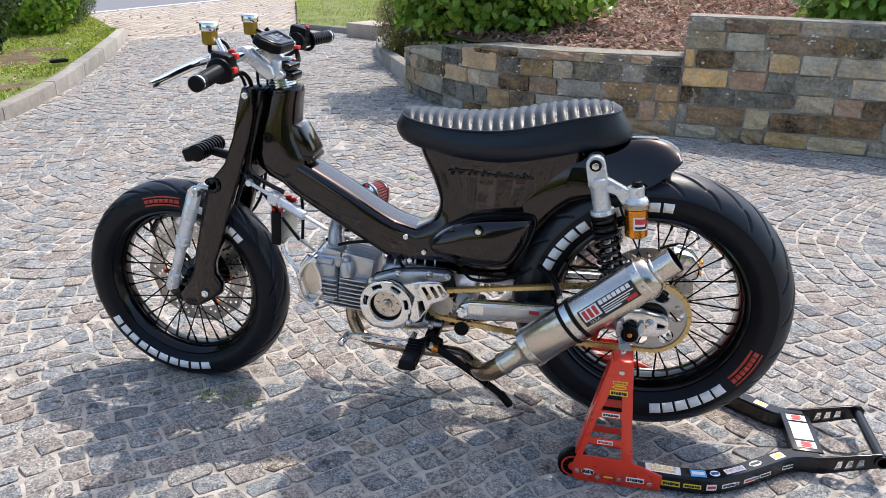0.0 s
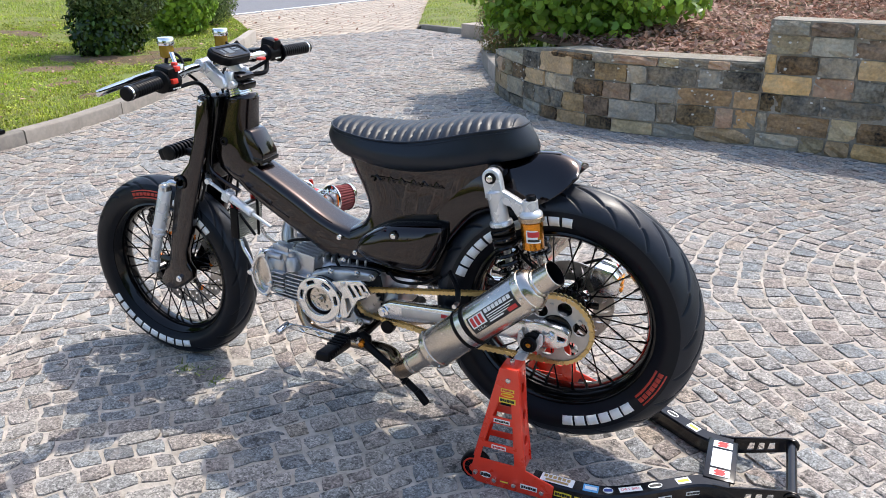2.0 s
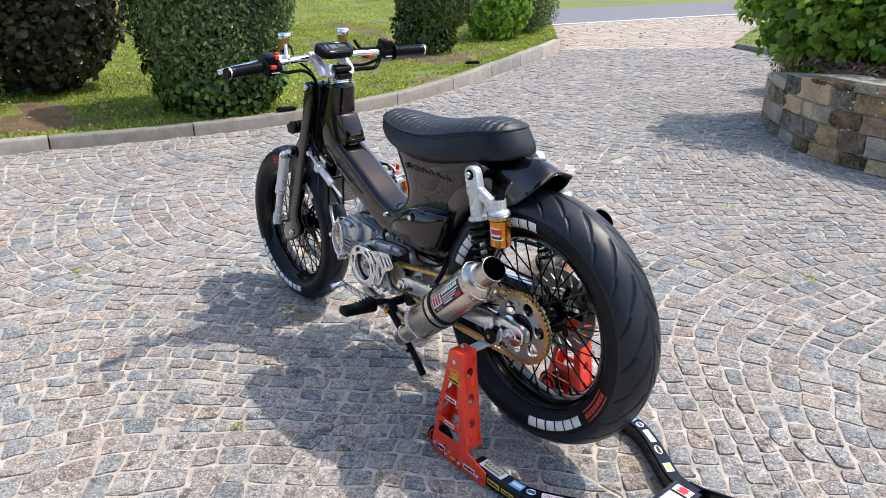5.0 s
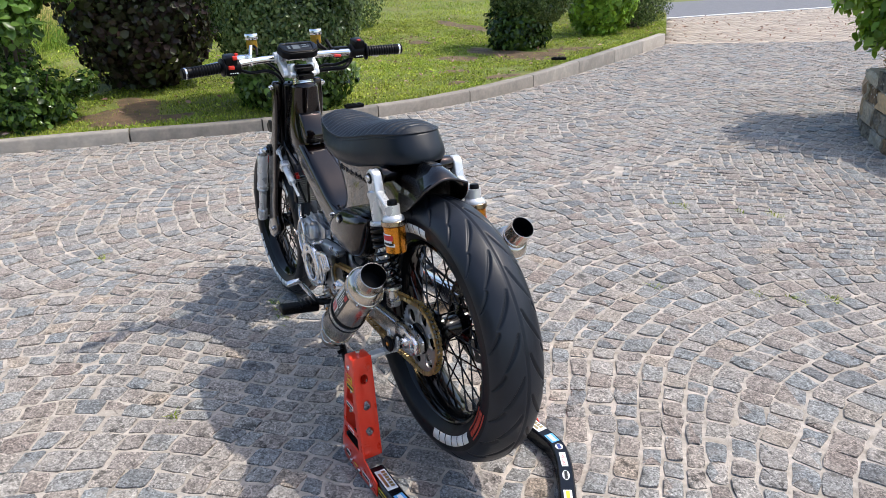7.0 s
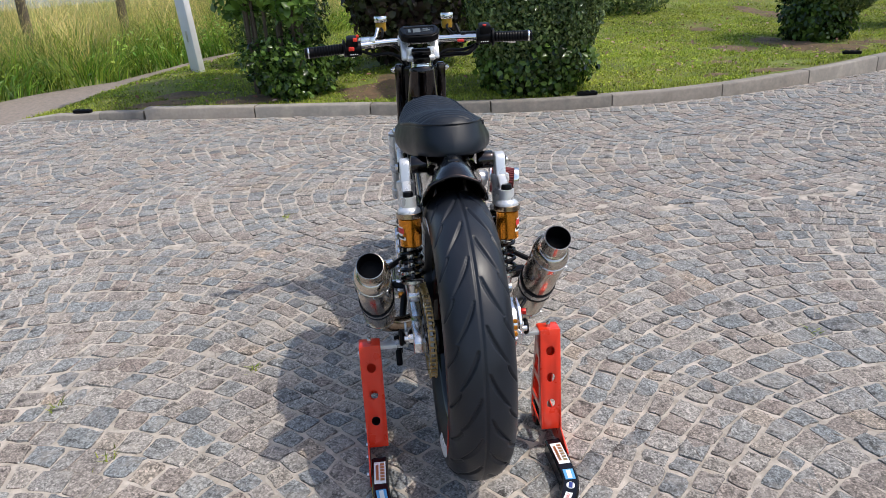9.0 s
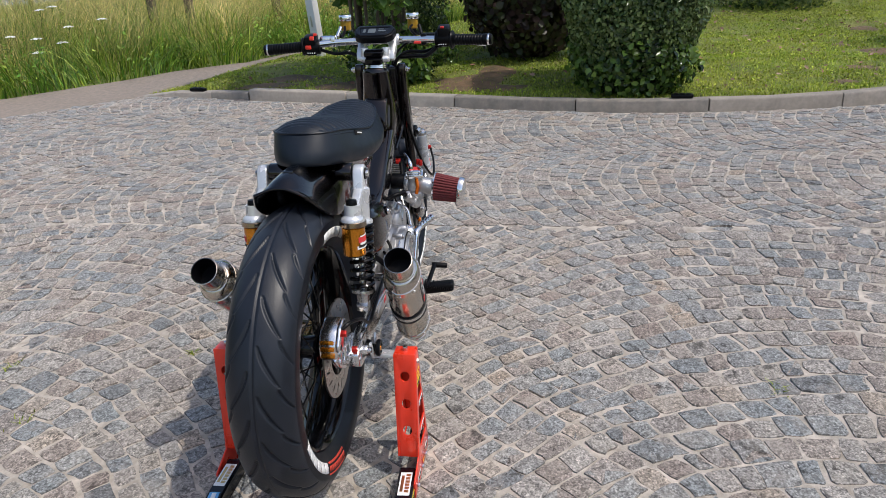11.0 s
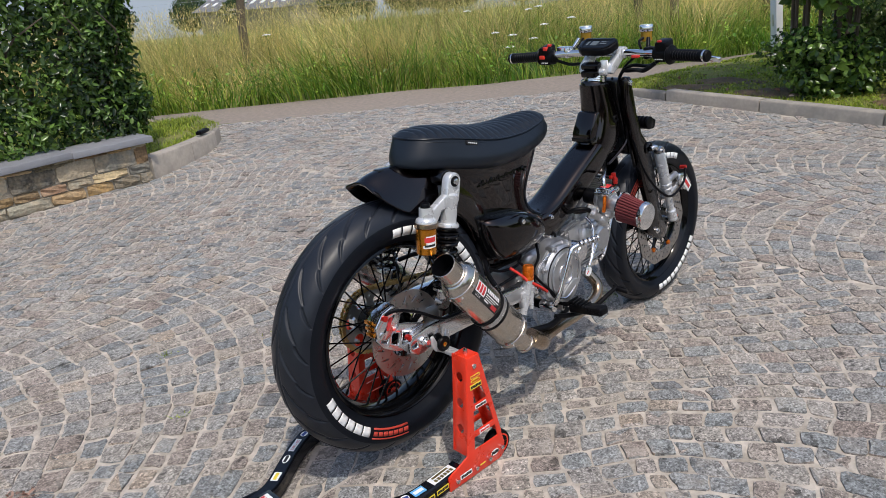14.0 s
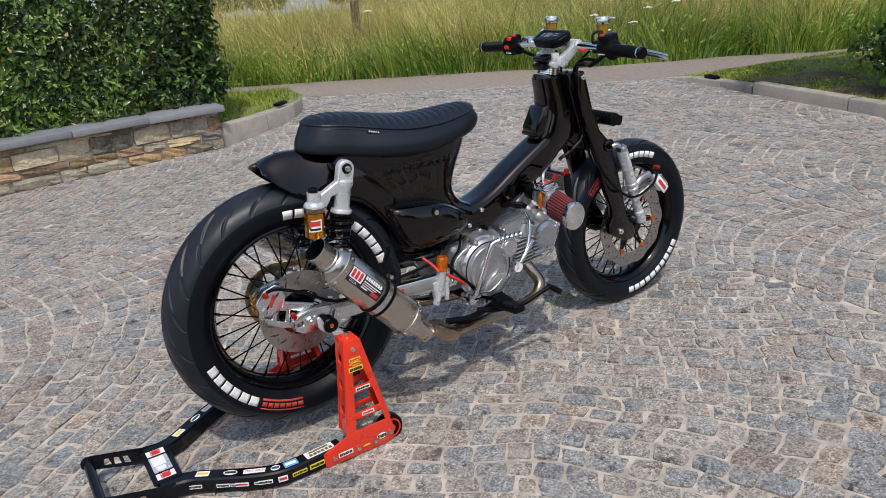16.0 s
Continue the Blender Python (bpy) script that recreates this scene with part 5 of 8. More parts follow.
# front fork: pressed legs, links and shocks
for s in SIDES:
    bm = bmesh.new()
    edge = [(-.846, .872), (-.822, .868), (-.822, .80), (-.838, .74), (-.868, .66), (-.903, .57), (-.935, .475), (-.968, .395), (-.972, .36), (-.955, .335), (-.958, .308), (-.985, .288), (-1.03, .262), (-1.066, .260), (-1.084, .290), (-1.062, .325), (-1.036, .365), (-1.020, .43), (-1.000, .50), (-.985, .56), (-.970, .60), (-.945, .64), (-.912, .675), (-.882, .745)]
    plate(bm, edge, s * .056, s * .085, .008, seg=3)
    leg = part("fork_leg", bm, PAINT, BIKE, "dark brown metallic fork leg")
    bm = bmesh.new()
    lathe(bm, (-.947, s * .081, .618), (0, s, 0), [(.0, .0), (.020, .0), (.021, .008), (.017, .011), (.012, .009), (.012, .004), (0, .004)], 28)
    part("fork_boss", bm, BLACKGLOSS, leg)
    bm = bmesh.new()
    for x, z, r in ((-.834, .852, .009), (-1.002, .307, .011)):
        bm = bmesh.new()
        cyl(bm, (x, s * .081, z), (x, s * .093, z), r, n=6, off=.001)
        cyl(bm, (x, s * .091, z), (x, s * .098, z), r * .55, n=14)
        part("fork_bolt", bm, CHROME, leg)
    bm = plate(bmesh.new(), [(-1.02, .322), (-.985, .318), (-.980, .292), (-1.05, .272), (-1.11, .277), (-1.122, .297), (-1.105, .318), (-1.06, .315)], s * .046, s * .056, .004)
    cyl(bm, (FC[0], s * .03, FC[2]), (FC[0], s * .068, FC[2]), .011, n=6, off=.001)
    part("fork_link", bm, BLACKGLOSS, leg, "black leading link")
    y = s * .099
    top, low = Vector((-.992, y, .600)), Vector((-1.092, y, .325))
    ax = (low - top).normalized()
    P = lambda d: top + ax * d
    bm = bmesh.new()
    lathe(bm, P(.006), ax, [(0, 0), (.016, 0), (.0185, .004), (.0185, .125), (.0205, .127), (.0205, .133), (.0185, .135), (.0185, .143), (.0205, .145), (.0205, .151), (.014, .158), (.013, .24), (.017, .245), (.017, .285), (.010, .290), (0, .290)], 32)
    fs = part("front_shock", bm, SILVER, BIKE, "silver tube front shock absorber")
    bm = bmesh.new()
    lathe(bm, top, (0, 1, 0), [(0, -.012), (.014, -.012), (.016, 0), (.014, .012), (0, .012)], 24)
    tube(bm, [top, (-.975, s * .094, .615), (-.958, s * .088, .612)], .009, 10)
    part("shock_mount", bm, STEEL, fs)
    part("shock_pin", cyl(bmesh.new(), (top.x, s * .078, top.z), (top.x, s * .118, top.z), .007, n=12), STEEL, fs)
    part("shock_pin", cyl(bmesh.new(), (low.x, s * .05, low.z), (low.x, s * .112, low.z), .0085, n=6), STEEL, fs)
bm = bmesh.new()
plate(bm, [(-.842, .868), (-.80, .862), (-.806, .82), (-.845, .70), (-.86, .62), (-.90, .60), (-.93, .62), (-.905, .68), (-.878, .75)], -.056, .056, .006)
part("fork_bridge", bm, BLACKGLOSS, BIKE, "black fork bridge")
FORKC = [[(-.82, -.03, .87), (-.858, -.058, .76), (-.858, -.06, .66), (-.80, -.05, .56), (-.74, -.04, .47)],
         [(-.82, .03, .87), (-.856, .058, .74), (-.90, .10, .55), (-1.0, .13, .44), (-1.12, .12, .455), (-1.16, .105, .50)]]
FORKC += [[(-.815, s * .052, .86), (-.842, s * .06, .76), (-.862, s * .062, .66), (-.90, s * .062, .56)] for s in SIDES]
for p in FORKC:
    part("control_cable", tube(bmesh.new(), p, .0042, 8), BLACK, BIKE)
lamp = part("front_light", box(bmesh.new(), (-1.022, 0, .684), (.036, .118, .036), .008, (0, -18, 0)), BLACK, BIKE, "black finned front light")
for i in range(9):
    bm = lathe(bmesh.new(), (-1.000, -.056 + i * .014, .690), (0, 1, 0), [(0, -.005), (.017, -.005), (.022, -.003), (.022, .003), (.017, .005), (0, .005)], 20)
    part("cooling_fin", bm, BLACK, lamp)
bm = cyl(bmesh.new(), (-.99, 0, .685), (-.90, 0, .665), .012, n=16)
part("light_bracket", bm, BLACK, lamp)
# front caliper
bm = plate(bmesh.new(), [(-1.155, .478), (-1.205, .470), (-1.240, .425), (-1.225, .395), (-1.185, .41), (-1.15, .445)], .042, .090, .008)
fcal = part("front_caliper", bm, POLISH, BIKE, "polished front brake caliper")
bm = box(bmesh.new(), (-1.198, .0915, .432), (.07, .003, .030), .002, (0, -48, 0))
part("caliper_plate", bm, WHITE, fcal, "white caliper plate with a red bar")
bm = box(bmesh.new(), (-1.198, .0935, .432), (.05, .002, .012), .001, (0, -48, 0))
part("caliper_print", bm, REDPRINT, fcal)
bm = bmesh.new()
tube(bm, [(-1.155, .07, .475), (-1.10, .072, .46), (-1.06, .075, .41)], .012, 10)
tube(bm, [(-1.16, .07, .43), (-1.11, .072, .41), (-1.08, .075, .37)], .009, 10)
part("caliper_arm", bm, ALU, fcal)
bm = cyl(bmesh.new(), (-1.163, .085, .500), (-1.163, .107, .503), .008, n=6, off=.001)
part("hose_fitting", bm, REDA, fcal)

# handlebar and controls
bm = tube(bmesh.new(), [(-.797, -.362, .926), (-.815, -.22, .936), (-.835, -.12, .942), (-.840, 0, .943), (-.832, .12, .945), (-.810, .22, .945), (-.786, .365, .944)], .0112, 14)
bar = part("handlebar", bm, CHROME, BIKE, "polished straight handlebar")
for s in SIDES:
    zz = .927 if s < 0 else .944
    a, b = Vector((-.811 + .0055 * (s > 0), s * .245, zz + .006 * (s < 0))), Vector((-.798 + .011 * (s > 0), s * .360, zz))
    ax = (b - a).normalized()
    bm = bmesh.new()
    pr = [(.0, -.004), (.027, -.004), (.029, -.001), (.027, .003), (.020, .005)]
    for i in range(11):
        pr += [(.0155, .008 + i * .009), (.0172, .010 + i * .009), (.0172, .0145 + i * .009)]
    pr += [(.0178, .110), (.0178, .114), (.0168, .116), (.0168, .126), (.0140, .129), (0, .129)]
    lathe(bm, a, ax, pr, 24)
    part("grip", bm, BLACK, bar, "black ribbed rubber grip")
    bm = lathe(bmesh.new(), b - ax * .004, ax, [(.0150, 0), (.0165, 0), (.0175, .003), (.0175, .007), (.0165, .009), (.0150, .009), (.0150, 0)], 24)
    part("bar_end", bm, CHROME, bar)
    bm = bmesh.new()
    box(bm, (-.815, s * .218, zz + .012), (.048, .040, .062), .008, (0, 12, 0))
    cyl(bm, (-.815, s * .19, zz + .004), (-.811, s * .246, zz + .002), .0235, n=24, off=.003)
    sw = part("switch_housing", bm, BLACK, bar, "black switch housing")
    for x, yy, dz, dims in (((-.788, .208, .034, (.013, .014, .012)), (-.788, .222, .006, (.013, .018, .012)), (-.80, .200, .044, (.014, .010, .008))) if s < 0 else ((-.79, .135, -.004, (.018, .022, .008)), (-.79, .215, .040, (.010, .012, .006)))):
        part("red_switch", box(bmesh.new(), (x, s * yy, zz + dz), dims, .002), REDBTN if s < 0 else RED_FLEX, sw, "red switch button")
    bm = bmesh.new()
    for i in range(4):
        box(bm, (-.7885, s * (.204 + i * .007), zz - .012), (.002, .004, .003), 0)
    part("switch_print", bm, WHITE, sw)
    # master cylinder, reservoir and lever
    bm = bmesh.new()
    box(bm, (-.848, s * .168, .949), (.032, .058, .026), .006, (0, 0, -s * 8))
    box(bm, (-.838, s * .150, .945), (.036, .018, .036), .005)
    cyl(bm, (-.852, s * .14, .958), (-.87, s * .13, .985), .006, n=12)
    part("master_cylinder", bm, POLISH if s < 0 else BLACK, bar, "machined lever perch")
    bm = plate(bmesh.new(), [(-.85, 0), (-.872, .012), (-.885, .05), (-.905, .15), (-.912, .176), (-.920, .176), (-.918, .15), (-.902, .06), (-.888, .008), (-.868, -.01)], -.0085, .0085, .004)
    moved(bm, Matrix.Translation((0, s * .172, .945)) @ Matrix.Rotation(radians(-s * 10), 4, "X") @ (Matrix.Rotation(radians(-90), 4, "X") if s > 0 else Matrix.Rotation(radians(90), 4, "X")))
    part("brake_lever" if s > 0 else "clutch_lever", bm, CHROME, bar, "polished hand lever")
    rx, ry = (-.894, -.119) if s < 0 else (-.900, .105)
    bm = lathe(bmesh.new(), (rx, ry, .972), (0, 0, 1), [(0, 0), (.0155, 0), (.018, .003), (.018, .032), (0, .032)], 28)
    rs = part("fluid_reservoir", bm, AMBER, bar, "small amber brake fluid cup")
    bm = bmesh.new()
    lathe(bm, (rx, ry, 1.003), (0, 0, 1), [(0, 0), (.0205, 0), (.0215, .003), (.0215, .006), (.0200, .007), (.0215, .008), (.0215, .016), (.0195, .019), (0, .019)], 28)
    part("reservoir_cap", bm, CHROME, rs, "polished reservoir cap")
    bm = bmesh.new()
    tube(bm, [(rx, ry + s * .004, .972), (rx + .004, ry + s * .012, .958), (-.872, s * .135, .955)], .005, 8)
    tube(bm, [(rx + .015, ry, .985), (rx + .035, ry - s * .004, .975), (-.845, s * .12, .957)], .004, 8)
    part("reservoir_bracket", bm, BLACK, rs)
for s in SIDES:
    bm = bmesh.new()
    tube(bm, [(-.815, s * .20, .925), (-.84, s * .15, .905), (-.835, s * .09, .905), (-.835, s * .05, .87), (-.84, s * .045, .80)], .0055, 8)
    tube(bm, [(-.85, s * .13, .94), (-.87, s * .08, .925), (-.86, s * .04, .88), (-.85, s * .03, .80)], .004, 8)
    part("bar_cable", bm, BLACK, bar)
bm = bmesh.new()
tube(bm, [(-.812, .19, .918), (-.80, .16, .898), (-.82, .12, .895), (-.835, .07, .89)], .007, 8)
part("throttle_cable", bm, BLACK, bar)
bm = bmesh.new()
for s in SIDES:
    plate(bm, [(-.868, .930), (-.858, .960), (-.828, .962), (-.812, .945), (-.775, .915), (-.768, .892), (-.785, .885), (-.808, .900), (-.838, .925)], s * .038, s * .062, .005)
    cyl(bm, (-.772, s * .034, .885), (-.772, s * .034, .930), .0125, n=18, off=.003)
    cyl(bm, (-.84, s * .03, .945), (-.84, s * .068, .945), .018, n=24, off=.003)
plate(bm, [(-.82, .905), (-.755, .905), (-.750, .893), (-.76, .886), (-.815, .886)], -.045, .045, .005)
part("top_clamp", bm, SILVER, BIKE, "polished handlebar clamp")
bm = bmesh.new()
prof = [(0, 0)]
for k in range(4):
    prof += [(.0335 - .0008 * k, .0066 * k), (.0360 - .0008 * k, .0012 + .0066 * k), (.0360 - .0008 * k, .0052 + .0066 * k), (.0335 - .0008 * k, .0064 + .0066 * k)]
lathe(bm, (-.772, 0, .862), (-.25, 0, 1), prof + [(0, .0264)], 40)
part("steering_nut", bm, CHROME, BIKE, "stacked polished steering rings")
bm = box(bmesh.new(), (-.750, 0, .893), (.036, .055, .020), .005, (0, 14, 0))
box(bm, (-.752, 0, .915), (.030, .062, .018), .005, (0, 20, 0))
part("warning_lamps", bm, BLACKGLOSS, BIKE, "black warning lamp box")
bm = bmesh.new()
out = [(-.068, -.012), (-.060, .020), (-.04, .034), (.04, .034), (.060, .020), (.068, -.012), (.055, -.034), (-.055, -.034)]
plate(bm, out, -.011, .013, .005, seg=3)
moved(bm, pose(-.788, 0, .966, 0, 24, 0) @ Matrix.Rotation(radians(90), 4, "X") @ pose(0, 0, 0, 0, 90, 0))
sp = part("speedometer", bm, BLACK, BIKE, "black digital speedometer")
bm = plate(bmesh.new(), [(-.048, -.02), (-.042, .018), (.042, .018), (.048, -.02)], .0125, .0142, .001)
moved(bm, pose(-.788, 0, .966, 0, 24, 0) @ Matrix.Rotation(radians(90), 4, "X") @ pose(0, 0, 0, 0, 90, 0))
part("display", bm, GLASSY, sp, "dark display glass")
MD = pose(-.788, 0, .966, 0, 24, 0) @ Matrix.Rotation(radians(90), 4, "X") @ pose(0, 0, 0, 0, 90, 0)
bm = plate(bmesh.new(), [(-.062, -.012), (-.054, .018), (-.038, .030), (.038, .030), (.054, .018), (.062, -.012), (.052, -.030), (-.052, -.030)], .011, .0165, .002, [[(-.049, -.021), (-.043, .0195), (.043, .0195), (.049, -.021)]])
moved(bm, MD)
part("bezel", bm, BLACKGLOSS, sp, "raised black bezel")
for q in ([(-.036, -.012), (-.036, .008), (-.028, .008), (-.028, -.012)], [(-.020, -.014), (-.020, .010), (.004, .010), (.004, -.014)], [(.012, -.004), (.012, .002), (.036, .002), (.036, -.004)], [(.012, -.013), (.012, -.009), (.030, -.009), (.030, -.013)]):
    bm = plate(bmesh.new(), q, .0143, .0147, 0)
    moved(bm, MD)
    part("display_segment", bm, LCD, sp)

# steering damper and oil cooler
bm = bmesh.new()
a, b = Vector((-.845, -.085, .632)), Vector((-.640, -.095, .528))
ax = (b - a).normalized()
lathe(bm, a + ax * .06, ax, [(0, 0), (.011, 0), (.0125, .003), (.0125, .012), (.0115, .014), (.0115, .09), (.0125, .092), (.0125, .102), (.010, .105), (0, .105)], 24)
cyl(bm, a, b, .0048, n=14)
lathe(bm, a, (0, 1, 0), [(0, -.007), (.008, -.007), (.0085, 0), (.008, .007), (0, .007)], 18)
box(bm, a + ax * .075, (.026, .03, .03), .004, (0, 27, 0))
dm = part("steering_damper", bm, SILVER, BIKE, "silver steering damper")
bm = cyl(bmesh.new(), (-.848, -.085, .635), (-.868, -.06, .648), .006, n=12)
part("damper_end", bm, STEEL, dm)
oc = part("oil_cooler", box(bmesh.new(), (-.796, 0, .503), (.012, .105, .09), .001, (0, 4, 0)), BLACK, BIKE, "black finned oil cooler")
for i in range(13):
    part("cooler_fin", box(bmesh.new(), (-.796, 0, .462 + i * .0068), (.034, .105, .0028), .0006, (0, 4, 0)), SPROCK, oc)
for y in (-.055, .055):
    part("cooler_tank", box(bmesh.new(), (-.796, y, .503), (.026, .008, .092), .003, (0, 4, 0)), BLACK, oc)
for y in (-.045, .045):
    part("cooler_fitting", cyl(bmesh.new(), (-.80, y, .545), (-.80, y, .562), .009, n=6, off=.001), REDA, oc, "red anodised hose fitting")
    part("cooler_fitting", cyl(bmesh.new(), (-.785, y, .545), (-.785, y, .556), .007, n=6, off=.001), REDA, oc, "red anodised hose fitting")
    part("oil_line", tube(bmesh.new(), [(-.785, y * 1.1, .455), (-.775, y * 1.2, .43), (-.745, y * 1.45, .40), (-.73, y * 1.55, .365)], .0052, 8), STEEL, oc)

# engine
bm = bmesh.new()
box(bm, (-.415, 0, .365), (.20, .15, .145), .03, seg=3)
box(bm, (-.395, 0, .425), (.16, .10, .05), .012)
box(bm, (-.35, 0, .33), (.16, .13, .10), .02)
cyl(bm, (-.425, -.02, .365), (-.425, .115, .365), .088, n=48, off=.008)
eng = part("engine", bm, ALU, BIKE, "cast aluminium horizontal engine")
case = [(-.545, .335), (-.520, .412), (-.470, .430), (-.400, .438), (-.335, .440), (-.322, .431), (-.338, .416), (-.384, .411), (-.400, .392), (-.403, .335), (-.386, .302), (-.342, .299), (-.345, .287), (-.41, .282), (-.47, .286), (-.52, .300)]
bm = plate(bmesh.new(), case, -.098, -.070, .006, seg=3)
lc = part("left_case", bm, ALU, eng, "cast left crankcase cover")
bm = plate(bmesh.new(), [(-.43 + (x + .43) * 1.03, .36 + (z - .36) * 1.03) for x, z in case], -.0735, -.0705, 0)
part("case_gasket", bm, INKY, lc)
# flat black sheet draws the shade of the hollow round the sprocket
part("sprocket_well", plate(bmesh.new(), [(-.41, .425), (-.318, .428), (-.308, .380), (-.320, .330), (-.345, .292), (-.41, .290)], -.0785, -.074, .001), INKY, eng, "black sheet drawing the shade of the well round the drive sprocket")
for x, z in ((-.525, .40), (-.455, .428), (-.375, .434), (-.331, .432), (-.372, .291), (-.445, .286), (-.525, .308)):
    bm = cyl(bmesh.new(), (x, -.095, z), (x, -.106, z), .0065, n=6, off=.001)
    cyl(bm, (x, -.096, z), (x, -.100, z), .0095, n=16)
    part("case_bolt", bm, STEEL, lc)
for i in range(6):
    bm = box(bmesh.new(), (-.50 + i * .026, -.02, .440 + .002 * i), (.005, .085, .018), .0015, (0, 6, 0))
    part("case_rib", bm, ALU, eng)
for x, z in ((-.475, .405), (-.40, .435), (-.335, .415), (-.320, .350), (-.345, .295), (-.42, .275), (-.478, .312)):
    bm = cyl(bmesh.new(), (x, .10, z), (x, .116, z), .0065, n=6, off=.001)
    part("clutch_bolt", bm, STEEL, eng)
bm = bmesh.new()
box(bm, (-.585, 0, .370), (.095, .112, .120), .012, (0, 5, 0))
barrel = part("cylinder", bm, ALU, eng, "finned cylinder barrel")
for i in range(8):
    w = .160 - .010 * abs(i - 3.5) / 3.5
    bm = box(bmesh.new(), (-.591 + .0008 * i, 0, .303 + i * .0116), (.072, w, .0042), .0013, (0, 5, 0))
    part("cylinder_fin", bm, ALU, barrel)
for i in range(8):
    bm = box(bmesh.new(), (-.578, -.056 + i * .016, .418), (.085, .0040, .060), .0013, (0, 9, 0))
    part("cylinder_fin", bm, ALU, barrel)
for s in SIDES:
    bm = lathe(bmesh.new(), (-.600, s * .066, .395), (-.05, 0, 1), [(0, 0), (.019, 0), (.019, .030), (.014, .040), (.009, .042), (.009, .052), (0, .052)], 20)
    part("stud_dome", bm, ALU, barrel)
bm = bmesh.new()
box(bm, (-.672, 0, .368), (.074, .128, .120), .018, (0, 5, 0), 3)
box(bm, (-.655, 0, .425), (.080, .112, .035), .010, (0, 5, 0), 3)
for s in SIDES:
    for z in (.318, .425):
        cyl(bm, (-.64, s * .060, z), (-.712, s * .060, z + .006), .010, n=12, off=.002)
head = part("cylinder_head", bm, ALU, eng, "finned cylinder head")
for i in range(7):
    bm = box(bmesh.new(), (-.650, 0, .306 + i * .0124), (.042, .158 - .004 * abs(i - 4), .0042), .0013, (0, 5, 0))
    part("head_fin", bm, ALU, head)
for i in range(5):
    bm = box(bmesh.new(), (-.648, -.05 + i * .025, .447), (.050, .0045, .018), .0013, (0, 8, 0))
    part("head_fin", bm, ALU, head)
for s in (-1,):
    bm = bmesh.new()
    out = smooth_path([(-.690, .436), (-.722, .412), (-.737, .368), (-.728, .325), (-.706, .303), (-.686, .310), (-.670, .342), (-.668, .385)], 4, True)
    mid = (-.701, .368)
    plate(bm, out, s * .064, s * .083, .003, [[(mid[0] + (x - mid[0]) * .78, mid[1] + (z - mid[1]) * .84) for x, z in out]])
    for x, z in ((-.684, .436), (-.737, .372), (-.694, .302), (-.672, .345)):
        cyl(bm, (x, s * .062, z), (x, s * .088, z), .0085, n=14, off=.002)
    part("head_guard_hoop", bm, POLISH, eng, "polished head side hoop")
    bm = plate(bmesh.new(), [(mid[0] + (x - mid[0]) * .9, mid[1] + (z - mid[1]) * .9) for x, z in out], s * .050, s * .068, .002)
    part("head_side_cover", bm, TITAN, eng, "dull cast head side cover")
bm = bmesh.new()
for y in (-.066, .066):
    tube(bm, [(-.705, y, .44), (-.728, y, .405), (-.730, y, .365), (-.712, y, .315), (-.685, y, .296)], .0052, 8)
tube(bm, [(-.728, -.066, .40), (-.735, 0, .40), (-.728, .066, .40)], .004, 8)
part("head_guard", bm, CHROME, eng)
part("head_side_cover", lathe(bmesh.new(), (-.690, .060, .372), (0, 1, 0), [(0, .016), (.034, .016), (.038, .012), (.046, .010), (.048, .006), (.048, 0)], 36), ALU, eng, "round cast head side cover")
for q in (.5, 2.6, 4.7):
    part("head_bolt", cyl(bmesh.new(), (-.690 + .042 * math.cos(q), .068, .372 + .042 * math.sin(q)), (-.690 + .042 * math.cos(q), .079, .372 + .042 * math.sin(q)), .006, n=6, off=.001), STEEL, eng)
# left: flywheel guard and sprocket guard
# solid black disc: the gap round the rotor is shaded by its colour
bm = bmesh.new()
cyl(bm, (-.480, -.06, .352), (-.480, -.112, .352), .060, n=48, off=.004)
part("flywheel_case", bm, INKY, eng, "black disc drawing the shaded gap round the flywheel")
bm = plate(bmesh.new(), circle_pts((-.480, .352), .068, 48), -.134, -.118, .003, [circle_pts((-.480, .349), .041, 36)] + [[(-.480 + r * math.cos(a + d), .352 + r * math.sin(a + d)) for r, d in ((.049, -.26), (.049, 0), (.049, .26), (.059, .22), (.059, 0), (.059, -.22))] for a in (.15, 1.05, 2.0, 2.95)])
part("flywheel_guard", bm, CHROME, eng, "polished slotted flywheel guard")
bm = bmesh.new()
lathe(bm, (-.480, -.112, .350), (0, -1, 0), [(0, .010), (.012, .010), (.014, .004), (.036, .004), (.038, 0), (0, 0)], 32)
for i in range(6):
    a = math.pi * i / 3
    cyl(bm, (-.480 + .025 * math.cos(a), -.115, .350 + .025 * math.sin(a)), (-.480 + .025 * math.cos(a), -.119, .350 + .025 * math.sin(a)), .0045, n=10)
cyl(bm, (-.480, -.118, .350), (-.480, -.132, .350), .0075, n=6, off=.001)
part("flywheel", bm, TITAN, eng)
bm = plate(bmesh.new(), [(-.435, .415), (-.395, .426), (-.345, .432), (-.335, .424), (-.318, .398), (-.330, .385), (-.358, .372), (-.372, .350), (-.385, .318), (-.42, .305), (-.415, .345), (-.405, .385)], -.132, -.124, .002,
           [[(-.388, .412), (-.380, .414), (-.362, .385), (-.370, .380)], [(-.368, .416), (-.360, .417), (-.343, .392), (-.351, .387)], [(-.349, .420), (-.342, .420), (-.327, .398), (-.335, .394)], [(-.398, .372), (-.385, .376), (-.378, .352), (-.392, .33)]])
part("sprocket_guard", bm, CHROME, eng, "polished slotted sprocket guard")
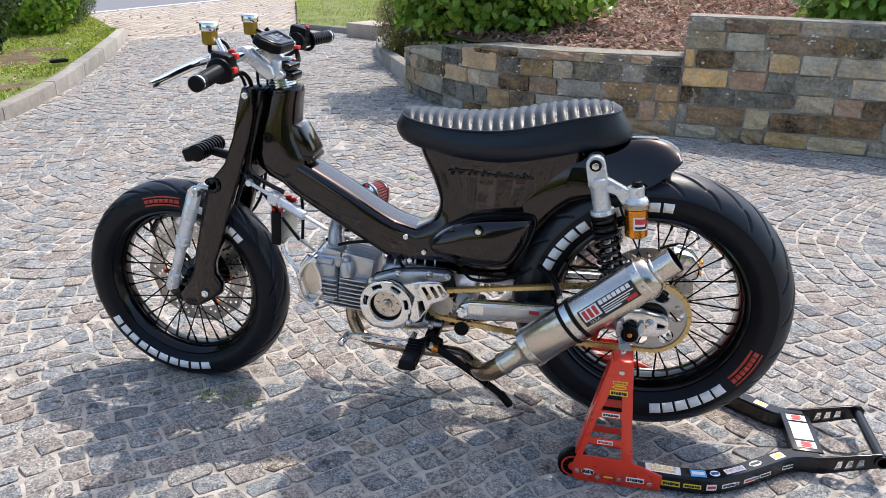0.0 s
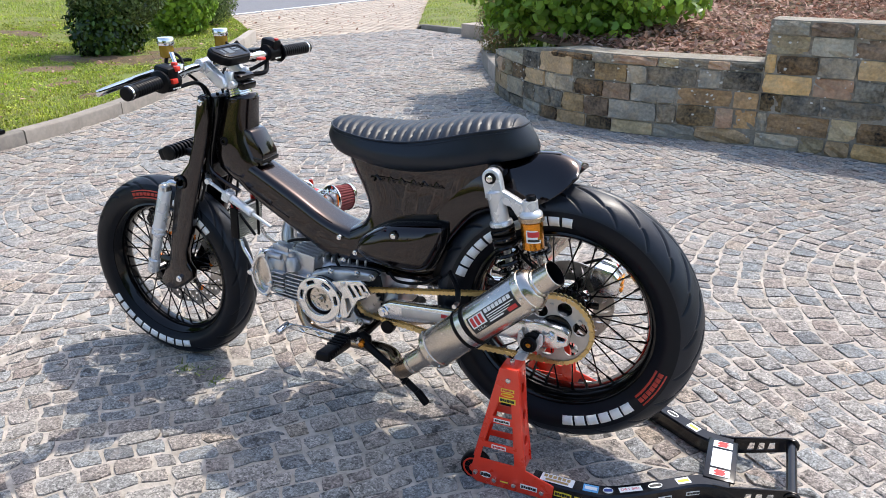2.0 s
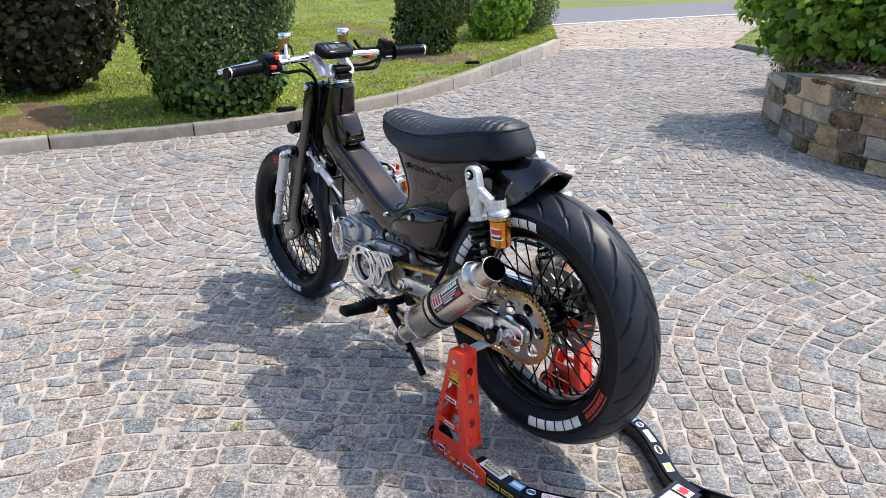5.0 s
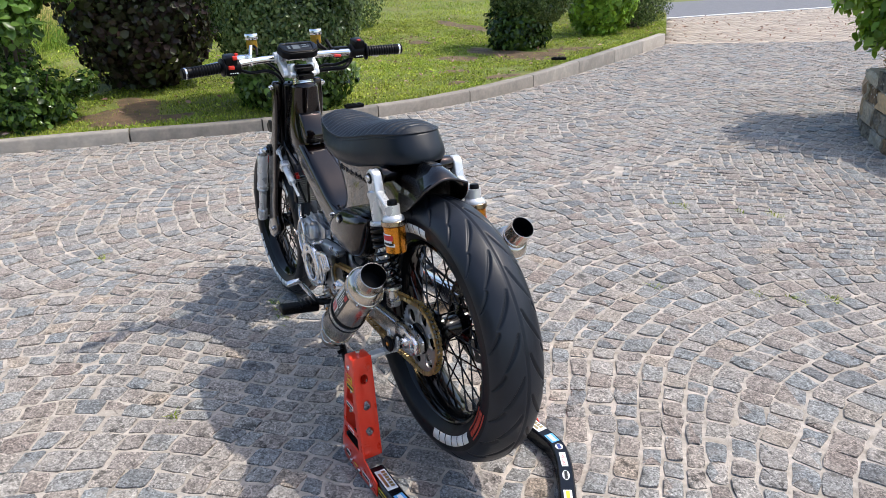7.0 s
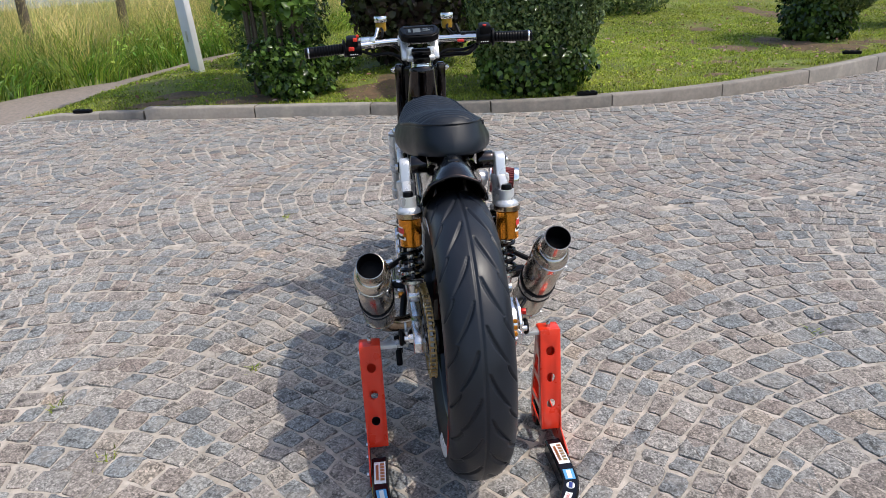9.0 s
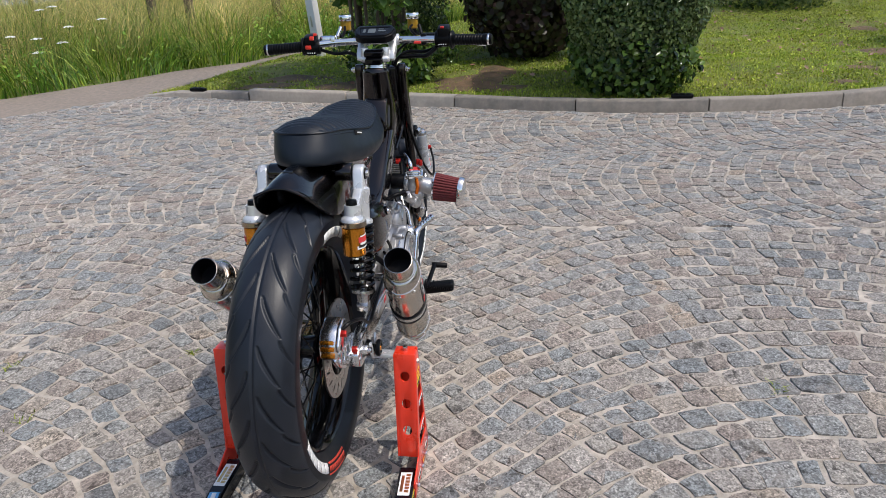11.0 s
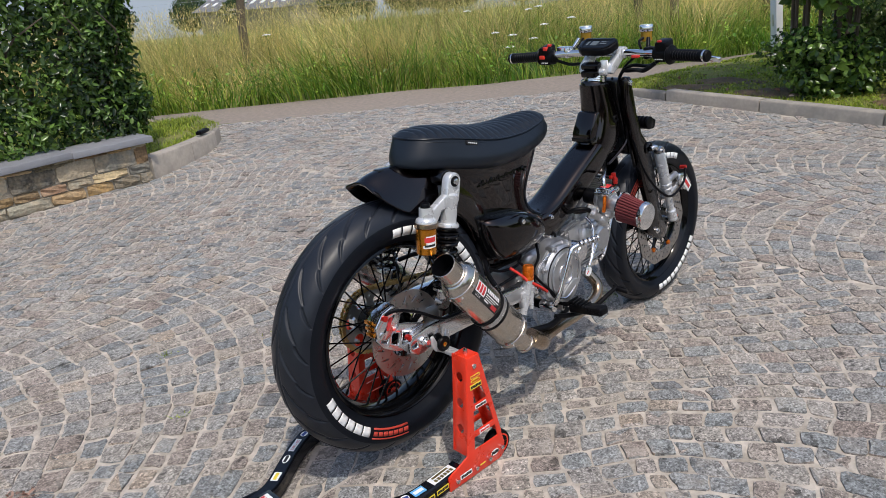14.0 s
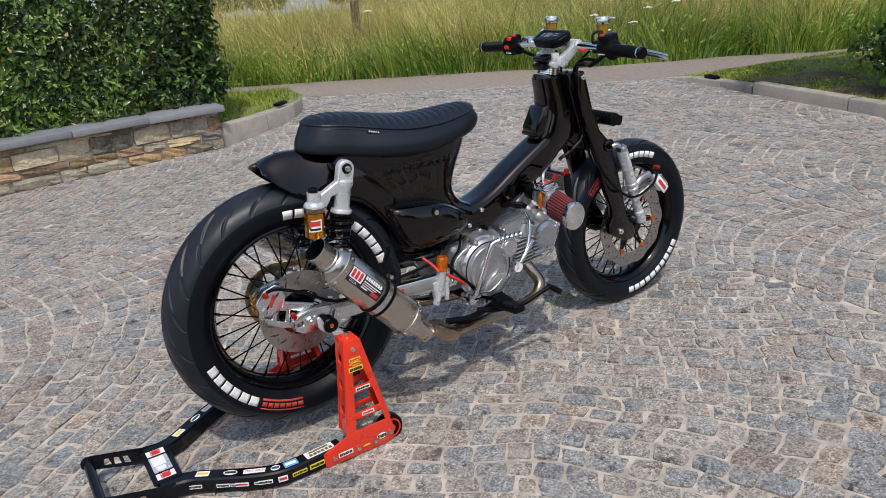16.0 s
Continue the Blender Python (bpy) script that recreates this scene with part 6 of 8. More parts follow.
for x, z in ((-.40, .415), (-.42, .312), (-.365, .31), (-.33, .40)):
    part("guard_bolt", cyl(bmesh.new(), (x, -.12, z), (x, -.137, z), .0068, n=6, off=.001), STEEL, eng)
# right: clutch case
bm = bmesh.new()
lathe(bm, (-.405, .10, .362), (0, 1, 0), [(0, .040), (.070, .040), (.080, .036), (.088, .026), (.088, .012), (.094, .010), (.094, 0), (0, 0)], 56)
lathe(bm, (-.485, .085, .395), (0, 1, 0), [(0, .040), (.026, .040), (.031, .036), (.031, 0), (0, 0)], 32)
lathe(bm, (-.335, .09, .385), (0, 1, 0), [(0, .03), (.03, .03), (.036, .024), (.036, 0), (0, 0)], 32)
cc = part("clutch_case", bm, ALU, eng, "round cast clutch cover")
# no cut here: a thin black ring paints a groove's shade on the cover
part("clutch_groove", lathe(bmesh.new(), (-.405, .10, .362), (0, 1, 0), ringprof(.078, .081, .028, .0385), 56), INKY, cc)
part("clutch_ridge", lathe(bmesh.new(), (-.405, .10, .362), (0, 1, 0), ringprof(.062, .070, .039, .0455), 56), ALU, cc)
part("clutch_ridge", lathe(bmesh.new(), (-.405, .10, .362), (0, 1, 0), ringprof(.030, .034, .039, .0435), 40), POLISH, cc)
part("filter_boss", lathe(bmesh.new(), (-.482, .105, .405), (0, 1, 0), [(0, .042), (.022, .042), (.024, .039), (.029, .038), (.032, .034), (.032, 0)], 36), POLISH, cc, "round polished oil filter cap")
part("timing_plate", plate(bmesh.new(), [(-.47, .330), (-.44, .285), (-.40, .272), (-.37, .285), (-.39, .31), (-.43, .335)], .138, .147, .003), ALU, cc)
for i in range(8):
    q = .4 + 2 * math.pi * i / 8
    bx, bz = -.405 + .088 * math.cos(q), .362 + .088 * math.sin(q)
    bm = cyl(bmesh.new(), (bx, .10, bz), (bx, .128, bz), .011, n=18, off=.002)
    cyl(bm, (bx, .128, bz), (bx, .134, bz), .006, n=6, off=.001)
    part("cover_boss", bm, ALU, cc)
bm = bmesh.new()
for k in range(3):
    lathe(bm, (-.335 - .012 * k, .122, .385 - .004 * k), (0, 1, 0), ringprof(.040 + .010 * k, .044 + .010 * k, 0, .004), 40)
tube(bm, [(-.36, .142, .30), (-.40, .146, .29), (-.45, .143, .32), (-.46, .14, .36)], .004, 8)
part("cover_ribs", bm, POLISH, eng)
bm = bmesh.new()
tube(bm, [(-.335, .125, .280), (-.345, .150, .300), (-.372, .160, .37), (-.395, .165, .432), (-.405, .165, .445), (-.425, .172, .452)], .0085, 12)
for i in range(5):
    lathe(bm, (-.430 - .012 * i, .172 + .006 * i, .453 + .0022 * i), (-.86, .45, .16), [(0, 0), (.008, 0), (.011, .003), (.011, .008), (.008, .010), (0, .010)], 16)
cyl(bm, (-.335, .10, .280), (-.335, .150, .280), .014, n=20, off=.002)
part("kick_starter", bm, CHROME, eng, "chrome kick-start lever")
bm = lathe(bmesh.new(), (-.510, .132, .335), (0, 1, 0), [(0, 0), (.017, 0), (.018, .003), (.018, .014), (.0155, .015), (.0155, .013), (0, .013)], 28)
ga = part("oil_gauge", bm, CHROME, eng, "small round oil gauge")
bm = cyl(bmesh.new(), (-.510, .144, .335), (-.510, .1455, .335), .0152, n=28)
part("gauge_dial", bm, WHITE, ga)
bm = box(bmesh.new(), (-.507, .1462, .332), (.013, .001, .002), 0, (0, 40, 0))
part("gauge_needle", bm, REDPRINT, ga)
# intake, carburettor, filter
bm = bmesh.new()
tube(bm, [(-.648, 0, .43), (-.655, .006, .475), (-.650, .03, .515), (-.640, .06, .53)], [.026, .021, .020, .020], 16)
box(bm, (-.648, 0, .437), (.075, .055, .012), .004)
part("intake_pipe", bm, ALU, eng)
bm = bmesh.new()
box(bm, (-.640, .130, .522), (.044, .050, .052), .008, (0, 0, 6), 3)
box(bm, (-.640, .132, .484), (.036, .042, .030), .008, (0, 0, 6), 3)
cyl(bm, (-.640, .14, .520), (-.638, .185, .508), .026, n=24, off=.003)
cyl(bm, (-.640, .095, .526), (-.640, .108, .525), .027, n=24, off=.002)
carb = part("carburettor", bm, ALU, BIKE, "cast carburettor beside the frame")
part("carburettor_collar", cyl(bmesh.new(), (-.640, .052, .529), (-.640, .096, .526), .0245, n=24, off=.003), BLACK, carb, "black rubber intake collar")
bm = bmesh.new()
box(bm, (-.642, .126, .5525), (.064, .058, .011), .003, (0, 4, 8))
box(bm, (-.643, .124, .563), (.050, .046, .011), .004, (0, 4, 8))
part("carburettor_top", bm, CHROME, carb, "polished carburettor top")
part("top_print", box(bmesh.new(), (-.643, .124, .5690), (.028, .026, .001), 0, (0, 4, 8)), REDPRINT, carb)
part("cable_elbow", tube(bmesh.new(), [(-.640, .118, .566), (-.642, .115, .584), (-.655, .108, .596), (-.690, .09, .606)], [.008, .007, .005, .003], 12), CHROME, carb, "chrome throttle cable elbow")
for x, y in ((-.672, .135), (-.660, .146)):
    part("carburettor_fitting", cyl(bmesh.new(), (x, y, .574), (x - .002, y, .592), .0065, n=6, off=.001), REDA, carb, "red anodised fitting")
part("fuel_tube", tube(bmesh.new(), [(-.610, .136, .496), (-.608, .140, .52), (-.612, .138, .545)], .0055, 10), ORANGE, carb, "orange fuel tube")
for x, y in ((-.668, .106), (-.618, .104), (-.668, .148), (-.618, .148)):
    part("carburettor_screw", cyl(bmesh.new(), (x, y, .556), (x, y, .564), .004, n=8, off=.001), CHROME, carb)
part("throttle_arm", plate(bmesh.new(), [(-.69, .54), (-.672, .545), (-.655, .525), (-.66, .51), (-.672, .52)], .155, .160, .001), CHROME, carb)
bm = bmesh.new()
cyl(bm, (-.578, .105, .500), (-.612, .128, .468), .0125, n=20, off=.003)
cyl(bm, (-.604, .122, .475), (-.622, .135, .458), .0165, n=20, off=.003)
box(bm, (-.592, .112, .492), (.030, .022, .024), .005, (20, 35, 30))
part("starter_valve", bm, ALU, carb, "cast cold-start valve")
part("fuel_hose", tube(bmesh.new(), [(-.585, .108, .498), (-.565, .100, .512), (-.545, .080, .512), (-.535, .055, .502)], .0075, 10), BLACK, carb, "black rubber fuel hose")


def ring_stack(rings):
    q = bmesh.new()
    loft(q, rings)
    return q


a, b = Vector((-.626, .196, .514)), Vector((-.617, .270, .505))
ax = (b - a).normalized()
bm = bmesh.new()
up = Vector((0, 0, 1)) - ax * ax.z
up.normalize()
sd = ax.cross(up)
rings = []
for t, k in ((0, 1.0), (1, .88)):
    r = []
    for i in range(112):
        ang = 2 * math.pi * i / 112
        q = (1, .985, .87, .985)[i % 4]
        r.append(a + (b - a) * t + (sd * math.cos(ang) * .035 + up * math.sin(ang) * .045) * k * q)
    rings.append(r)
loft(bm, rings)
flt = part("air_filter", bm, PLEAT, BIKE, "red pleated cone air filter with a chrome end", 15)
for t, k, d, nm in ((0.0, 1.04, -.006, "filter_base"), (1.0, .92, .016, "filter_cap")):
    rr = []
    for h, q in ((0, .9), (0, 1), (d * .7, 1), (d, .94), (d, 0.2)):
        rr.append([a + (b - a) * t + ax * h + (sd * math.cos(2 * math.pi * i / 48) * .037 + up * math.sin(2 * math.pi * i / 48) * .047) * k * q for i in range(48)])
    part(nm, ring_stack(rr), CHROME, flt, "chrome filter end cap")
bm = bmesh.new()
for i in range(6):
    c = b + ax * .0108 + sd * (-.017 + i * .0066)
    box(bm, c, (.0045, .0012, .008), 0)
part("filter_print", bm, WHITE, flt)


def lettering(text, m, size, width, material, parent):
    """Flat letters at a place, centred, drawn to a given width."""
    cu = bpy.data.curves.new("letters", "FONT")
    cu.body, cu.size, cu.align_x, cu.align_y = text, size, "CENTER", "CENTER"
    tmp = bpy.data.objects.new("letters", cu)
    me = bpy.data.meshes.new_from_object(tmp)
    bpy.data.objects.remove(tmp)
    bpy.data.curves.remove(cu)
    bm = bmesh.new()
    bm.from_mesh(me)
    bpy.data.meshes.remove(me)
    w = max(v.co.x for v in bm.verts) - min(v.co.x for v in bm.verts)
    for v in bm.verts:
        v.co.x *= width / w
    moved(bm, m)
    return part("lettering", bm, material, parent)


# exhausts: header, can, outlet
EX = {-1: [(-.605, -.028, .300), (-.602, -.035, .262), (-.585, -.045, .228), (-.55, -.055, .208), (-.45, -.062, .203), (-.34, -.075, .208), (-.285, -.09, .210), (-.252, -.125, .208), (-.225, -.165, .218), (-.200, -.19, .238), (-.165, -.20, .270)],
      1: [(-.615, .028, .300), (-.630, .06, .262), (-.640, .085, .225), (-.60, .10, .195), (-.50, .105, .180), (-.38, .12, .190), (-.28, .15, .205), (-.235, .18, .220), (-.20, .197, .245), (-.16, .20, .275)]}
CAN = {-1: ((-.110, -.20, .319), (.129, -.209, .530), (.163, -.211, .570)), 1: ((-.086, .20, .323), (.105, .216, .541), (.147, .220, .590))}
for s in SIDES:
    bm = tube(bmesh.new(), EX[s], [.0175] * (len(EX[s]) - 4) + [.0195, .0225, .024, .024], 18)
    hd = part("exhaust_header", bm, HEADER, BIKE, "heat-tinted steel exhaust header")
    a, b, c = (Vector(p) for p in CAN[s])
    ax = (b - a).normalized()
    ln = (b - a).length
    yv = Vector((0, 1, 0))
    zv = ax.cross(yv).normalized()
    def oval(d, ry, rz, n=40, twist=ax, base=a):
        return [base + ax * d + yv * ry * math.cos(2 * math.pi * i / n) + zv * rz * math.sin(2 * math.pi * i / n) for i in range(n)]
    bm = bmesh.new()
    loft(bm, [oval(-.085, .024, .024), oval(-.084, .0275, .0275), oval(-.076, .0275, .0275), oval(-.075, .0255, .0255), oval(-.030, .0255, .0255), oval(-.029, .029, .030), oval(-.022, .030, .031), oval(-.014, .031, .033), oval(-.004, .038, .043), oval(.0, .040, .046)])
    part("link_pipe", bm, TITAN, hd, "titanium link pipe")
    bm = bmesh.new()
    loft(bm, [oval(.0, .040, .046), oval(.004, .042, .0495), oval(ln - .002, .042, .0495), oval(ln, .041, .048)])
    can = part("silencer", bm, TITAN, BIKE, "brushed titanium silencer")
    bm = bmesh.new()
    for d0, d1 in ((-.004, .016), (ln - .018, ln + .004)):
        part("can_end_band", (lambda b2: (loft(b2, [oval(d0, .041, .048), oval(d0 + .002, .0436, .0512), oval(d1 - .002, .0436, .0512), oval(d1, .041, .048)]), b2)[1])(bmesh.new()), TITAN, can)
    loft(bm, [oval(ln, .043, .050), oval(ln + .012, .040, .046), oval(ln + .022, .036, .039), oval(ln + .026, .031, .032)])
    part("end_cap", bm, TITAN, can, "riveted titanium end band")
    bm = bmesh.new()
    for d in (.006, ln - .008):
        for i in range(8):
            p = oval(d, .0436, .0512, 8)[i]
            n_ = (p - (a + ax * d)).normalized()
            cyl(bm, p - n_ * .001, p + n_ * .0025, .0032, n=8, off=.0006)
    part("rivets", bm, STEEL, can)["kind"] = "stuff"
    bm = bmesh.new()
    prof = [(.030, -.01), (.030, .004), (.033, .006), (.033, .010), (.0305, .012), (.0305, .050), (.0310, .054), (.0298, .0545), (.0294, .05), (.0290, .04), (.0285, -.01), (.030, -.01)]
    lathe(bm, b + ax * .022, ax, prof, 40)
    part("outlet", bm, TITAN, can, "round steel outlet")
    bm = lathe(bmesh.new(), b + ax * .029, ax, [(.0292, .0470), (.0286, .03), (.0275, 0), (0, 0)], 32)
    part("outlet_bore", bm, BLACK, can, "sooty black bore")
    bm = bmesh.new()
    for d in (.112, .140):
        loft(bm, [oval(d, .0425, .050), oval(d + .001, .0455, .053), oval(d + .008, .0455, .053), oval(d + .009, .0425, .050)])
    part("can_band", bm, BLACK, can, "black rubber band")
    bm = bmesh.new()
    loft(bm, [oval(.122, .0425, .050), oval(.1225, .0448, .0522), oval(.139, .0448, .0522), oval(.1395, .0425, .050)])
    p0 = a + ax * .13 - zv * .050 * (1 if zv.z < 0 else -1)
    cyl(bm, p0 - yv * .011 + Vector((-.004, 0, .012)), p0 + yv * .011 + Vector((-.004, 0, .012)), .006, n=6)
    part("can_strap", bm, STEEL, can, "steel mounting strap")
    bm = bmesh.new()
    tube(bm, [p0 + Vector((-.004, -s * .01, .012)), p0 + Vector((-.02, -s * .05, .03)), p0 + Vector((-.06, -s * .10, .045))], .007, 8)
    part("can_hanger", bm, BLACK, can)
    # label on the outer face, as plain bars
    def face(u0, u1, v0, v1, lift, m_, nm, lb=""):
        if s > 0:
            u0, u1 = .434 - u1, .434 - u0
        bm = bmesh.new()
        rows = []
        for k in range(6):
            v = v0 + (v1 - v0) * k / 5
            ca, sa = math.cos(v), math.sin(v)
            rows.append([a + ax * (u0 + (u1 - u0) * j / 3) + yv * s * (.042 + lift) * ca + zv * (1 if zv.z > 0 else -1) * (.0495 + lift) * sa for j in range(4)])
        loft(bm, rows, False, False)
        part(nm, bm, m_, can, lb)
    face(.158, .300 if s < 0 else .280, -.30, .55, .0006, INK, "can_label", "black maker's label with pale bars")
    face(.163, .207, -.06, .50, .0011, WHITE, "label_panel")
    for k in range(3):
        face(.167 + k * .013, .176 + k * .013, .0, .44, .0016, REDPRINT, "label_mark")
    end = .294 if s < 0 else .274
    for k in range(7):
        w_ = (end - .212) / 7
        face(.212 + k * w_, .212 + (k + .8) * w_, .30, .50, .0011, WHITE, "label_bar")
    for v0, v1, e_ in ((.16, .21, end), (.06, .10, end - .012), (-.04, .0, end - .02), (-.16, -.09, end - .04)):
        face(.212, e_, v0, v1, .0011, WHITE, "label_bar")
    face(end - .026, end, -.22, -.02, .0013, REDPRINT, "label_flag")
    tu, tv = ax * -s, zv * (1 if zv.z > 0 else -1)
    tn = tu.cross(tv)
    to = a + ax * (.185 if s < 0 else .249) + yv * s * .0432 * math.cos(.18) - tv * .0502 * math.sin(.18)
    lettering("U.S.A.", Matrix(((tu.x, tv.x, tn.x, to.x), (tu.y, tv.y, tn.y, to.y), (tu.z, tv.z, tn.z, to.z), (0, 0, 0, 1))), .009, .026, WHITE, can)
    bm = bmesh.new()
    cyl(bm, a - ax * .03 + Vector((0, 0, -.03)), a + ax * .04 + Vector((0, 0, -.062)), .005, n=10)
    part("can_spring", bm, STEEL, can)

# foot controls
for s in SIDES:
    bm = bmesh.new()
    x0 = -.392 if s < 0 else -.415
    box(bm, (x0, s * .210, .262), (.040, .118, .026), .007, (s * 8, 0, 0), 3)
    pg = part("foot_peg", bm, BLACK, BIKE, "black ribbed rubber foot peg")
    for i in range(10):
        part("peg_rib", box(bmesh.new(), (x0, s * (.158 + i * .0116), .278 - .0016 * i), (.044, .0055, .010), .0018, (s * 8, 0, 0)), BLACK, pg)
    bm = bmesh.new()
    tube(bm, [(x0, s * .155, .268), (x0 + .015, s * .12, .262), (x0 + .03, s * .07, .255)], .010, 10)
    part("peg_mount", bm, BLACK, pg)
    bm = cyl(bmesh.new(), (x0 + .03, s * .115, .254), (x0 + .03, s * .142, .258), .009, n=6, off=.001)
    part("peg_bolt", bm, STEEL, pg)
bm = bmesh.new()
plate(bm, [(-.575, .272), (-.43, .268), (-.405, .275), (-.405, .255), (-.43, .248), (-.572, .254)], -.150, -.142, .003, [[(-.54, .267), (-.51, .267), (-.525, .256)], [(-.49, .266), (-.46, .265), (-.475, .254)]])
cyl(bm, (-.578, -.143, .266), (-.585, -.185, .258), .010, n=18, off=.002)
cyl(bm, (-.415, -.10, .262), (-.415, -.155, .262), .010, n=18, off=.002)
part("shift_lever", bm, CHROME, BIKE, "polished gear shift lever")
bm = bmesh.new()
tube(bm, [(-.36, .13, .235), (-.42, .15, .225), (-.50, .17, .225), (-.56, .18, .245), (-.60, .185, .258)], [.009, .008, .008, .007, .007], 10)
cyl(bm, (-.598, .175, .256), (-.606, .225, .250), .009, n=14, off=.002)
part("brake_pedal", bm, BLACK, BIKE, "black rear brake pedal")
bm = bmesh.new()
tube(bm, [(-.352, -.122, .246), (-.26, -.138, .198), (-.178, -.152, .150)], [.0115, .0095, .0095], 12)
box(bm, (-.166, -.155, .139), (.018, .018, .046), .005, (0, -40, 0), 3)
plate(bm, [(-.385, .262), (-.36, .275), (-.335, .262), (-.335, .238), (-.355, .222), (-.380, .236)], -.122, -.104, .005)
cyl(bm, (-.215, -.146, .182), (-.215, -.165, .176), .006, n=10, off=.001)
ks = part("side_stand", bm, BLACK, BIKE, "black folded side stand")
bm = cyl(bmesh.new(), (-.352, -.118, .247), (-.352, -.140, .247), .010, n=6, off=.001)
part("pivot_bolt", bm, GOLD, ks)
bm = bmesh.new()
box(bm, (-.37, 0, .258), (.035, .20, .016), .005)
tube(bm, [(-.43, .12, .232), (-.33, .14, .225), (-.25, .13, .235)], .010, 10)
part("peg_bar", bm, BLACK, BIKE, "black foot peg crossbar")
bm = bmesh.new()
lathe(bm, (-.268, .0, .300), (0, 1, 0), [(0, -.07), (.014, -.07), (.016, -.05), (.016, .05), (.014, .07), (0, .07)], 20)
lathe(bm, (-.292, -.088, .292), (0, 1, 0), [(0, -.012), (.018, -.012), (.020, 0), (.018, .012), (0, .012)], 24)
box(bm, (-.30, 0, .30), (.07, .12, .05), .01)
part("chain_guide", bm, BLACK, BIKE)
# rear brake cylinder on the right
bm = bmesh.new()
tube(bm, [(-.222, .125, .297), (-.238, .125, .345), (-.250, .125, .395)], [.010, .012, .014], 14)
cyl(bm, (-.262, .12, .30), (-.27, .12, .385), .008, n=12)
box(bm, (-.235, .122, .34), (.035, .02, .05), .005)
mcr = part("rear_master_cylinder", bm, SILVER, BIKE, "silver rear brake master cylinder")
bm = lathe(bmesh.new(), (-.250, .125, .396), (-.12, 0, 1), [(0, 0), (.0165, 0), (.0165, .008), (.0155, .009), (.0165, .011), (.0165, .036), (.014, .041), (0, .041)], 24)
part("cylinder_cap", bm, ORANGE, mcr, "orange anodised cap")
bm = bmesh.new()
tube(bm, [(-.205, .10, .44), (-.225, .125, .415), (-.232, .138, .400)], .004, 8)
tube(bm, [(-.265, .125, .38), (-.29, .135, .36), (-.32, .135, .335)], .0045, 8)
part("brake_line", bm, RED_FLEX, mcr, "red brake line")
CABLES = [[(-.56, .03, .50), (-.60, .04, .48), (-.66, .05, .47), (-.70, .05, .44)], [(-.635, -.028, .462), (-.60, -.045, .478), (-.56, -.048, .486), (-.52, -.040, .487)],
          [(-.735, -.02, .60), (-.73, -.03, .54), (-.735, -.03, .47)], [(-.70, .06, .59), (-.665, .10, .60), (-.64, .10, .585)],
          [(-.36, .07, .46), (-.33, .10, .43), (-.30, .105, .40), (-.285, .12, .36)], [(-.24, .10, .45), (-.27, .12, .41), (-.30, .13, .37), (-.335, .14, .33), (-.36, .135, .30)]]
for s in SIDES:
    CABLES += [[(-.452, s * .050, .470), (-.462, s * .060, .452), (-.452, s * .064, .432), (-.440, s * .060, .415)], [(-.30, s * .062, .44), (-.27, s * .07, .42), (-.20, s * .068, .425), (-.15, s * .06, .45)]]
for p in CABLES:
    part("cable", tube(bmesh.new(), p, .0042, 8), BLACK, BIKE)
bm = tube(bmesh.new(), [(-.600, .075, .47), (-.592, .105, .45), (-.580, .115, .41), (-.560, .125, .375), (-.525, .138, .345)], .0050, 10)
part("braided_hose", bm, POLISH, eng, "braided steel oil hose")
bm = cyl(bmesh.new(), (-.518, .138, .337), (-.590, .120, .395), .0062, n=14, off=.001)
part("oil_pipe", bm, CHROME, eng, "chrome oil pipe")

# ---- paddock stand ----
STAND = thing("paddock_stand", (0.3, 1.736, 0), "red and black steel paddock stand with stickers under the rear wheel", "stand", shift=(0, 1.736, 0))


def sticker(parent, o, u, v, w, h, base, bars, round_=False):
    """A thin printed label at o, with its width along u and height along v, and plain bars on it."""
    u, v = Vector(u).normalized(), Vector(v).normalized()
    n = u.cross(v)
    m = Matrix(((u.x, n.x, v.x, o[0]), (u.y, n.y, v.y, o[1]), (u.z, n.z, v.z, o[2]), (0, 0, 0, 1)))
    bm = bmesh.new()
    if round_:
        plate(bm, [(w / 2 * math.cos(a * .3927), h / 2 * math.sin(a * .3927)) for a in range(16)], -.0004, .0004, 0)
    else:
        plate(bm, [(-w / 2, -h / 2), (w / 2, -h / 2), (w / 2, h / 2), (-w / 2, h / 2)], -.0004, .0004, 0)
    moved(bm, m)
    ob = part("sticker", bm, base, parent)
    bm = bmesh.new()
    for a, b, c, d in bars[1]:
        q = bmesh.new()
        plate(q, [(a * w, b * h), (c * w, b * h), (c * w, d * h), (a * w, d * h)], -.0009, .0009, 0)
        moved(q, m)
        t = bpy.data.meshes.new("tmp")
        q.to_mesh(t)
        q.free()
        bm.from_mesh(t)
        bpy.data.meshes.remove(t)
    if bars[1]:
        part("sticker_print", bm, bars[0], ob)
    return ob, m


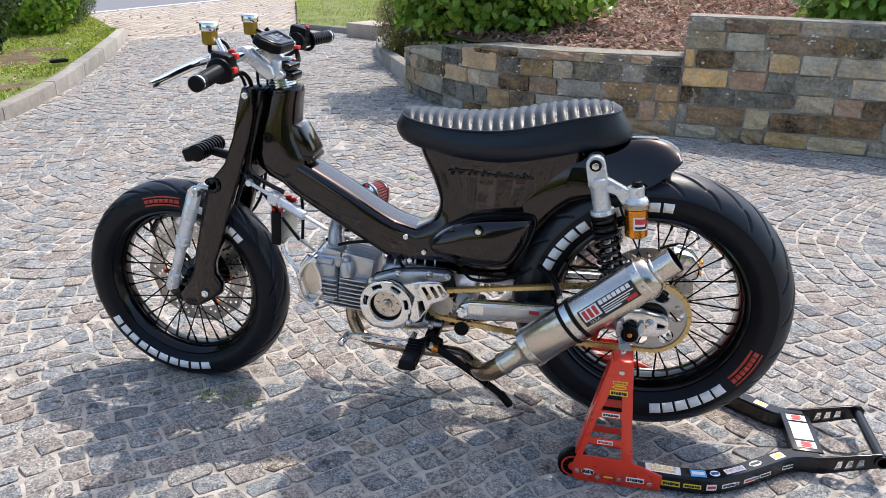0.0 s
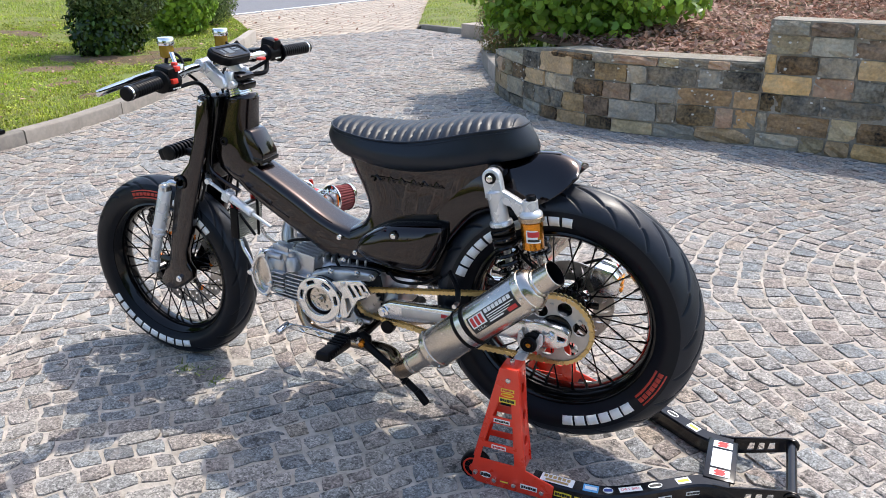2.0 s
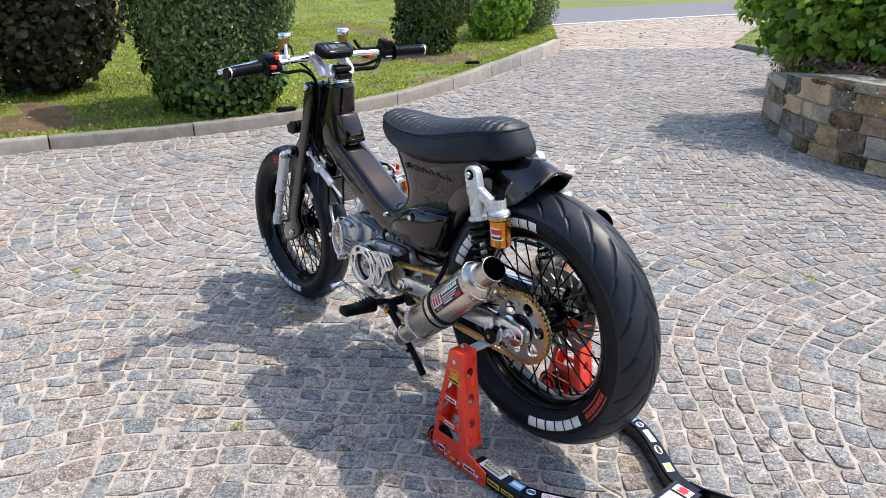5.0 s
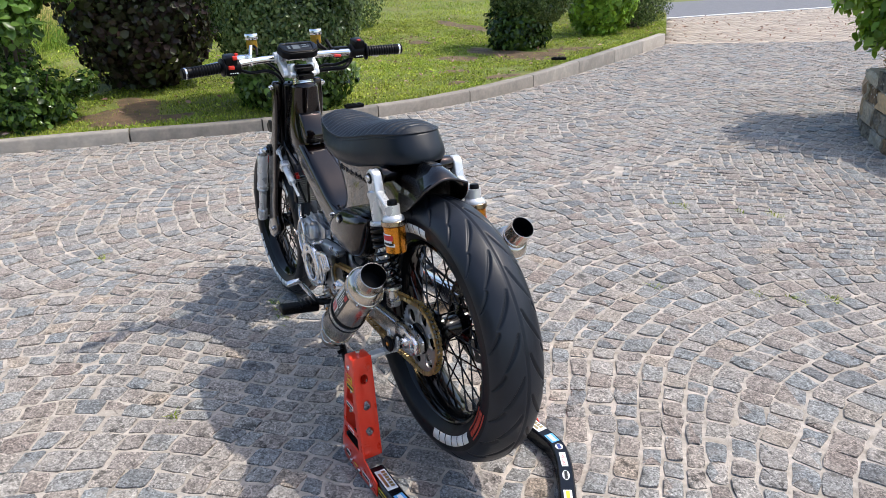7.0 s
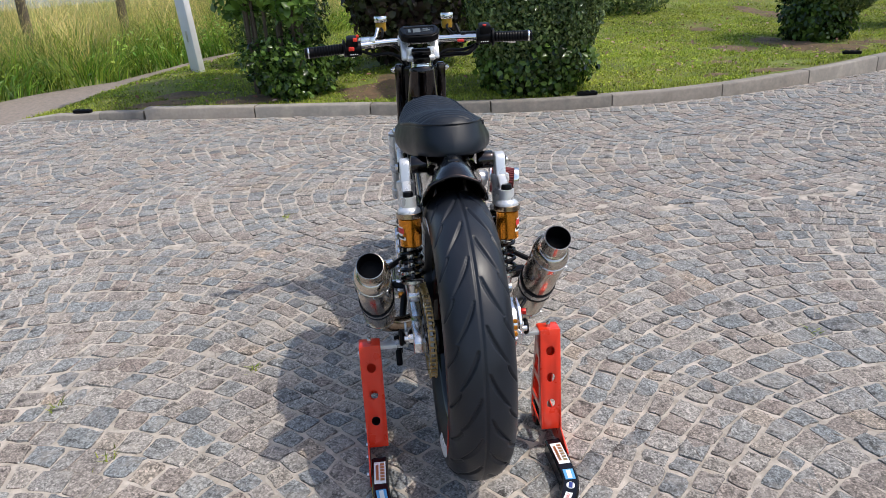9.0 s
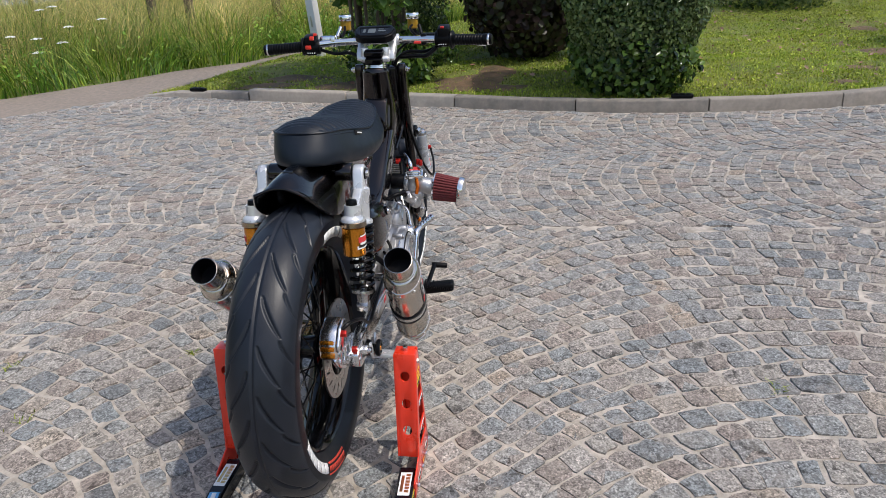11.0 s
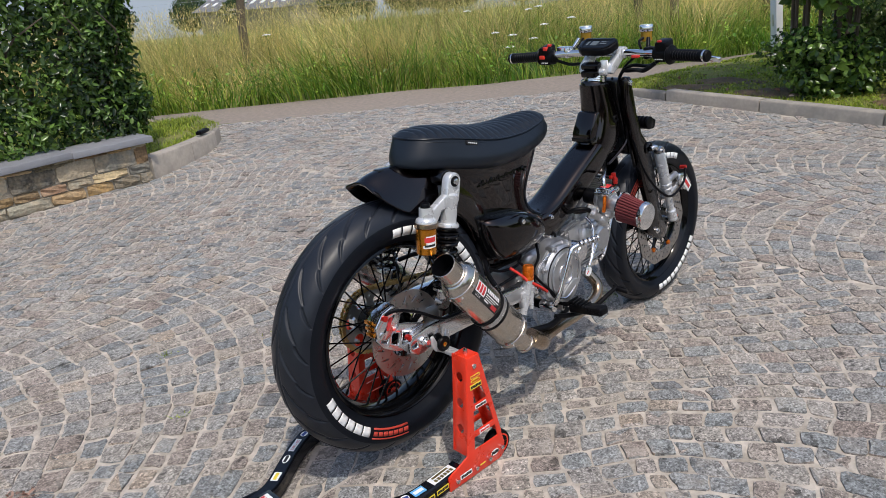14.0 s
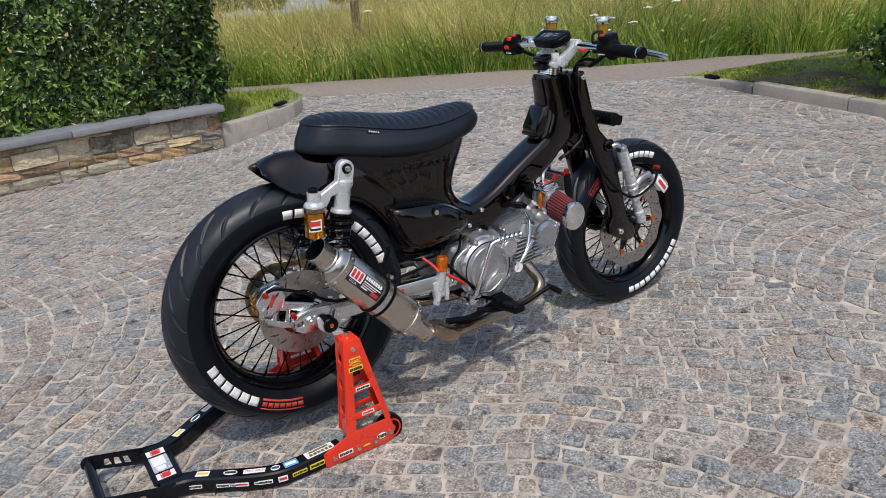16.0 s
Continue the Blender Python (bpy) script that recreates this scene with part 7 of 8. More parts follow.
ONE = [(-.4, -.22, .4, .22)]
WORD = [(-.43, -.28, -.31, .28), (-.29, -.20, -.19, .28), (-.17, -.28, -.05, .20), (-.03, -.28, .12, .28), (.14, -.20, .22, .28), (.24, -.28, .43, .22)]
TWO = [(-.42 + .14 * i, .02, -.42 + .14 * i + .10, .38) for i in range(6)] + [(-.35, -.36, .35, -.12)]
for s in SIDES:
    yo, yi = s * .254, s * .206
    lo, hi = min(yo, yi), max(yo, yi)
    tri = [[(.094, .268), (.120, .268), (.124, .215), (.077, .215)], [(.072, .195), (.126, .195), (.130, .135), (.058, .135)], [(.054, .118), (.131, .118), (.134, .080), (.046, .080)]]
    outl = [(.092, .352), (.134, .352), (.150, .18), (.162, .075), (.232, .050), (.230, .006), (.040, .004), (.028, .014), (.023, .046), (.032, .080), (.066, .23)]
    bm = bmesh.new()
    plate(bm, outl, yo - .002, yo + .002, .0008, tri)
    outl2 = [(.092, .352), (.134, .352), (.150, .18), (.162, .075), (.030, .080), (.066, .23)]
    plate(bm, outl2, yi - .002, yi + .002, .0008, [[(x, z) for x, z in t] for t in tri])
    box(bm, (.113, (lo + hi) / 2, .351), (.042, .050, .006), .002)
    up = part("upright", bm, REDP, STAND, "red slotted steel upright")
    # the stand sits a little off the wheel's plane
    dy = 0.0 if s < 0 else -.018
    up.location += Vector((-.011, dy, .002))
    up.scale.z = .965
    bm = plate(bmesh.new(), [(-.022, 0), (.022, 0), (.025, .285), (-.025, .285)], -.002, .002, .0008, [[(.011 * math.cos(a * .5236), .225 - q * .075 + (.011 * math.sin(a * .5236)) * 1.25) for a in range(12)] for q in range(3)])
    moved(bm, Matrix.Translation((.157, (lo + hi) / 2, .072)) @ Matrix.Rotation(radians(-4.6), 4, "Y") @ Matrix.Rotation(radians(90), 4, "Z"))
    part("rear_web", bm, REDP, up)
    bm = plate(bmesh.new(), [(-.023, 0), (.023, 0), (.023, .275), (-.023, .275)], -.002, .002, .0008, [[(.010 * math.cos(a * .5236), .215 - q * .07 + .012 * math.sin(a * .5236)) for a in range(12)] for q in range(3)])
    moved(bm, Matrix.Translation((.030, (lo + hi) / 2, .080)) @ Matrix.Rotation(radians(12.8), 4, "Y") @ Matrix.Rotation(radians(90), 4, "Z"))
    part("front_web", bm, REDP, up)
    part("stand_bolt", cyl(bmesh.new(), (.113, (lo + hi) / 2, .352), (.113, (lo + hi) / 2, .366), .006, n=6, off=.001), STEEL, up)
    part("stand_bolt", cyl(bmesh.new(), (.113, yo - s * .001, .325), (.113, yo + s * .006, .325), .007, n=6, off=.001), STEEL, up)
    for x, z in ((.036, .036), (.085, .026), (.135, .026), (.205, .026)):
        part("stand_bolt", cyl(bmesh.new(), (x, yo, z), (x, yo + s * .009, z), .006, n=10, off=.001), STEEL, up)
    bm = lathe(bmesh.new(), (.016, s * .230 + dy, .036), (0, 1, 0), [(.012, -.015), (.035, -.015), (.038, -.010), (.038, .010), (.035, .015), (.012, .015), (.012, -.015)], 36)
    part("stand_wheel", bm, BLACK, STAND, "black rubber stand wheel")
    bm = cyl(bmesh.new(), (.016, s * .249 + dy, .036), (.016, s * .211 + dy, .036), .012, n=28, off=.002)
    lathe(bm, (.016, s * .230 + dy, .036), (0, 1, 0), [(.025, -.0165), (.029, -.0165), (.029, .0165), (.025, .0165), (.025, -.0165)], 36)
    for k in range(8):
        box(bm, (.016 + .018 * math.cos(k * .7854), s * .230 + dy, .036 + .018 * math.sin(k * .7854)), (.020, .030, .004), .001, (0, -45 * k, 0))
    part("wheel_hub", bm, REDP, STAND)
    # support arm with its hook
    bm = bmesh.new()
    box(bm, (.106, s * .180 + dy * .6, .335), (.026, .080, .010), .002)
    plate(bm, [(.093, .330), (.119, .330), (.136, .340), (.147, .356), (.147, .382), (.139, .385), (.130, .366), (.126, .352), (.116, .346), (.106, .352), (.101, .366), (.094, .386), (.085, .380), (.084, .354)], s * .1365, s * .1425, .002, seg=3)
    part("support_hook", bm, SILVER, STAND, "grey steel support hook")
    # rail: a square tube, bent inwards to the rear
    path = [(.165, .229, .030), (.26, .230, .030), (.33, .224, .030), (.39, .195, .030), (.455, .150, .030), (.53, .098, .030), (.60, .084, .031)]
    sm = smooth_path([(x, s * y + dy * min(1, (.60 - x) / .43), z) for x, y, z in path], 5)
    rings = []
    for i, p in enumerate(sm):
        d = Vector(sm[min(i + 1, len(sm) - 1)] - sm[max(i - 1, 0)]).normalized()
        sd = d.cross(Vector((0, 0, 1))).normalized()
        uv = sd.cross(d)
        c = .004
        rings.append([Vector(p) + sd * a * .020 + uv * b * .0225 for a, b in ((-1, -.8), (-.8, -1), (.8, -1), (1, -.8), (1, .8), (.8, 1), (-.8, 1), (-1, .8))])
    bm = bmesh.new()
    loft(bm, rings)
    rail = part("rail", bm, STANDB, STAND, "black square steel rail with stickers")
    bm = plate(bmesh.new(), [(.565, .010), (.565, .054), (.60, .0565), (.725, .088), (.742, .087), (.752, .076), (.752, .062), (.742, .051), (.725, .047), (.61, .010)], s * .1035 - .003, s * .1035 + .003, .001,
               [[(.634, .027), (.640, .052), (.651, .055), (.650, .032)], [(.657, .034), (.662, .058), (.673, .061), (.674, .039)], [(.681, .042), (.685, .064), (.696, .067), (.698, .047)]])
    part("end_bracket", bm, STANDB, STAND)
    # stickers: top of the rail, outer face of the rail, outer face of the upright
    def on_rail(i, top, w, h, base, bars, round_=False):
        p = Vector(sm[i]); d = Vector(sm[i + 1] - sm[i - 1]).normalized()
        sd = d.cross(Vector((0, 0, 1))).normalized()
        uv = sd.cross(d)
        outw = sd if sd.y * s > 0 else -sd
        if top:
            return sticker(rail, p + uv * .0230, d, uv.cross(d), w, h, base, bars, round_)
        e = -d if s > 0 else d
        return sticker(rail, p + outw * .0205, e, uv, w, h, base, bars, round_)
    for i, w, h, base, bars, rd in ((3, .080, .028, WHITE, (CHAIN, TWO), 0), (8, .036, .024, BLUE, (WHITE, ONE), 0), (11, .024, .020, WHITE, (NAVY, ONE), 1), (15, .055, .016, WHITE, (REDPRINT, WORD), 0), (19, .036, .018, WHITE, (INK, ONE), 1), (23, .034, .020, WHITE, (YELLOW, ONE), 0)):
        if i == 15:
            d = Vector(sm[i + 1] - sm[i - 1]).normalized()
            sd = d.cross(Vector((0, 0, 1))).normalized()
            uv = sd.cross(d)
            ob, _ = on_rail(i, True, w, h, base, (WHITE, []), rd)
            u, v, o = d * -s, uv.cross(d) * -s, Vector(sm[i]) + uv * .0237
            lettering("DIRT BIKE", Matrix(((u.x, v.x, uv.x, o.x), (u.y, v.y, uv.y, o.y), (u.z, v.z, uv.z, o.z), (0, 0, 0, 1))), .011, .046, REDPRINT, ob)
            continue
        on_rail(i, True, w, h, base, bars, rd)
    for i, w, h, base, bars in ((4, .042, .014, YELLOW, (INK, WORD)), (7, .040, .011, YELLOW, (INK, WORD)), (10, .024, .016, WHITE, (REDPRINT, ONE)), (13, .036, .011, WHITE, (INK, WORD)), (17, .034, .011, WHITE, (REDPRINT, ONE)), (20, .034, .010, WHITE, (INK, WORD)), (24, .034, .011, WHITE, (INK, WORD))):
        on_rail(i, False, w, h, base, bars)
        if i in (13, 17):
            ob, m_ = on_rail(i + 1, False, w * .8, h * .7, WHITE, (NAVY, WORD))
    e = (1, 0, 0) if s < 0 else (-1, 0, 0)
    k = (0, 0, 1)
    for x, z, w, h, base, bars, rd in ((.112, .296, .032, .009, YELLOW, (REDPRINT, WORD), 0), (.112, .284, .032, .011, YELLOW, (ORANGE, ONE), 1), (.112, .268, .040, .014, YELLOW, (INK, WORD), 0), (.100, .205, .040, .011, WHITE, (INK, WORD), 0), (.094, .126, .036, .011, WHITE, (REDPRINT, WORD), 0),
                                        (.062, .034, .030, .018, WHITE, (INK, WORD), 1), (.110, .026, .026, .009, REDPRINT, (YELLOW, ONE), 0), (.172, .028, .042, .014, WHITE, (INK, WORD), 0)):
        sticker(up, (x, yo + s * .0028, z), e, k, w, h, base, bars, rd)
bm = box(bmesh.new(), (.577, 0, .0525), (.072, .165, .006), .002)
box(bm, (.577, 0, .031), (.056, .150, .038), .004)
cp_ = part("cross_plate", bm, STANDB, STAND, "black cross plate with a paper label")
sticker(cp_, (.577, 0, .0565), (0, 1, 0), (-1, 0, 0), .074, .046, SILVER, (WHITE, [(-.45, -.42, .10, .3), (.16, -.30, .40, .2)]))
sticker(cp_, (.577, .058, .0565), (0, 1, 0), (-1, 0, 0), .026, .046, WHITE, (REDPRINT, WORD))
sticker(cp_, (.577, -.058, .0565), (0, 1, 0), (-1, 0, 0), .026, .046, WHITE, (REDPRINT, WORD))
bm = tube(bmesh.new(), [(.734, -.112, .068), (.734, 0, .068), (.734, .112, .068)], .0125, 18)
for s in SIDES:
    cyl(bm, (.734, s * .1075, .068), (.734, s * .112, .068), .018, n=28, off=.002)
part("handle", bm, STANDB, STAND, "black steel lifting handle")


# ---- planting ----
def blob_points(n, c, r, z0, z1, seed, flare=0.0, square=2.0, depth=0.22, rough=0.12):
    """Places and outward directions near the surface of an uneven bush."""
    g = np.random.default_rng(seed)
    a = g.uniform(0, 2 * np.pi, n)
    h = g.uniform(-1, 1, n)
    ring = np.maximum(1 - np.abs(h) ** 3.0, 0.0) ** (1 / 2.6)
    sq = (np.abs(np.cos(a)) ** square + np.abs(np.sin(a)) ** square) ** (-1 / square)
    lump = 1 + rough * (np.sin(3 * a + 5 * h + seed) + 0.7 * np.sin(7 * a - 4 * h + 2 * seed) + 0.5 * np.sin(13 * a + 11 * h)) / 2.2
    d = 1 - depth * g.exponential(0.5, n)
    d = np.clip(d, 0.25, 1.06)
    fl = 1 + flare * h
    x = r[0] * ring * sq * np.cos(a) * lump * d * fl
    y = r[1] * ring * sq * np.sin(a) * lump * d * fl
    z = (z0 + z1) / 2 + (z1 - z0) / 2 * h * (0.9 + 0.1 * lump) * np.clip(d + 0.1, 0, 1.03)
    pos = np.stack([c[0] + x, c[1] + y, z], 1)
    nor = np.stack([np.cos(a) * ring, np.sin(a) * ring, h * 0.9 + 0.25], 1)
    return pos, nor


def bush(name, c, r, z0, z1, n, size, material, label, seed, flare=0.0, square=2.0, aspect=0.55, depth=0.22, rough=0.12, category="bush", stems=7, group="", base=0.1, clumps=0, spray=.2, spread=.12, inner=1.3):
    ob = thing(name, (*c, base), label, category, group)
    g = random.Random(seed)
    for k in range(stems):
        a = 2 * math.pi * k / stems + g.uniform(-.3, .3)
        q = g.uniform(0.45, 0.8)
        b = (c[0] + r[0] * spread * math.cos(a), c[1] + r[1] * spread * math.sin(a), base - .05)
        m = (c[0] + r[0] * .35 * math.cos(a), c[1] + r[1] * .35 * math.sin(a), z0 + (z1 - z0) * .35)
        e = (c[0] + r[0] * q * math.cos(a + .3), c[1] + r[1] * q * math.sin(a + .3), z0 + (z1 - z0) * g.uniform(.6, .85))
        part("stem", tube(bmesh.new(), [b, m, e], [.017, .011, .004], 7, 4), BRANCH, ob)
    pos, nor = blob_points(n, c, r, z0, z1, seed, flare, square, depth, rough)
    if clumps:
        # leaves gather in uneven sprays with gaps between them
        gg = np.random.default_rng(seed + 9)
        q, _ = blob_points(clumps, c, r, z0, z1, seed + 8, flare, square, depth * 1.3, rough * 1.5)
        k = gg.integers(0, clumps, n)
        off = gg.normal(0, 1, (n, 3))
        off *= (gg.uniform(.3, 1, (n, 1)) ** .5) * spray / np.linalg.norm(off, axis=1, keepdims=True)
        pos, nor = q[k] + off * np.array((1, 1, .75)), off / spray + .4 * nor + np.array((0, 0, .35))
    lv = leaves("crown", pos, nor, size, material, ob, seed, aspect)
    pos, nor = blob_points(n // 3, c, (r[0] * .72, r[1] * .72), z0 + .04, z0 + (z1 - z0) * .9, seed + 50, flare, square, 0.4, rough)
    leaves("inner_leaves", pos, nor, size * inner, material, ob, seed + 1, aspect)
    return ob


bush("clipped_bush", (-4.62, 2.98), (.64, .58), .10, 1.75, 34000, .037, LEAF_DARK, "dark green clipped bush on the lawn edge", 11, .22, 3.2, .6, rough=.07, inner=1.6)
bush("ivy_bush", (-4.60, 2.98), (.52, .47), .02, .62, 4200, .056, LEAF_LAUREL, "glossy dark ivy round the foot of the clipped bush", 24, .05, 3.0, .75, .35, .15, stems=4)
bush("purple_bush", (-6.48, 2.12), (.76, .76), .12, 2.1, 8000, .075, LEAF_PURPLE, "dark purple leaved bush behind the lawn", 12, .15, 2.4, .8, rough=.15)
bush("round_bush", (-6.47, 6.82), (.56, .54), .36, 1.55, 15000, .040, LEAF_DARK, "rounded dark green bush on the lawn", 13, .1, 2.4, .6, rough=.09)
bush("ivy_bush", (-6.52, 6.68), (.38, .36), .02, .66, 3200, .056, LEAF_LAUREL, "glossy dark ivy round the foot of the rounded bush", 25, .05, 2.6, .75, .35, .15, stems=4)
bush("bright_bush", (-7.15, 8.6), (.52, .52), .10, 1.5, 5000, .075, LEAF_BRIGHT, "bright green large leaved bush on the lawn", 14, .1, 2.2, .75)
bush("round_bush", (-7.6, 9.65), (.5, .5), .10, 1.5, 5500, .042, LEAF_DARK, "rounded dark green bush near the road", 15, .05, 2.2)
bush("round_bush", (-8.2, 10.5), (.48, .48), .10, 1.4, 4500, .042, LEAF_DARK, "rounded dark green bush near the road", 16, .05, 2.2)
bush("far_bush", (-10.3, 5.6), (.9, .9), .05, 1.4, 5000, .06, LEAF_DARK, "dark bush at the far side of the lawn", 17, 0, 2.2)
bush("tall_shrub", (-5.25, .80), (.78, .80), .76, 2.6, 9800, .082, LEAF_SHRUB, "tall green shrub with many bare stems", 18, .12, 2.0, .72, .45, .22, "shrub", 15, clumps=80, spray=.21, spread=.28)
bush("low_shrub", (-5.05, .94), (.42, .38), .04, .54, 3600, .050, LEAF_LAUREL, "dark ivy growth at the foot of the shrub", 19, -.2, 2.0, .7, .7, .45, "shrub", 5, clumps=40, spray=.13)
bush("ivy_bush", (-7.25, .65), (.62, .55), .05, 1.15, 4500, .05, LEAF_DARK, "dark green bush beside the white post", 20, 0, 2.0)
bush("laurel_bush", (-1.02, 6.42), (.86, .62), .46, 1.42, 8000, .075, LEAF_BRIGHT, "bright green broad leaved bush on the raised bed", 21, .1, 2.2, .72, .3, .14, base=.45, clumps=110, spray=.17)
bush("heath_bush", (-2.12, 7.95), (.30, .36), .05, .80, 5200, .030, LEAF_RED, "small green and reddish shrub beside the kerb", 22, 0, 2.0, .35, .4, .2)
bush("laurel_bush", (1.9, 6.0), (.62, .5), .62, 1.7, 4500, .08, LEAF_BRIGHT, "bright green broad leaved bush behind the high wall", 23, .1, 2.2, .72, .3, .14, base=.55, clumps=70, spray=.17)
# clipped hedge above the low wall
hg = thing("hedge", (.6, -2.85, .28), "tall clipped dark green hedge behind a low wall", "hedge")
g = np.random.default_rng(31)
n = 50000
u = g.uniform(0, 1, n)
face = g.choice(4, n, p=[.56, .16, .14, .14])
xs_ = -1.0 + 4.2 * u
front_y = np.interp(xs_, [-.9, .7, 2, 3.4], [-2.34, -2.18, -1.98, -1.75]) - .10
zz = .33 + 1.75 * g.uniform(0, 1, n)
dep = g.exponential(.055, n)
wob = .035 * (np.sin(xs_ * 9 + zz * 7) + np.sin(xs_ * 23 - zz * 17 + 2))
px = np.where(face == 1, -1.0 + dep + wob + .04 * np.sin(9 * zz), xs_)
py = np.where(face == 0, front_y - dep + wob, np.where(face == 2, -3.35 + dep + wob, -2.35 - g.uniform(0, 1, n)))
pz = np.where(face == 3, 2.08 - dep + wob, zz)
py = np.where(face == 1, -2.42 - .93 * u, py)
px = np.where(face == 3, xs_, px)
nor = np.zeros((n, 3))
nor[face == 0] = (0, 1, .25)
nor[face == 1] = (-1, 0, .25)
nor[face == 2] = (0, -1, .25)
nor[face == 3] = (0, 0, 1)
leaves("hedge_leaves", np.stack([px, py, pz], 1), nor, .054, LEAF_LAUREL, hg, 3, .48)
# pale young rosettes at the tips
pick = g.choice(np.where((face < 2) & (dep < .05))[0], 1100, replace=False)
ctr = np.repeat(np.stack([px, py, pz], 1)[pick] + nor[pick] * .03, 6, 0)
leaves("young_leaves", ctr + g.normal(0, .006, ctr.shape), np.repeat(nor[pick], 6, 0) + np.array([0, 0, .5]), .042, LEAF_SHRUB, hg, 4, .45)
bm = bmesh.new()
gr = random.Random(7)
for k in range(16):
    x = -.8 + k * .26
    tube(bm, [(x, -2.8, .2), (x + gr.uniform(-.1, .1), -2.7, .9), (x + gr.uniform(-.2, .2), -2.55, 1.5), (x + gr.uniform(-.3, .3), -2.6, 1.95)], [.025, .018, .012, .005], 7, 3)
    tube(bm, [(x, -2.7, .6), (x + gr.uniform(-.15, .15), -2.45, 1.0), (x + gr.uniform(-.2, .2), -2.35, 1.2)], [.012, .009, .003], 6, 3)
part("hedge_branches", bm, BRANCH, hg)


def scatter(poly, n, seed):
    g = np.random.default_rng(seed)
    p = np.array(poly)
    lo, hi = p.min(0), p.max(0)
    q = g.uniform(lo, hi, (n * 3, 2))
    q = q[inside(q[:, 0], q[:, 1], poly)][:n]
    return q


def patches(q, f=1.1, seed=0.0):
    """Where the turf is thick and where it is bare."""
    return np.array([noise.noise((x * f, y * f, seed)) + .6 * noise.noise((x * f * 2.7, y * f * 2.7, seed + 5)) for x, y in q])


# bare earth worn into the lawn near the kerb and the shrub
BARE = [(-5.06, -.24, .15, .33), (-5.42, -.05, .20, .36), (-4.92, .62, .22, .42), (-5.1, 1.62, .34, .36), (-4.75, 1.75, .2, .45), (-6.26, 5.6, .24, .30), (-5.43, 5.04, .13, .2), (-4.60, 5.12, .12, .22), (-6.45, 6.28, .62, .28), (-5.80, 6.5, .34, .34), (-6.0, 7.2, .30, .45), (-9.3, 7.5, .80, .26), (-8.06, 6.07, .28, .16), (-6.75, 5.34, .14, .10), (-4.64, 4.64, .08, .12), (-5.55, 1.85, .4, .2)]
for x, y, rx, ry in BARE:
    bm = bmesh.new()
    rings = [[(x + rx * r * 1.15 * math.cos(a * math.pi / 12), y + ry * r * 1.15 * math.sin(a * math.pi / 12)) for a in range(24)] for r in (.1, .4, .7, 1.0)]
    lv = loft(bm, [[(u, v, lawn_z(u, v, .075 + .035 * (noise.noise((u * 1.3, v * 1.3, .075)) + .5 * noise.noise((u * 4, v * 4, .075)))) + (.006 + .006 * noise.noise((u * 9, v * 9, 2)) if k < 3 else -.012)) for u, v in r] for k, r in enumerate(rings)], False)
    bm.faces.new(lv[0])
    bmesh.ops.recalc_face_normals(bm, faces=bm.faces)
    solid("bare_soil", bm, SOIL, "patch of bare brown earth in the lawn", "ground", kind="structure")


def turf(name, poly, n, z, h, seed, label, near=None):
    q = scatter(poly, n, seed)
    keep = patches(q, 1.0, seed) > -.38 + np.random.default_rng(seed).normal(0, .12, len(q))
    q = q[keep]
    if name == "lawn_grass":
        for x, y, rx, ry in BARE:
            d = np.hypot((q[:, 0] - x) / rx, (q[:, 1] - y) / ry) + .3 * patches(q, 4.0, 3.0)
            q = q[(d > .9) | (np.random.default_rng(8).random(len(q)) < .10)]
    zz = np.array([z + .035 * (noise.noise((x * 1.3, y * 1.3, z)) + .5 * noise.noise((x * 4, y * 4, z))) for x, y in q]) - .006
    if "lawn" in name:
        zz = np.array([lawn_z(x, y, z0) for (x, y), z0 in zip(q, zz)])
    ob = blades(name, np.column_stack([q, zz]), np.full(len(q), h), .0075, np.full(len(q), .75), LAWN, seed, 2)
    return tagged(ob, label, "grass", kind="stuff")


turf("lawn_grass", [(x - .02, y) for x, y in LAWN_NEAR], 210000, .075, .034, 41, "short green lawn grass with thin patches")
turf("far_lawn_grass", [(-8.95, 11.7), (-10.85, 10.7), (-12.25, 11.0), (-14.7, 13.4), (-20.0, 14.0), (-20.0, 6.2), (-11.3, 2.6), (-10.6, 6.0)], 70000, .075, .06, 46, "green lawn grass of the far rise")
turf("verge_grass", LAWN_R, 16000, .06, .05, 42, "short green lawn grass of the verge")
turf("corner_grass", LAWN_F, 26000, .10, .06, 43, "short green lawn grass in the corner")
# weeds and clover between the turf
q = scatter([(x - .05, y) for x, y in LAWN_NEAR], 46000, 44)
q = q[patches(q, 2.2, 7.0) > -.12]
for x, y, rx, ry in BARE:
    q = q[np.hypot((q[:, 0] - x) / rx, (q[:, 1] - y) / ry) > np.random.default_rng(9).uniform(.75, 1.3, len(q))]
pos = np.column_stack([q, [lawn_z(x, y, .095) for x, y in q]])
pos[:, 2] += np.random.default_rng(6).uniform(-.004, .014, len(q))
ob = leaves("lawn_weeds", pos, np.random.default_rng(7).normal(0, .5, (len(q), 3)) + (0, 0, 1.0), .021, LAWN, None, 45, .8)
tagged(ob, "broad leaved weeds in the lawn", "weeds", kind="stuff")

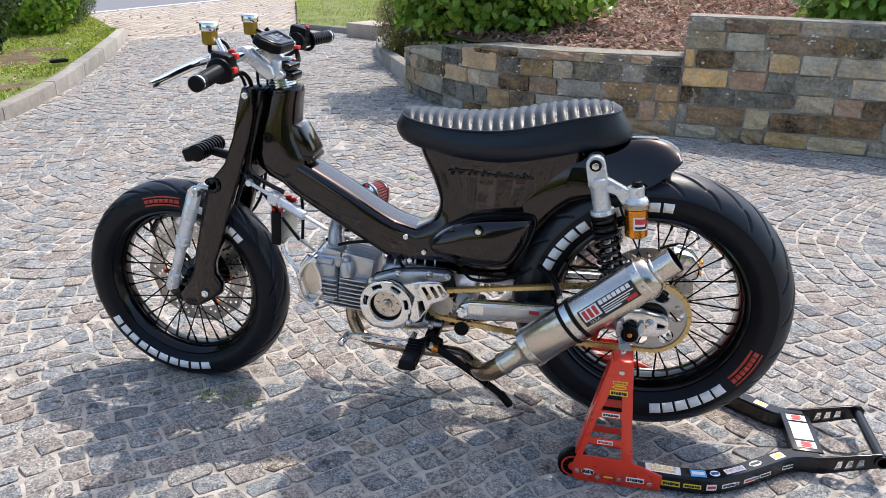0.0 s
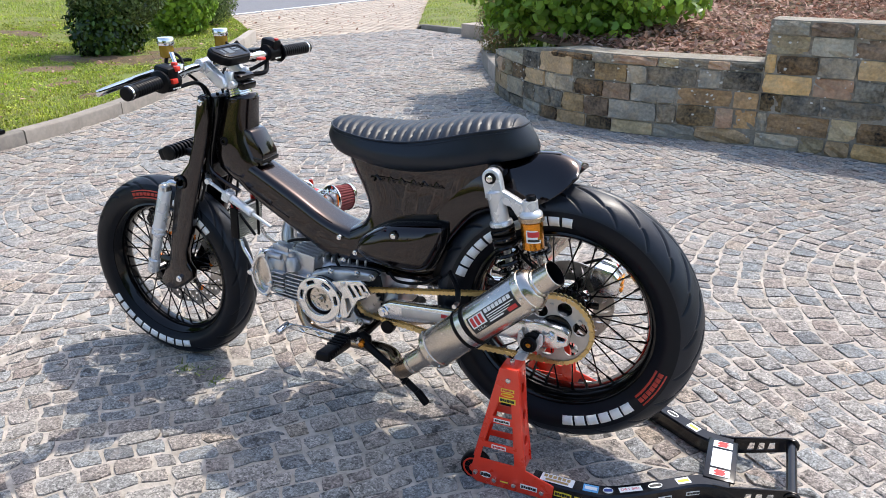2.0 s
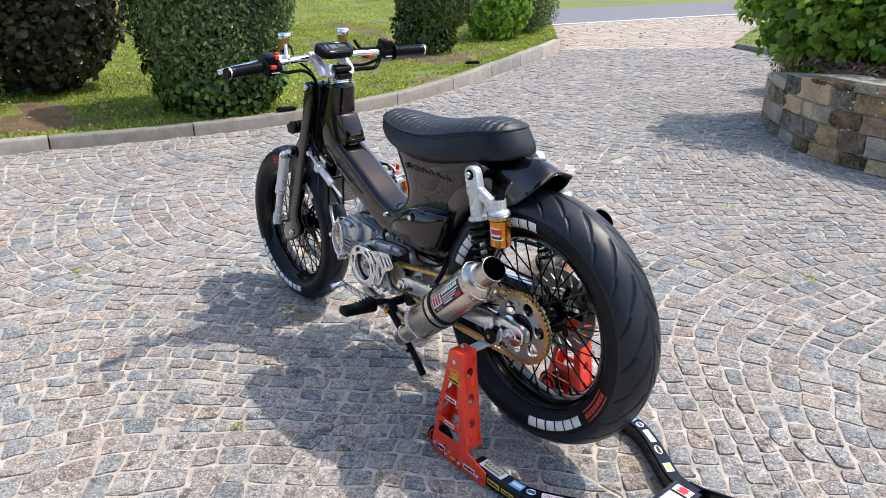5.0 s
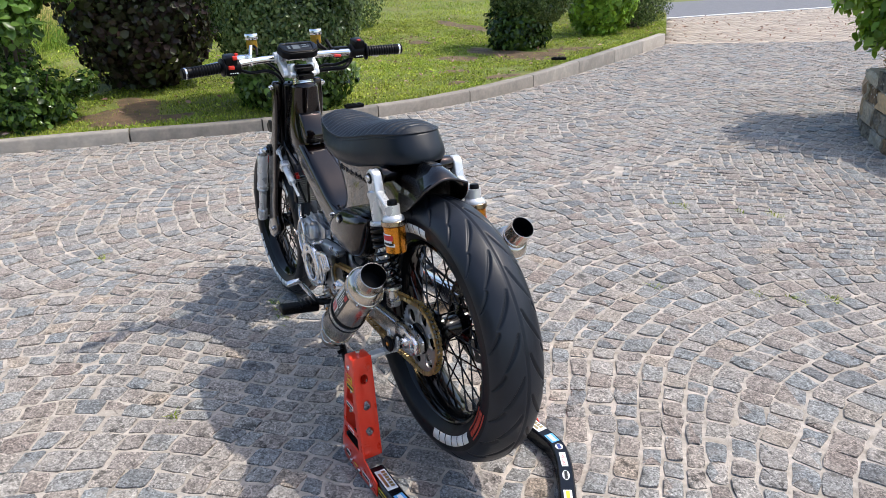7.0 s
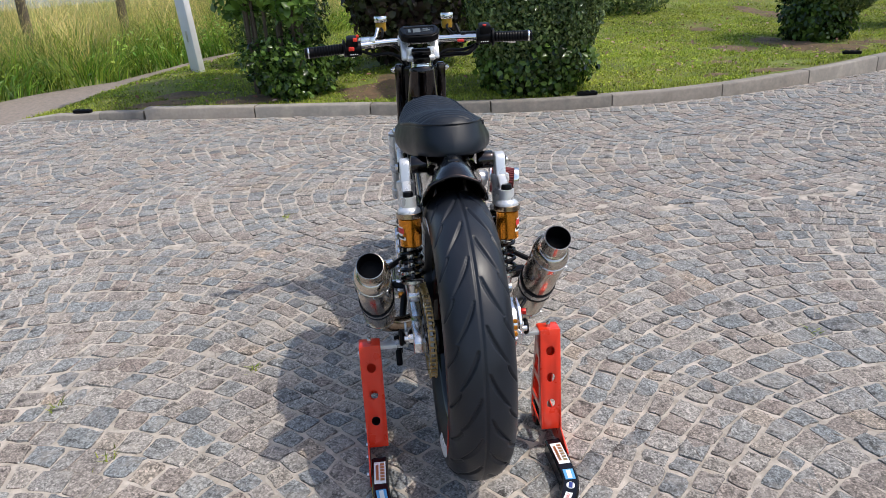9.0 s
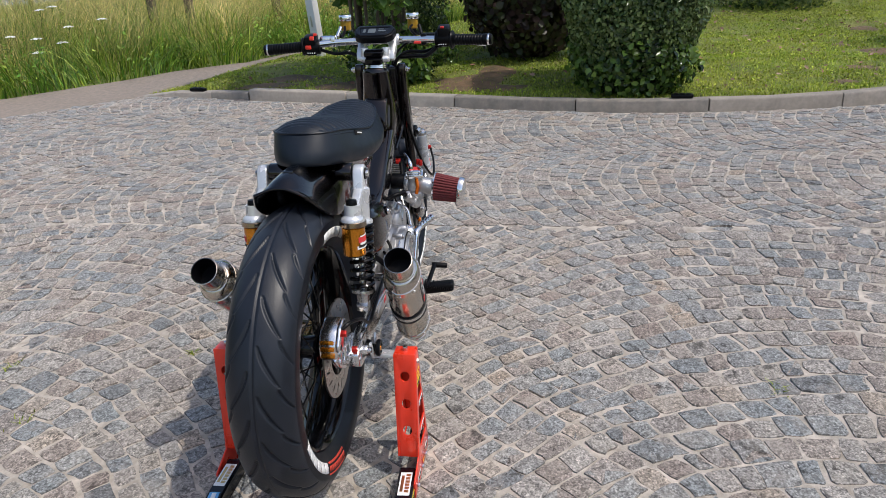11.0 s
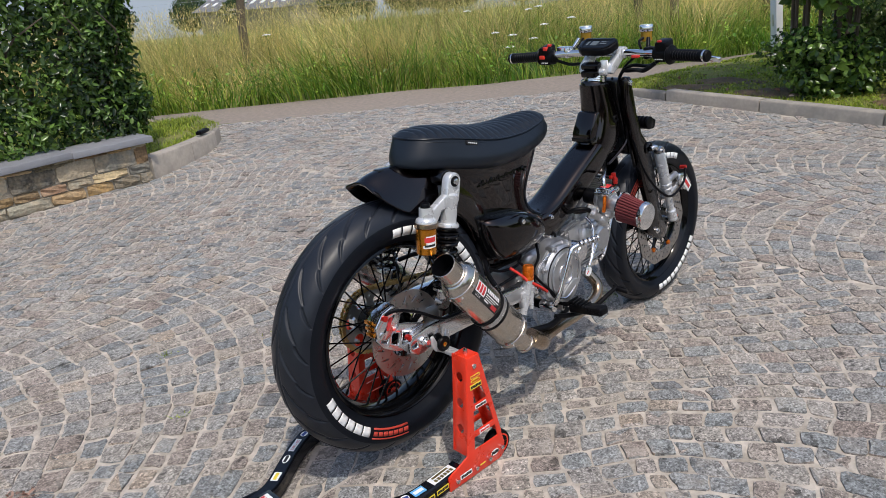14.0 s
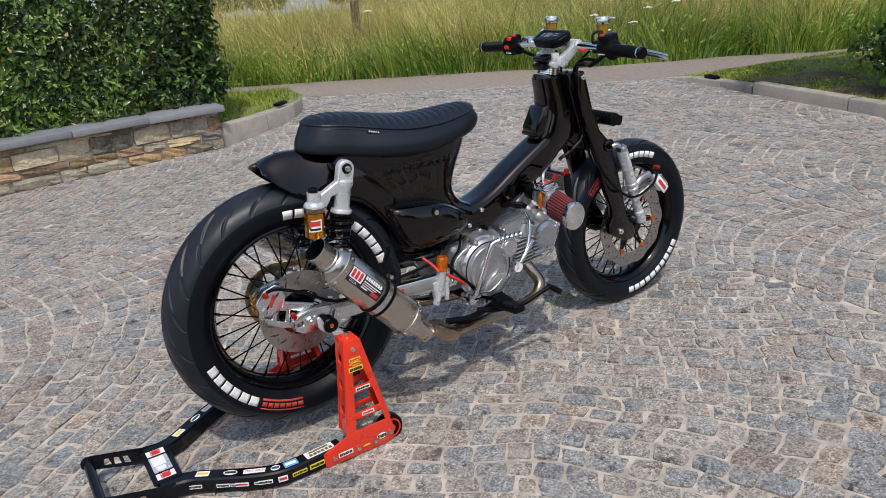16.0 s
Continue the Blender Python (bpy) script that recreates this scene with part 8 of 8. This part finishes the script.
# meadow
MEADOW = [(x, y) for x, y in LANE_F] + [(-18, 6), (-26, 2), (-14, -16), (-2, -18), (4, -12)]
g = np.random.default_rng(51)
lf = np.array(smooth_path(LANE_F, 10))
q = scatter(MEADOW, 150000, 52)
dist = np.full(len(q), 9.0)
for p in lf[::2]:
    dist = np.minimum(dist, np.hypot(q[:, 0] - p[0], q[:, 1] - p[1]))
keep = g.uniform(0, 1, len(q)) < np.interp(dist, [0, 2.5, 5, 9], [1, .8, .45, .22])
q, dist = q[keep], dist[keep]
lumpy = patches(q, .8, 3.0)
k1 = g.uniform(0, 1, len(q)) < np.interp(dist, [0, .4, 1.1, 4], [1.0, .92, .34, .14]) + .35 * lumpy + np.interp(q[:, 0], [-7.0, -5.6], [.30, .0])
h = np.interp(dist, [0, .25, .8, 2, 9], [.22, .46, .60, .62, .60]) * (1 + .55 * lumpy)
low = q[k1]
ob = blades("meadow_grass", np.column_stack([low, np.full(len(low), -.03)]), h[k1], .014, np.full(len(low), 1.15), MEADOWG, 53, 4, 1.5)
tagged(ob, "lush green grass along the lane", "grass", kind="stuff")
hi_ = q[~k1]
ob = blades("straw_grass", np.column_stack([hi_, np.full(len(hi_), -.03)]), np.interp(dist[~k1], [0, .8, 2.5, 9], [.50, .86, 1.08, 1.12]) * (1 + .18 * lumpy[~k1]), .0068, np.full(len(hi_), 1.0), STRAW, 54, 5, .9)
tagged(ob, "tall dry straw-coloured meadow grass", "grass", kind="stuff")
q = q[(dist < .7) & (g.uniform(0, 1, len(q)) < .10)]
pos = np.column_stack([q, g.uniform(.02, .35, len(q))])
tagged(leaves("meadow_weeds", pos, np.tile((0.4, 0.4, .8), (len(q), 1)), .055, MEADOWG, None, 55, .5), "broad leaved weeds at the meadow edge", "weeds", kind="stuff")
# darker leafy herbs in clumps between the grass
gw = np.random.default_rng(57)
herb = q[(patches(q, 1.6, 12.0) > .02)]
herb = np.repeat(herb, 9, axis=0) + gw.normal(0, .09, (len(herb) * 9, 2))
pos = np.column_stack([herb, gw.uniform(.03, 1, len(herb)) ** 1.3 * .50])
tagged(leaves("leafy_herbs", pos, np.tile((0.3, 0.4, .8), (len(herb), 1)), .060, LEAF_BRIGHT, None, 58, .34), "dark green leafy herbs along the lane", "weeds", kind="stuff")
# fine seed heads on the straw
sel = hi_[g.uniform(0, 1, len(hi_)) < .5]
pos = np.column_stack([sel + g.normal(0, .05, sel.shape), g.uniform(.72, 1.05, len(sel))])
tagged(blades("seed_heads", pos, np.full(len(sel), .07), .007, np.full(len(sel), .9), STRAW, 56, 2), "feathery seed heads of the dry grass", "grass", kind="stuff")

# wild carrot flowers
def umbel(x, y, h, seed):
    ob = thing("wild_carrot", (x, y, 0), "white wild carrot flower in the tall grass", "flower", "wild carrots in the meadow")
    g = random.Random(seed)
    bm = bmesh.new()
    tube(bm, [(x, y, -.03), (x + g.uniform(-.05, .05), y + g.uniform(-.05, .05), h * .6), (x, y, h - .03)], [.004, .003, .002], 6, 4)
    for i in range(10):
        a = 2 * math.pi * i / 10
        tube(bm, [(x, y, h - .03), (x + .03 * math.cos(a), y + .03 * math.sin(a), h)], .0012, 4, 1)
    part("stem", bm, MEADOWG, ob)
    bm = bmesh.new()
    for i in range(38):
        a, r = g.uniform(0, 6.28), .052 * math.sqrt(g.random())
        bmesh.ops.create_icosphere(bm, subdivisions=1, radius=.010, matrix=Matrix.Translation((x + r * math.cos(a), y + r * math.sin(a), h + .006 - r * r * 4)) @ Matrix.Diagonal((1, 1, .5, 1)))
    part("flower_head", bm, WHITE, ob, "flat white flower head")


gf = random.Random(9)
for x, y, h in ((-5.57, -2.81, .36), (-5.71, -2.89, .48), (-5.78, -3.24, .50), (-5.96, -2.78, .41), (-6.40, -2.96, .53), (-6.86, -3.41, .72), (-6.41, -2.55, .60), (-6.32, -4.21, .73), (-6.80, -3.53, .69), (-3.85, -5.31, .72)):
    umbel(x, y, h, gf.random())


# ---- posts and far things ----
bm = box(bmesh.new(), (0, 0, .42), (.20, .07, .98), .008)
moved(bm, pose(-6.95, -.27, .05, 0, -3.0, 40) @ Matrix.Rotation(radians(3), 4, "X"))
ps = solid("marker_post", bm, POSTW, "white plastic marker post leaning on the grass", "post")
bm = box(bmesh.new(), (0, .036, .41), (.042, .004, .12), .001)
moved(bm, pose(-6.95, -.27, .05, 0, -3.0, 40) @ Matrix.Rotation(radians(3), 4, "X") @ Matrix.Rotation(radians(180), 4, "Z"))
part("post_plate", bm, ALU, ps, "small grey plate")
for x, y, lean in ((-4.9, -7.7, -6), (-9.6, -3.6, -5), (-10.0, -3.2, 7), (-10.9, -2.1, 4)):
    bm = tube(bmesh.new(), [(x, y, -.1), (x + .02, y, .7), (x + .012 * lean, y + .02, 1.5)], [.075, .070, .060], 9, 4)
    solid("fence_post", bm, BRANCH, "weathered wooden fence post in the tall grass", "post", "fence posts")
bm = bmesh.new()
for z in (.95, 1.18):
    tube(bm, [(-13, 1.0, z), (-10.9, -2.1, z), (-9.6, -3.6, z), (-7.2, -5.6, z), (-4.9, -7.7, z), (0, -12, z)], .0016, 5, 4)
solid("fence_wire", bm, STEEL, "thin fence wires above the meadow", "wire")


def far_tree(x, y, h, r, seed, base):
    ob = thing("far_tree", (x, y, base), "distant dark green tree beyond the meadow", "tree", "distant trees")
    bm = bmesh.new()
    tube(bm, [(x, y, base - 2), (x, y, base + h * .6)], [.35, .15], 8, 3)
    for k in range(5):
        a = k * 1.26
        tube(bm, [(x, y, base + h * .35), (x + r * .5 * math.cos(a), y + r * .5 * math.sin(a), base + h * .7)], [.15, .04], 6, 3)
    part("trunk", bm, BRANCH, ob)
    pos, nor = blob_points(5200, (x, y), (r, r), base + h * .2, base + h, seed, 0, 2, .4, .3)
    leaves("crown", pos, nor, r * .12, LEAF_FAR, ob, seed, .7)


for k, (x, y, h, r) in enumerate(((-70, -70, 5.4, 3.2), (-76, -62, 5.2, 2.6), (-64, -86, 5.0, 3.6), (-96, -60, 6.6, 3.2), (-102, -50, 6.2, 3.5), (-58, -100, 5.2, 3.4), (-110, -30, 6.4, 4.0), (-30, -96, 4.8, 3.4), (-38, -100, 5.0, 2.9))):
    far_tree(x, y, h, r, 60 + k, -0.05 - max(0, (-(x + y) * .7071 - 14)) * .045 + .0)
for k, (x, y, h, r) in enumerate(((-60, -74, 5.0, 1.4), (-61, -67, 5.2, 2.6), (-64, -62, 5.0, 3.0), (-66, -45, 4.6, 3.0), (-66, -38, 4.6, 3.4), (-60, -122, 6.6, 3.0))):
    far_tree(x, y, h, r, 80 + k, -0.05 - max(0, (-(x + y) * .7071 - 14)) * .045)
# a long low barn beyond the field
hs = thing("far_barn", (-60, -98, -4.4), "distant long barn with a grey roof and pale skylights", "barn")
part("wall", box(bmesh.new(), (-60, -98, -2.4), (8, 25.4, 3.6), .05), MORTAR, hs, "pale barn wall")
part("roof", plate(bmesh.new(), [(-65.2, -.9), (-54.8, -.9), (-60, 1.65)], -111.2, -84.8, .04), ROADM, hs, "grey corrugated roof")
for k in range(9):
    for r in (.35, .65):
        bm = box(bmesh.new(), (-60 + 5.2 * r, -109.2 + k * 2.8, 1.65 - 2.55 * r + .06), (1.0, .9, .06), .01, (0, 26.1, 0))
        part("skylight", bm, WHITE, hs, "pale roof skylight")
# pale hazy sky behind the falling land, beyond the field's edge
bm = bmesh.new()
loft(bm, [[(700 * math.cos(radians(150 + k * 3)), 700 * math.sin(radians(150 + k * 3)), z) for k in range(51)] for z in (-60, 40)], False, False)
solid("sky_backdrop", bm, HAZE, "pale hazy sky above the distant field", "sky", kind="structure")

# small drain covers lying on the kerbs
for x, y, z, a in ((-4.07, 3.30, .098, 85), (-4.88, 6.05, .158, 68), (-1.58, -2.80, .158, 38), (-4.93, -.86, .058, 75)):
    bm = box(bmesh.new(), (x, y, z + .012), (.16, .055, .028), .008, (0, 0, a))
    for k in range(3):
        box(bm, (x + (k - 1) * .045 * math.cos(radians(a)), y + (k - 1) * .045 * math.sin(radians(a)), z + .028), (.03, .04, .006), .002, (0, 0, a))
    solid("ground_light", bm, BLACK, "small flat black light unit lying on the kerb", "light", "kerb lights")

# bark mulch on the raised bed
q = scatter([(x + .06, y + .28) for x, y in WALL_R[1:]] + [(-1.6, 7.3), (-.6, 9.5), (3, 9.5)], 15000, 71)
zq = np.array([.47 + .05 * (noise.noise((x * 1.3, y * 1.3, .47)) + .5 * noise.noise((x * 4, y * 4, .47))) + max(0.0, min(.9, (y - 5.5) * .13)) - max(0, -1.2 - x) * .28 for x, y in q])
pos = np.column_stack([q, zq + np.random.default_rng(3).uniform(.0, .035, len(q))])
tagged(leaves("bark_mulch", pos, np.tile((0, 0, 1.2), (len(q), 1)), .065, BARK[0], None, 72, .42), "red-brown bark chips covering the bed", "mulch", kind="stuff")
# fallen leaves and dry twigs on the apron and lawn
q = np.vstack([scatter(APRON, 260, 73), scatter([(x - .1, y) for x, y in LAWN_NEAR], 500, 74)])
pos = np.column_stack([q, np.r_[np.full(260, .012), [lawn_z(x, y, .10) + .012 for x, y in q[260:]]]])
tagged(leaves("fallen_leaves", pos, np.tile((0, 0, 3.0), (len(q), 1)), .05, BARK[0], None, 75, .6), "dry brown fallen leaves", "leaves", kind="stuff")
# weeds in the joints of the driveway
gw = random.Random(12)
tufts = []
for x, y, s_ in ((-1.0, 1.62, 1.2), (-.88, 1.60, .8), (-.97, 3.78, 1.0), (-.62, 4.05, 1.2), (-.75, 3.95, .8), (.05, 3.3, 1.0), (.12, 3.42, .9), (-.32, 2.95, .7), (-.05, 3.22, .7), (-1.9, 1.1, .8), (-.3, .55, .6), (-.02, .78, .6), (.34, .6, .7), (-.42, 1.12, .6), (.5, 1.05, .5)):
    pts = np.array([(x + gw.gauss(0, .028 * s_), y + gw.gauss(0, .016 * s_), -.004) for _ in range(int(34 * s_))])
    tufts.append(pts)
pts = np.vstack(tufts)
ob = blades("joint_weeds", pts, np.full(len(pts), .022), .006, np.full(len(pts), 1.0), LAWN, 31, 2)
tagged(ob, "small green weeds growing in the paving joints", "weeds", kind="stuff")
pts = np.array([(1.0 + gw.gauss(0, .03), 1.08 + gw.gauss(0, .02), .006) for _ in range(70)])
tagged(leaves("leaf_litter", pts, np.tile((0, 0, 1.5), (70, 1)), .02, BARK[0], None, 77, .5), "small heap of dry brown litter", "litter", kind="stuff")


# ---- granite setts, laid in arcs ----
def arc_field(g, centres, span, row=.092, radius=1.0, wide=1.30, bend=9.0):
    """Corners of stones in bands of arcs: each band runs along a, its arcs bulge towards -a, and b is across it; past bend the flanks run straight."""
    half, out = wide / 2, []
    bs = np.linspace(-half, half, 401)
    us = np.arcsin(np.clip(bs / radius, -bend / radius if bend < radius else -.999, bend / radius if bend < radius else .999))
    av = np.r_[0, np.cumsum(np.tan((us[1:] + us[:-1]) / 2) * np.diff(bs))]
    av -= av[200]
    arc = np.r_[0, np.cumsum(np.hypot(np.diff(av), np.diff(bs)))]
    n = round(arc[-1] / .081)
    for bc in centres:
        off = g.uniform(0, row)
        lines = [off + row * i + g.gauss(0, .002) for i in range(int(span[0] / row), int(span[1] / row))]
        for i in range(len(lines) - 1):
            k = n + g.choice((-1, 0, 0, 1))
            cuts = [0.0] + [arc[-1] * (j + g.uniform(-.19, .19) + .5 * (i % 2)) / k for j in range(0 if i % 2 else 1, k - i % 2)] + [arc[-1]]
            for c0, c1 in zip(cuts, cuts[1:]):
                if c1 - c0 < .034:
                    continue
                q = []
                for c, r in ((c0, 0), (c0, 1), (c1, 1), (c1, 0)):
                    b, u = np.interp(c, arc, bs), np.interp(c, arc, us)
                    if 1e-6 < c < arc[-1] - 1e-6:
                        b += (.5 - r) * row * math.cos(u) * math.sin(u)
                    b = max(-half, min(half, b))
                    q.append((lines[i + r] + np.interp(b, bs, av), bc + b))
                out.append(q)
    return np.array(out)


g = random.Random(21)
ZONE = -1.62
qa = arc_field(g, [.33 + 2.8 * k for k in range(-2, 3)], (-3.4, 6.4), radius=1.18, wide=2.8, bend=.86)
qb = arc_field(g, [-2.28 - 1.3 * k for k in range(-1, 7)], (-5.2, 12.4))[:, :, ::-1][:, ::-1]
ca, cb = qa.mean(1), qb.mean(1)
bound = lambda y: ZONE + .03 * np.sin(y * 9) + .02 * np.sin(y * 23)
Q = np.concatenate([qa[ca[:, 0] > bound(ca[:, 1])], qb[cb[:, 0] < bound(cb[:, 1]) - .012]])
# no band runs true: the lines wander
def wander(p, f, k):
    return np.stack([np.sin(p[..., 1] * f + k) * np.cos(p[..., 0] * f * .8 + 2 * k), np.sin(p[..., 0] * f * 1.1 + 3 * k) * np.cos(p[..., 1] * f * .7 + k)], -1)


Q = Q + .022 * wander(Q, 5.0, 1.0) + .011 * wander(Q, 13.0, 2.0) + .006 * wander(Q, 31.0, .5)
C = Q.mean(1)
ok = inside(C[:, 0], C[:, 1], COURT) & (C[:, 0] < 5.4)
Q, C = Q[ok], C[ok]
near = (np.abs(C[:, 0] + .2) < .86) & (np.abs(C[:, 1] - 1.40) < .68)
court = bpy.data.objects["pavement"]


def sett_verts(q, seed):
    """Worn stones inside their four-cornered fields: foot, shoulder, inner ring and crown, 37 places a stone."""
    r = np.random.default_rng(seed)
    n = len(q)
    edge = lambda i, j: np.linalg.norm(q[:, i] - q[:, j], axis=1)
    ls, lt = (edge(0, 3) + edge(1, 2)) / 2, (edge(0, 1) + edge(3, 2)) / 2
    base = np.array([(.08, 0), (.5, 0), (.92, 0), (1, .08), (1, .5), (1, .92), (.92, 1), (.5, 1), (.08, 1), (0, .92), (0, .5), (0, .08)])
    gap = .0036 * r.uniform(.3, 1.8, (n, 1))
    o = base[None] + r.normal(0, .034, (n, 12, 2)) * (ls / lt)[:, None, None] ** np.array((-.5, .5))
    # corners are knocked off by different amounts
    knock = r.uniform(.0, .30, (n, 4)) ** 2
    for c, (i, j) in enumerate(((11, 0), (2, 3), (5, 6), (8, 9))):
        for k in (i, j):
            o[:, k] += (.5 - base[k])[None] * knock[:, c:c + 1]
    gs, gt = gap / ls[:, None], gap / lt[:, None]
    out = []
    p = lambda w: (1 - w[..., :1]) * (1 - w[..., 1:]) * q[:, None, 0] + (1 - w[..., :1]) * w[..., 1:] * q[:, None, 1] + w[..., :1] * w[..., 1:] * q[:, None, 2] + w[..., :1] * (1 - w[..., 1:]) * q[:, None, 3]
    w = np.stack([gs + o[..., 0] * (1 - 2 * gs), gt + o[..., 1] * (1 - 2 * gt)], 2)
    foot = p(w)
    mid = foot.mean(1, keepdims=True)
    lift = r.normal(.0, .0014, (n, 1))
    tilt = r.normal(0, .028, (n, 2))
    for f, z, jit in ((1.0, -.03, 0), (.985, .0026, .0010), (.74, .0044, .0010)):
        xy = mid + (foot - mid) * f
        zz = z + r.normal(0, 1, (n, 12)) * jit
        if z > 0:
            zz = zz + lift + ((xy - mid) * tilt[:, None]).sum(2)
        out.append(np.concatenate([xy, zz[..., None]], 2))
    out.append(np.concatenate([mid, (.0048 + lift + r.normal(0, .0006, (n, 1)))[..., None]], 2))
    return np.concatenate(out, 1)


SF = []
for r in range(2):
    for k in range(12):
        a, b, c, d = r * 12 + k, r * 12 + (k + 1) % 12, r * 12 + 12 + (k + 1) % 12, r * 12 + 12 + k
        SF += [(a, b, c), (a, c, d)]
SF = np.array(SF + [(24 + k, 24 + (k + 1) % 12, 36) for k in range(12)])
# the same winding for every stone, faces up
area = lambda q: (q[:, 2, 0] - q[:, 0, 0]) * (q[:, 3, 1] - q[:, 1, 1]) - (q[:, 2, 1] - q[:, 0, 1]) * (q[:, 3, 0] - q[:, 1, 0])
flip = area(Q) > 0
Q[flip] = Q[flip][:, [0, 3, 2, 1]]
vs = sett_verts(Q[~near], 4)
fc = (np.arange(len(vs))[:, None, None] * 37 + SF[None]).reshape(-1, 3)
ob = new("setts", arrays("setts", vs.reshape(-1, 3), fc, SETT, True))
ob.data.set_sharp_from_angle(angle=radians(24))
ob.parent = court
ob["kind"] = "stuff"
tagged(ob, "worn grey and pinkish granite setts laid in arcs")
for v in sett_verts(Q[near], 5):
    c = v[36] * (1, 1, 0)
    me = arrays("sett", v - c, SF, SETT1, True)
    me.set_sharp_from_angle(angle=radians(24))
    o = new("sett", me)
    o.parent = court
    o.location = c
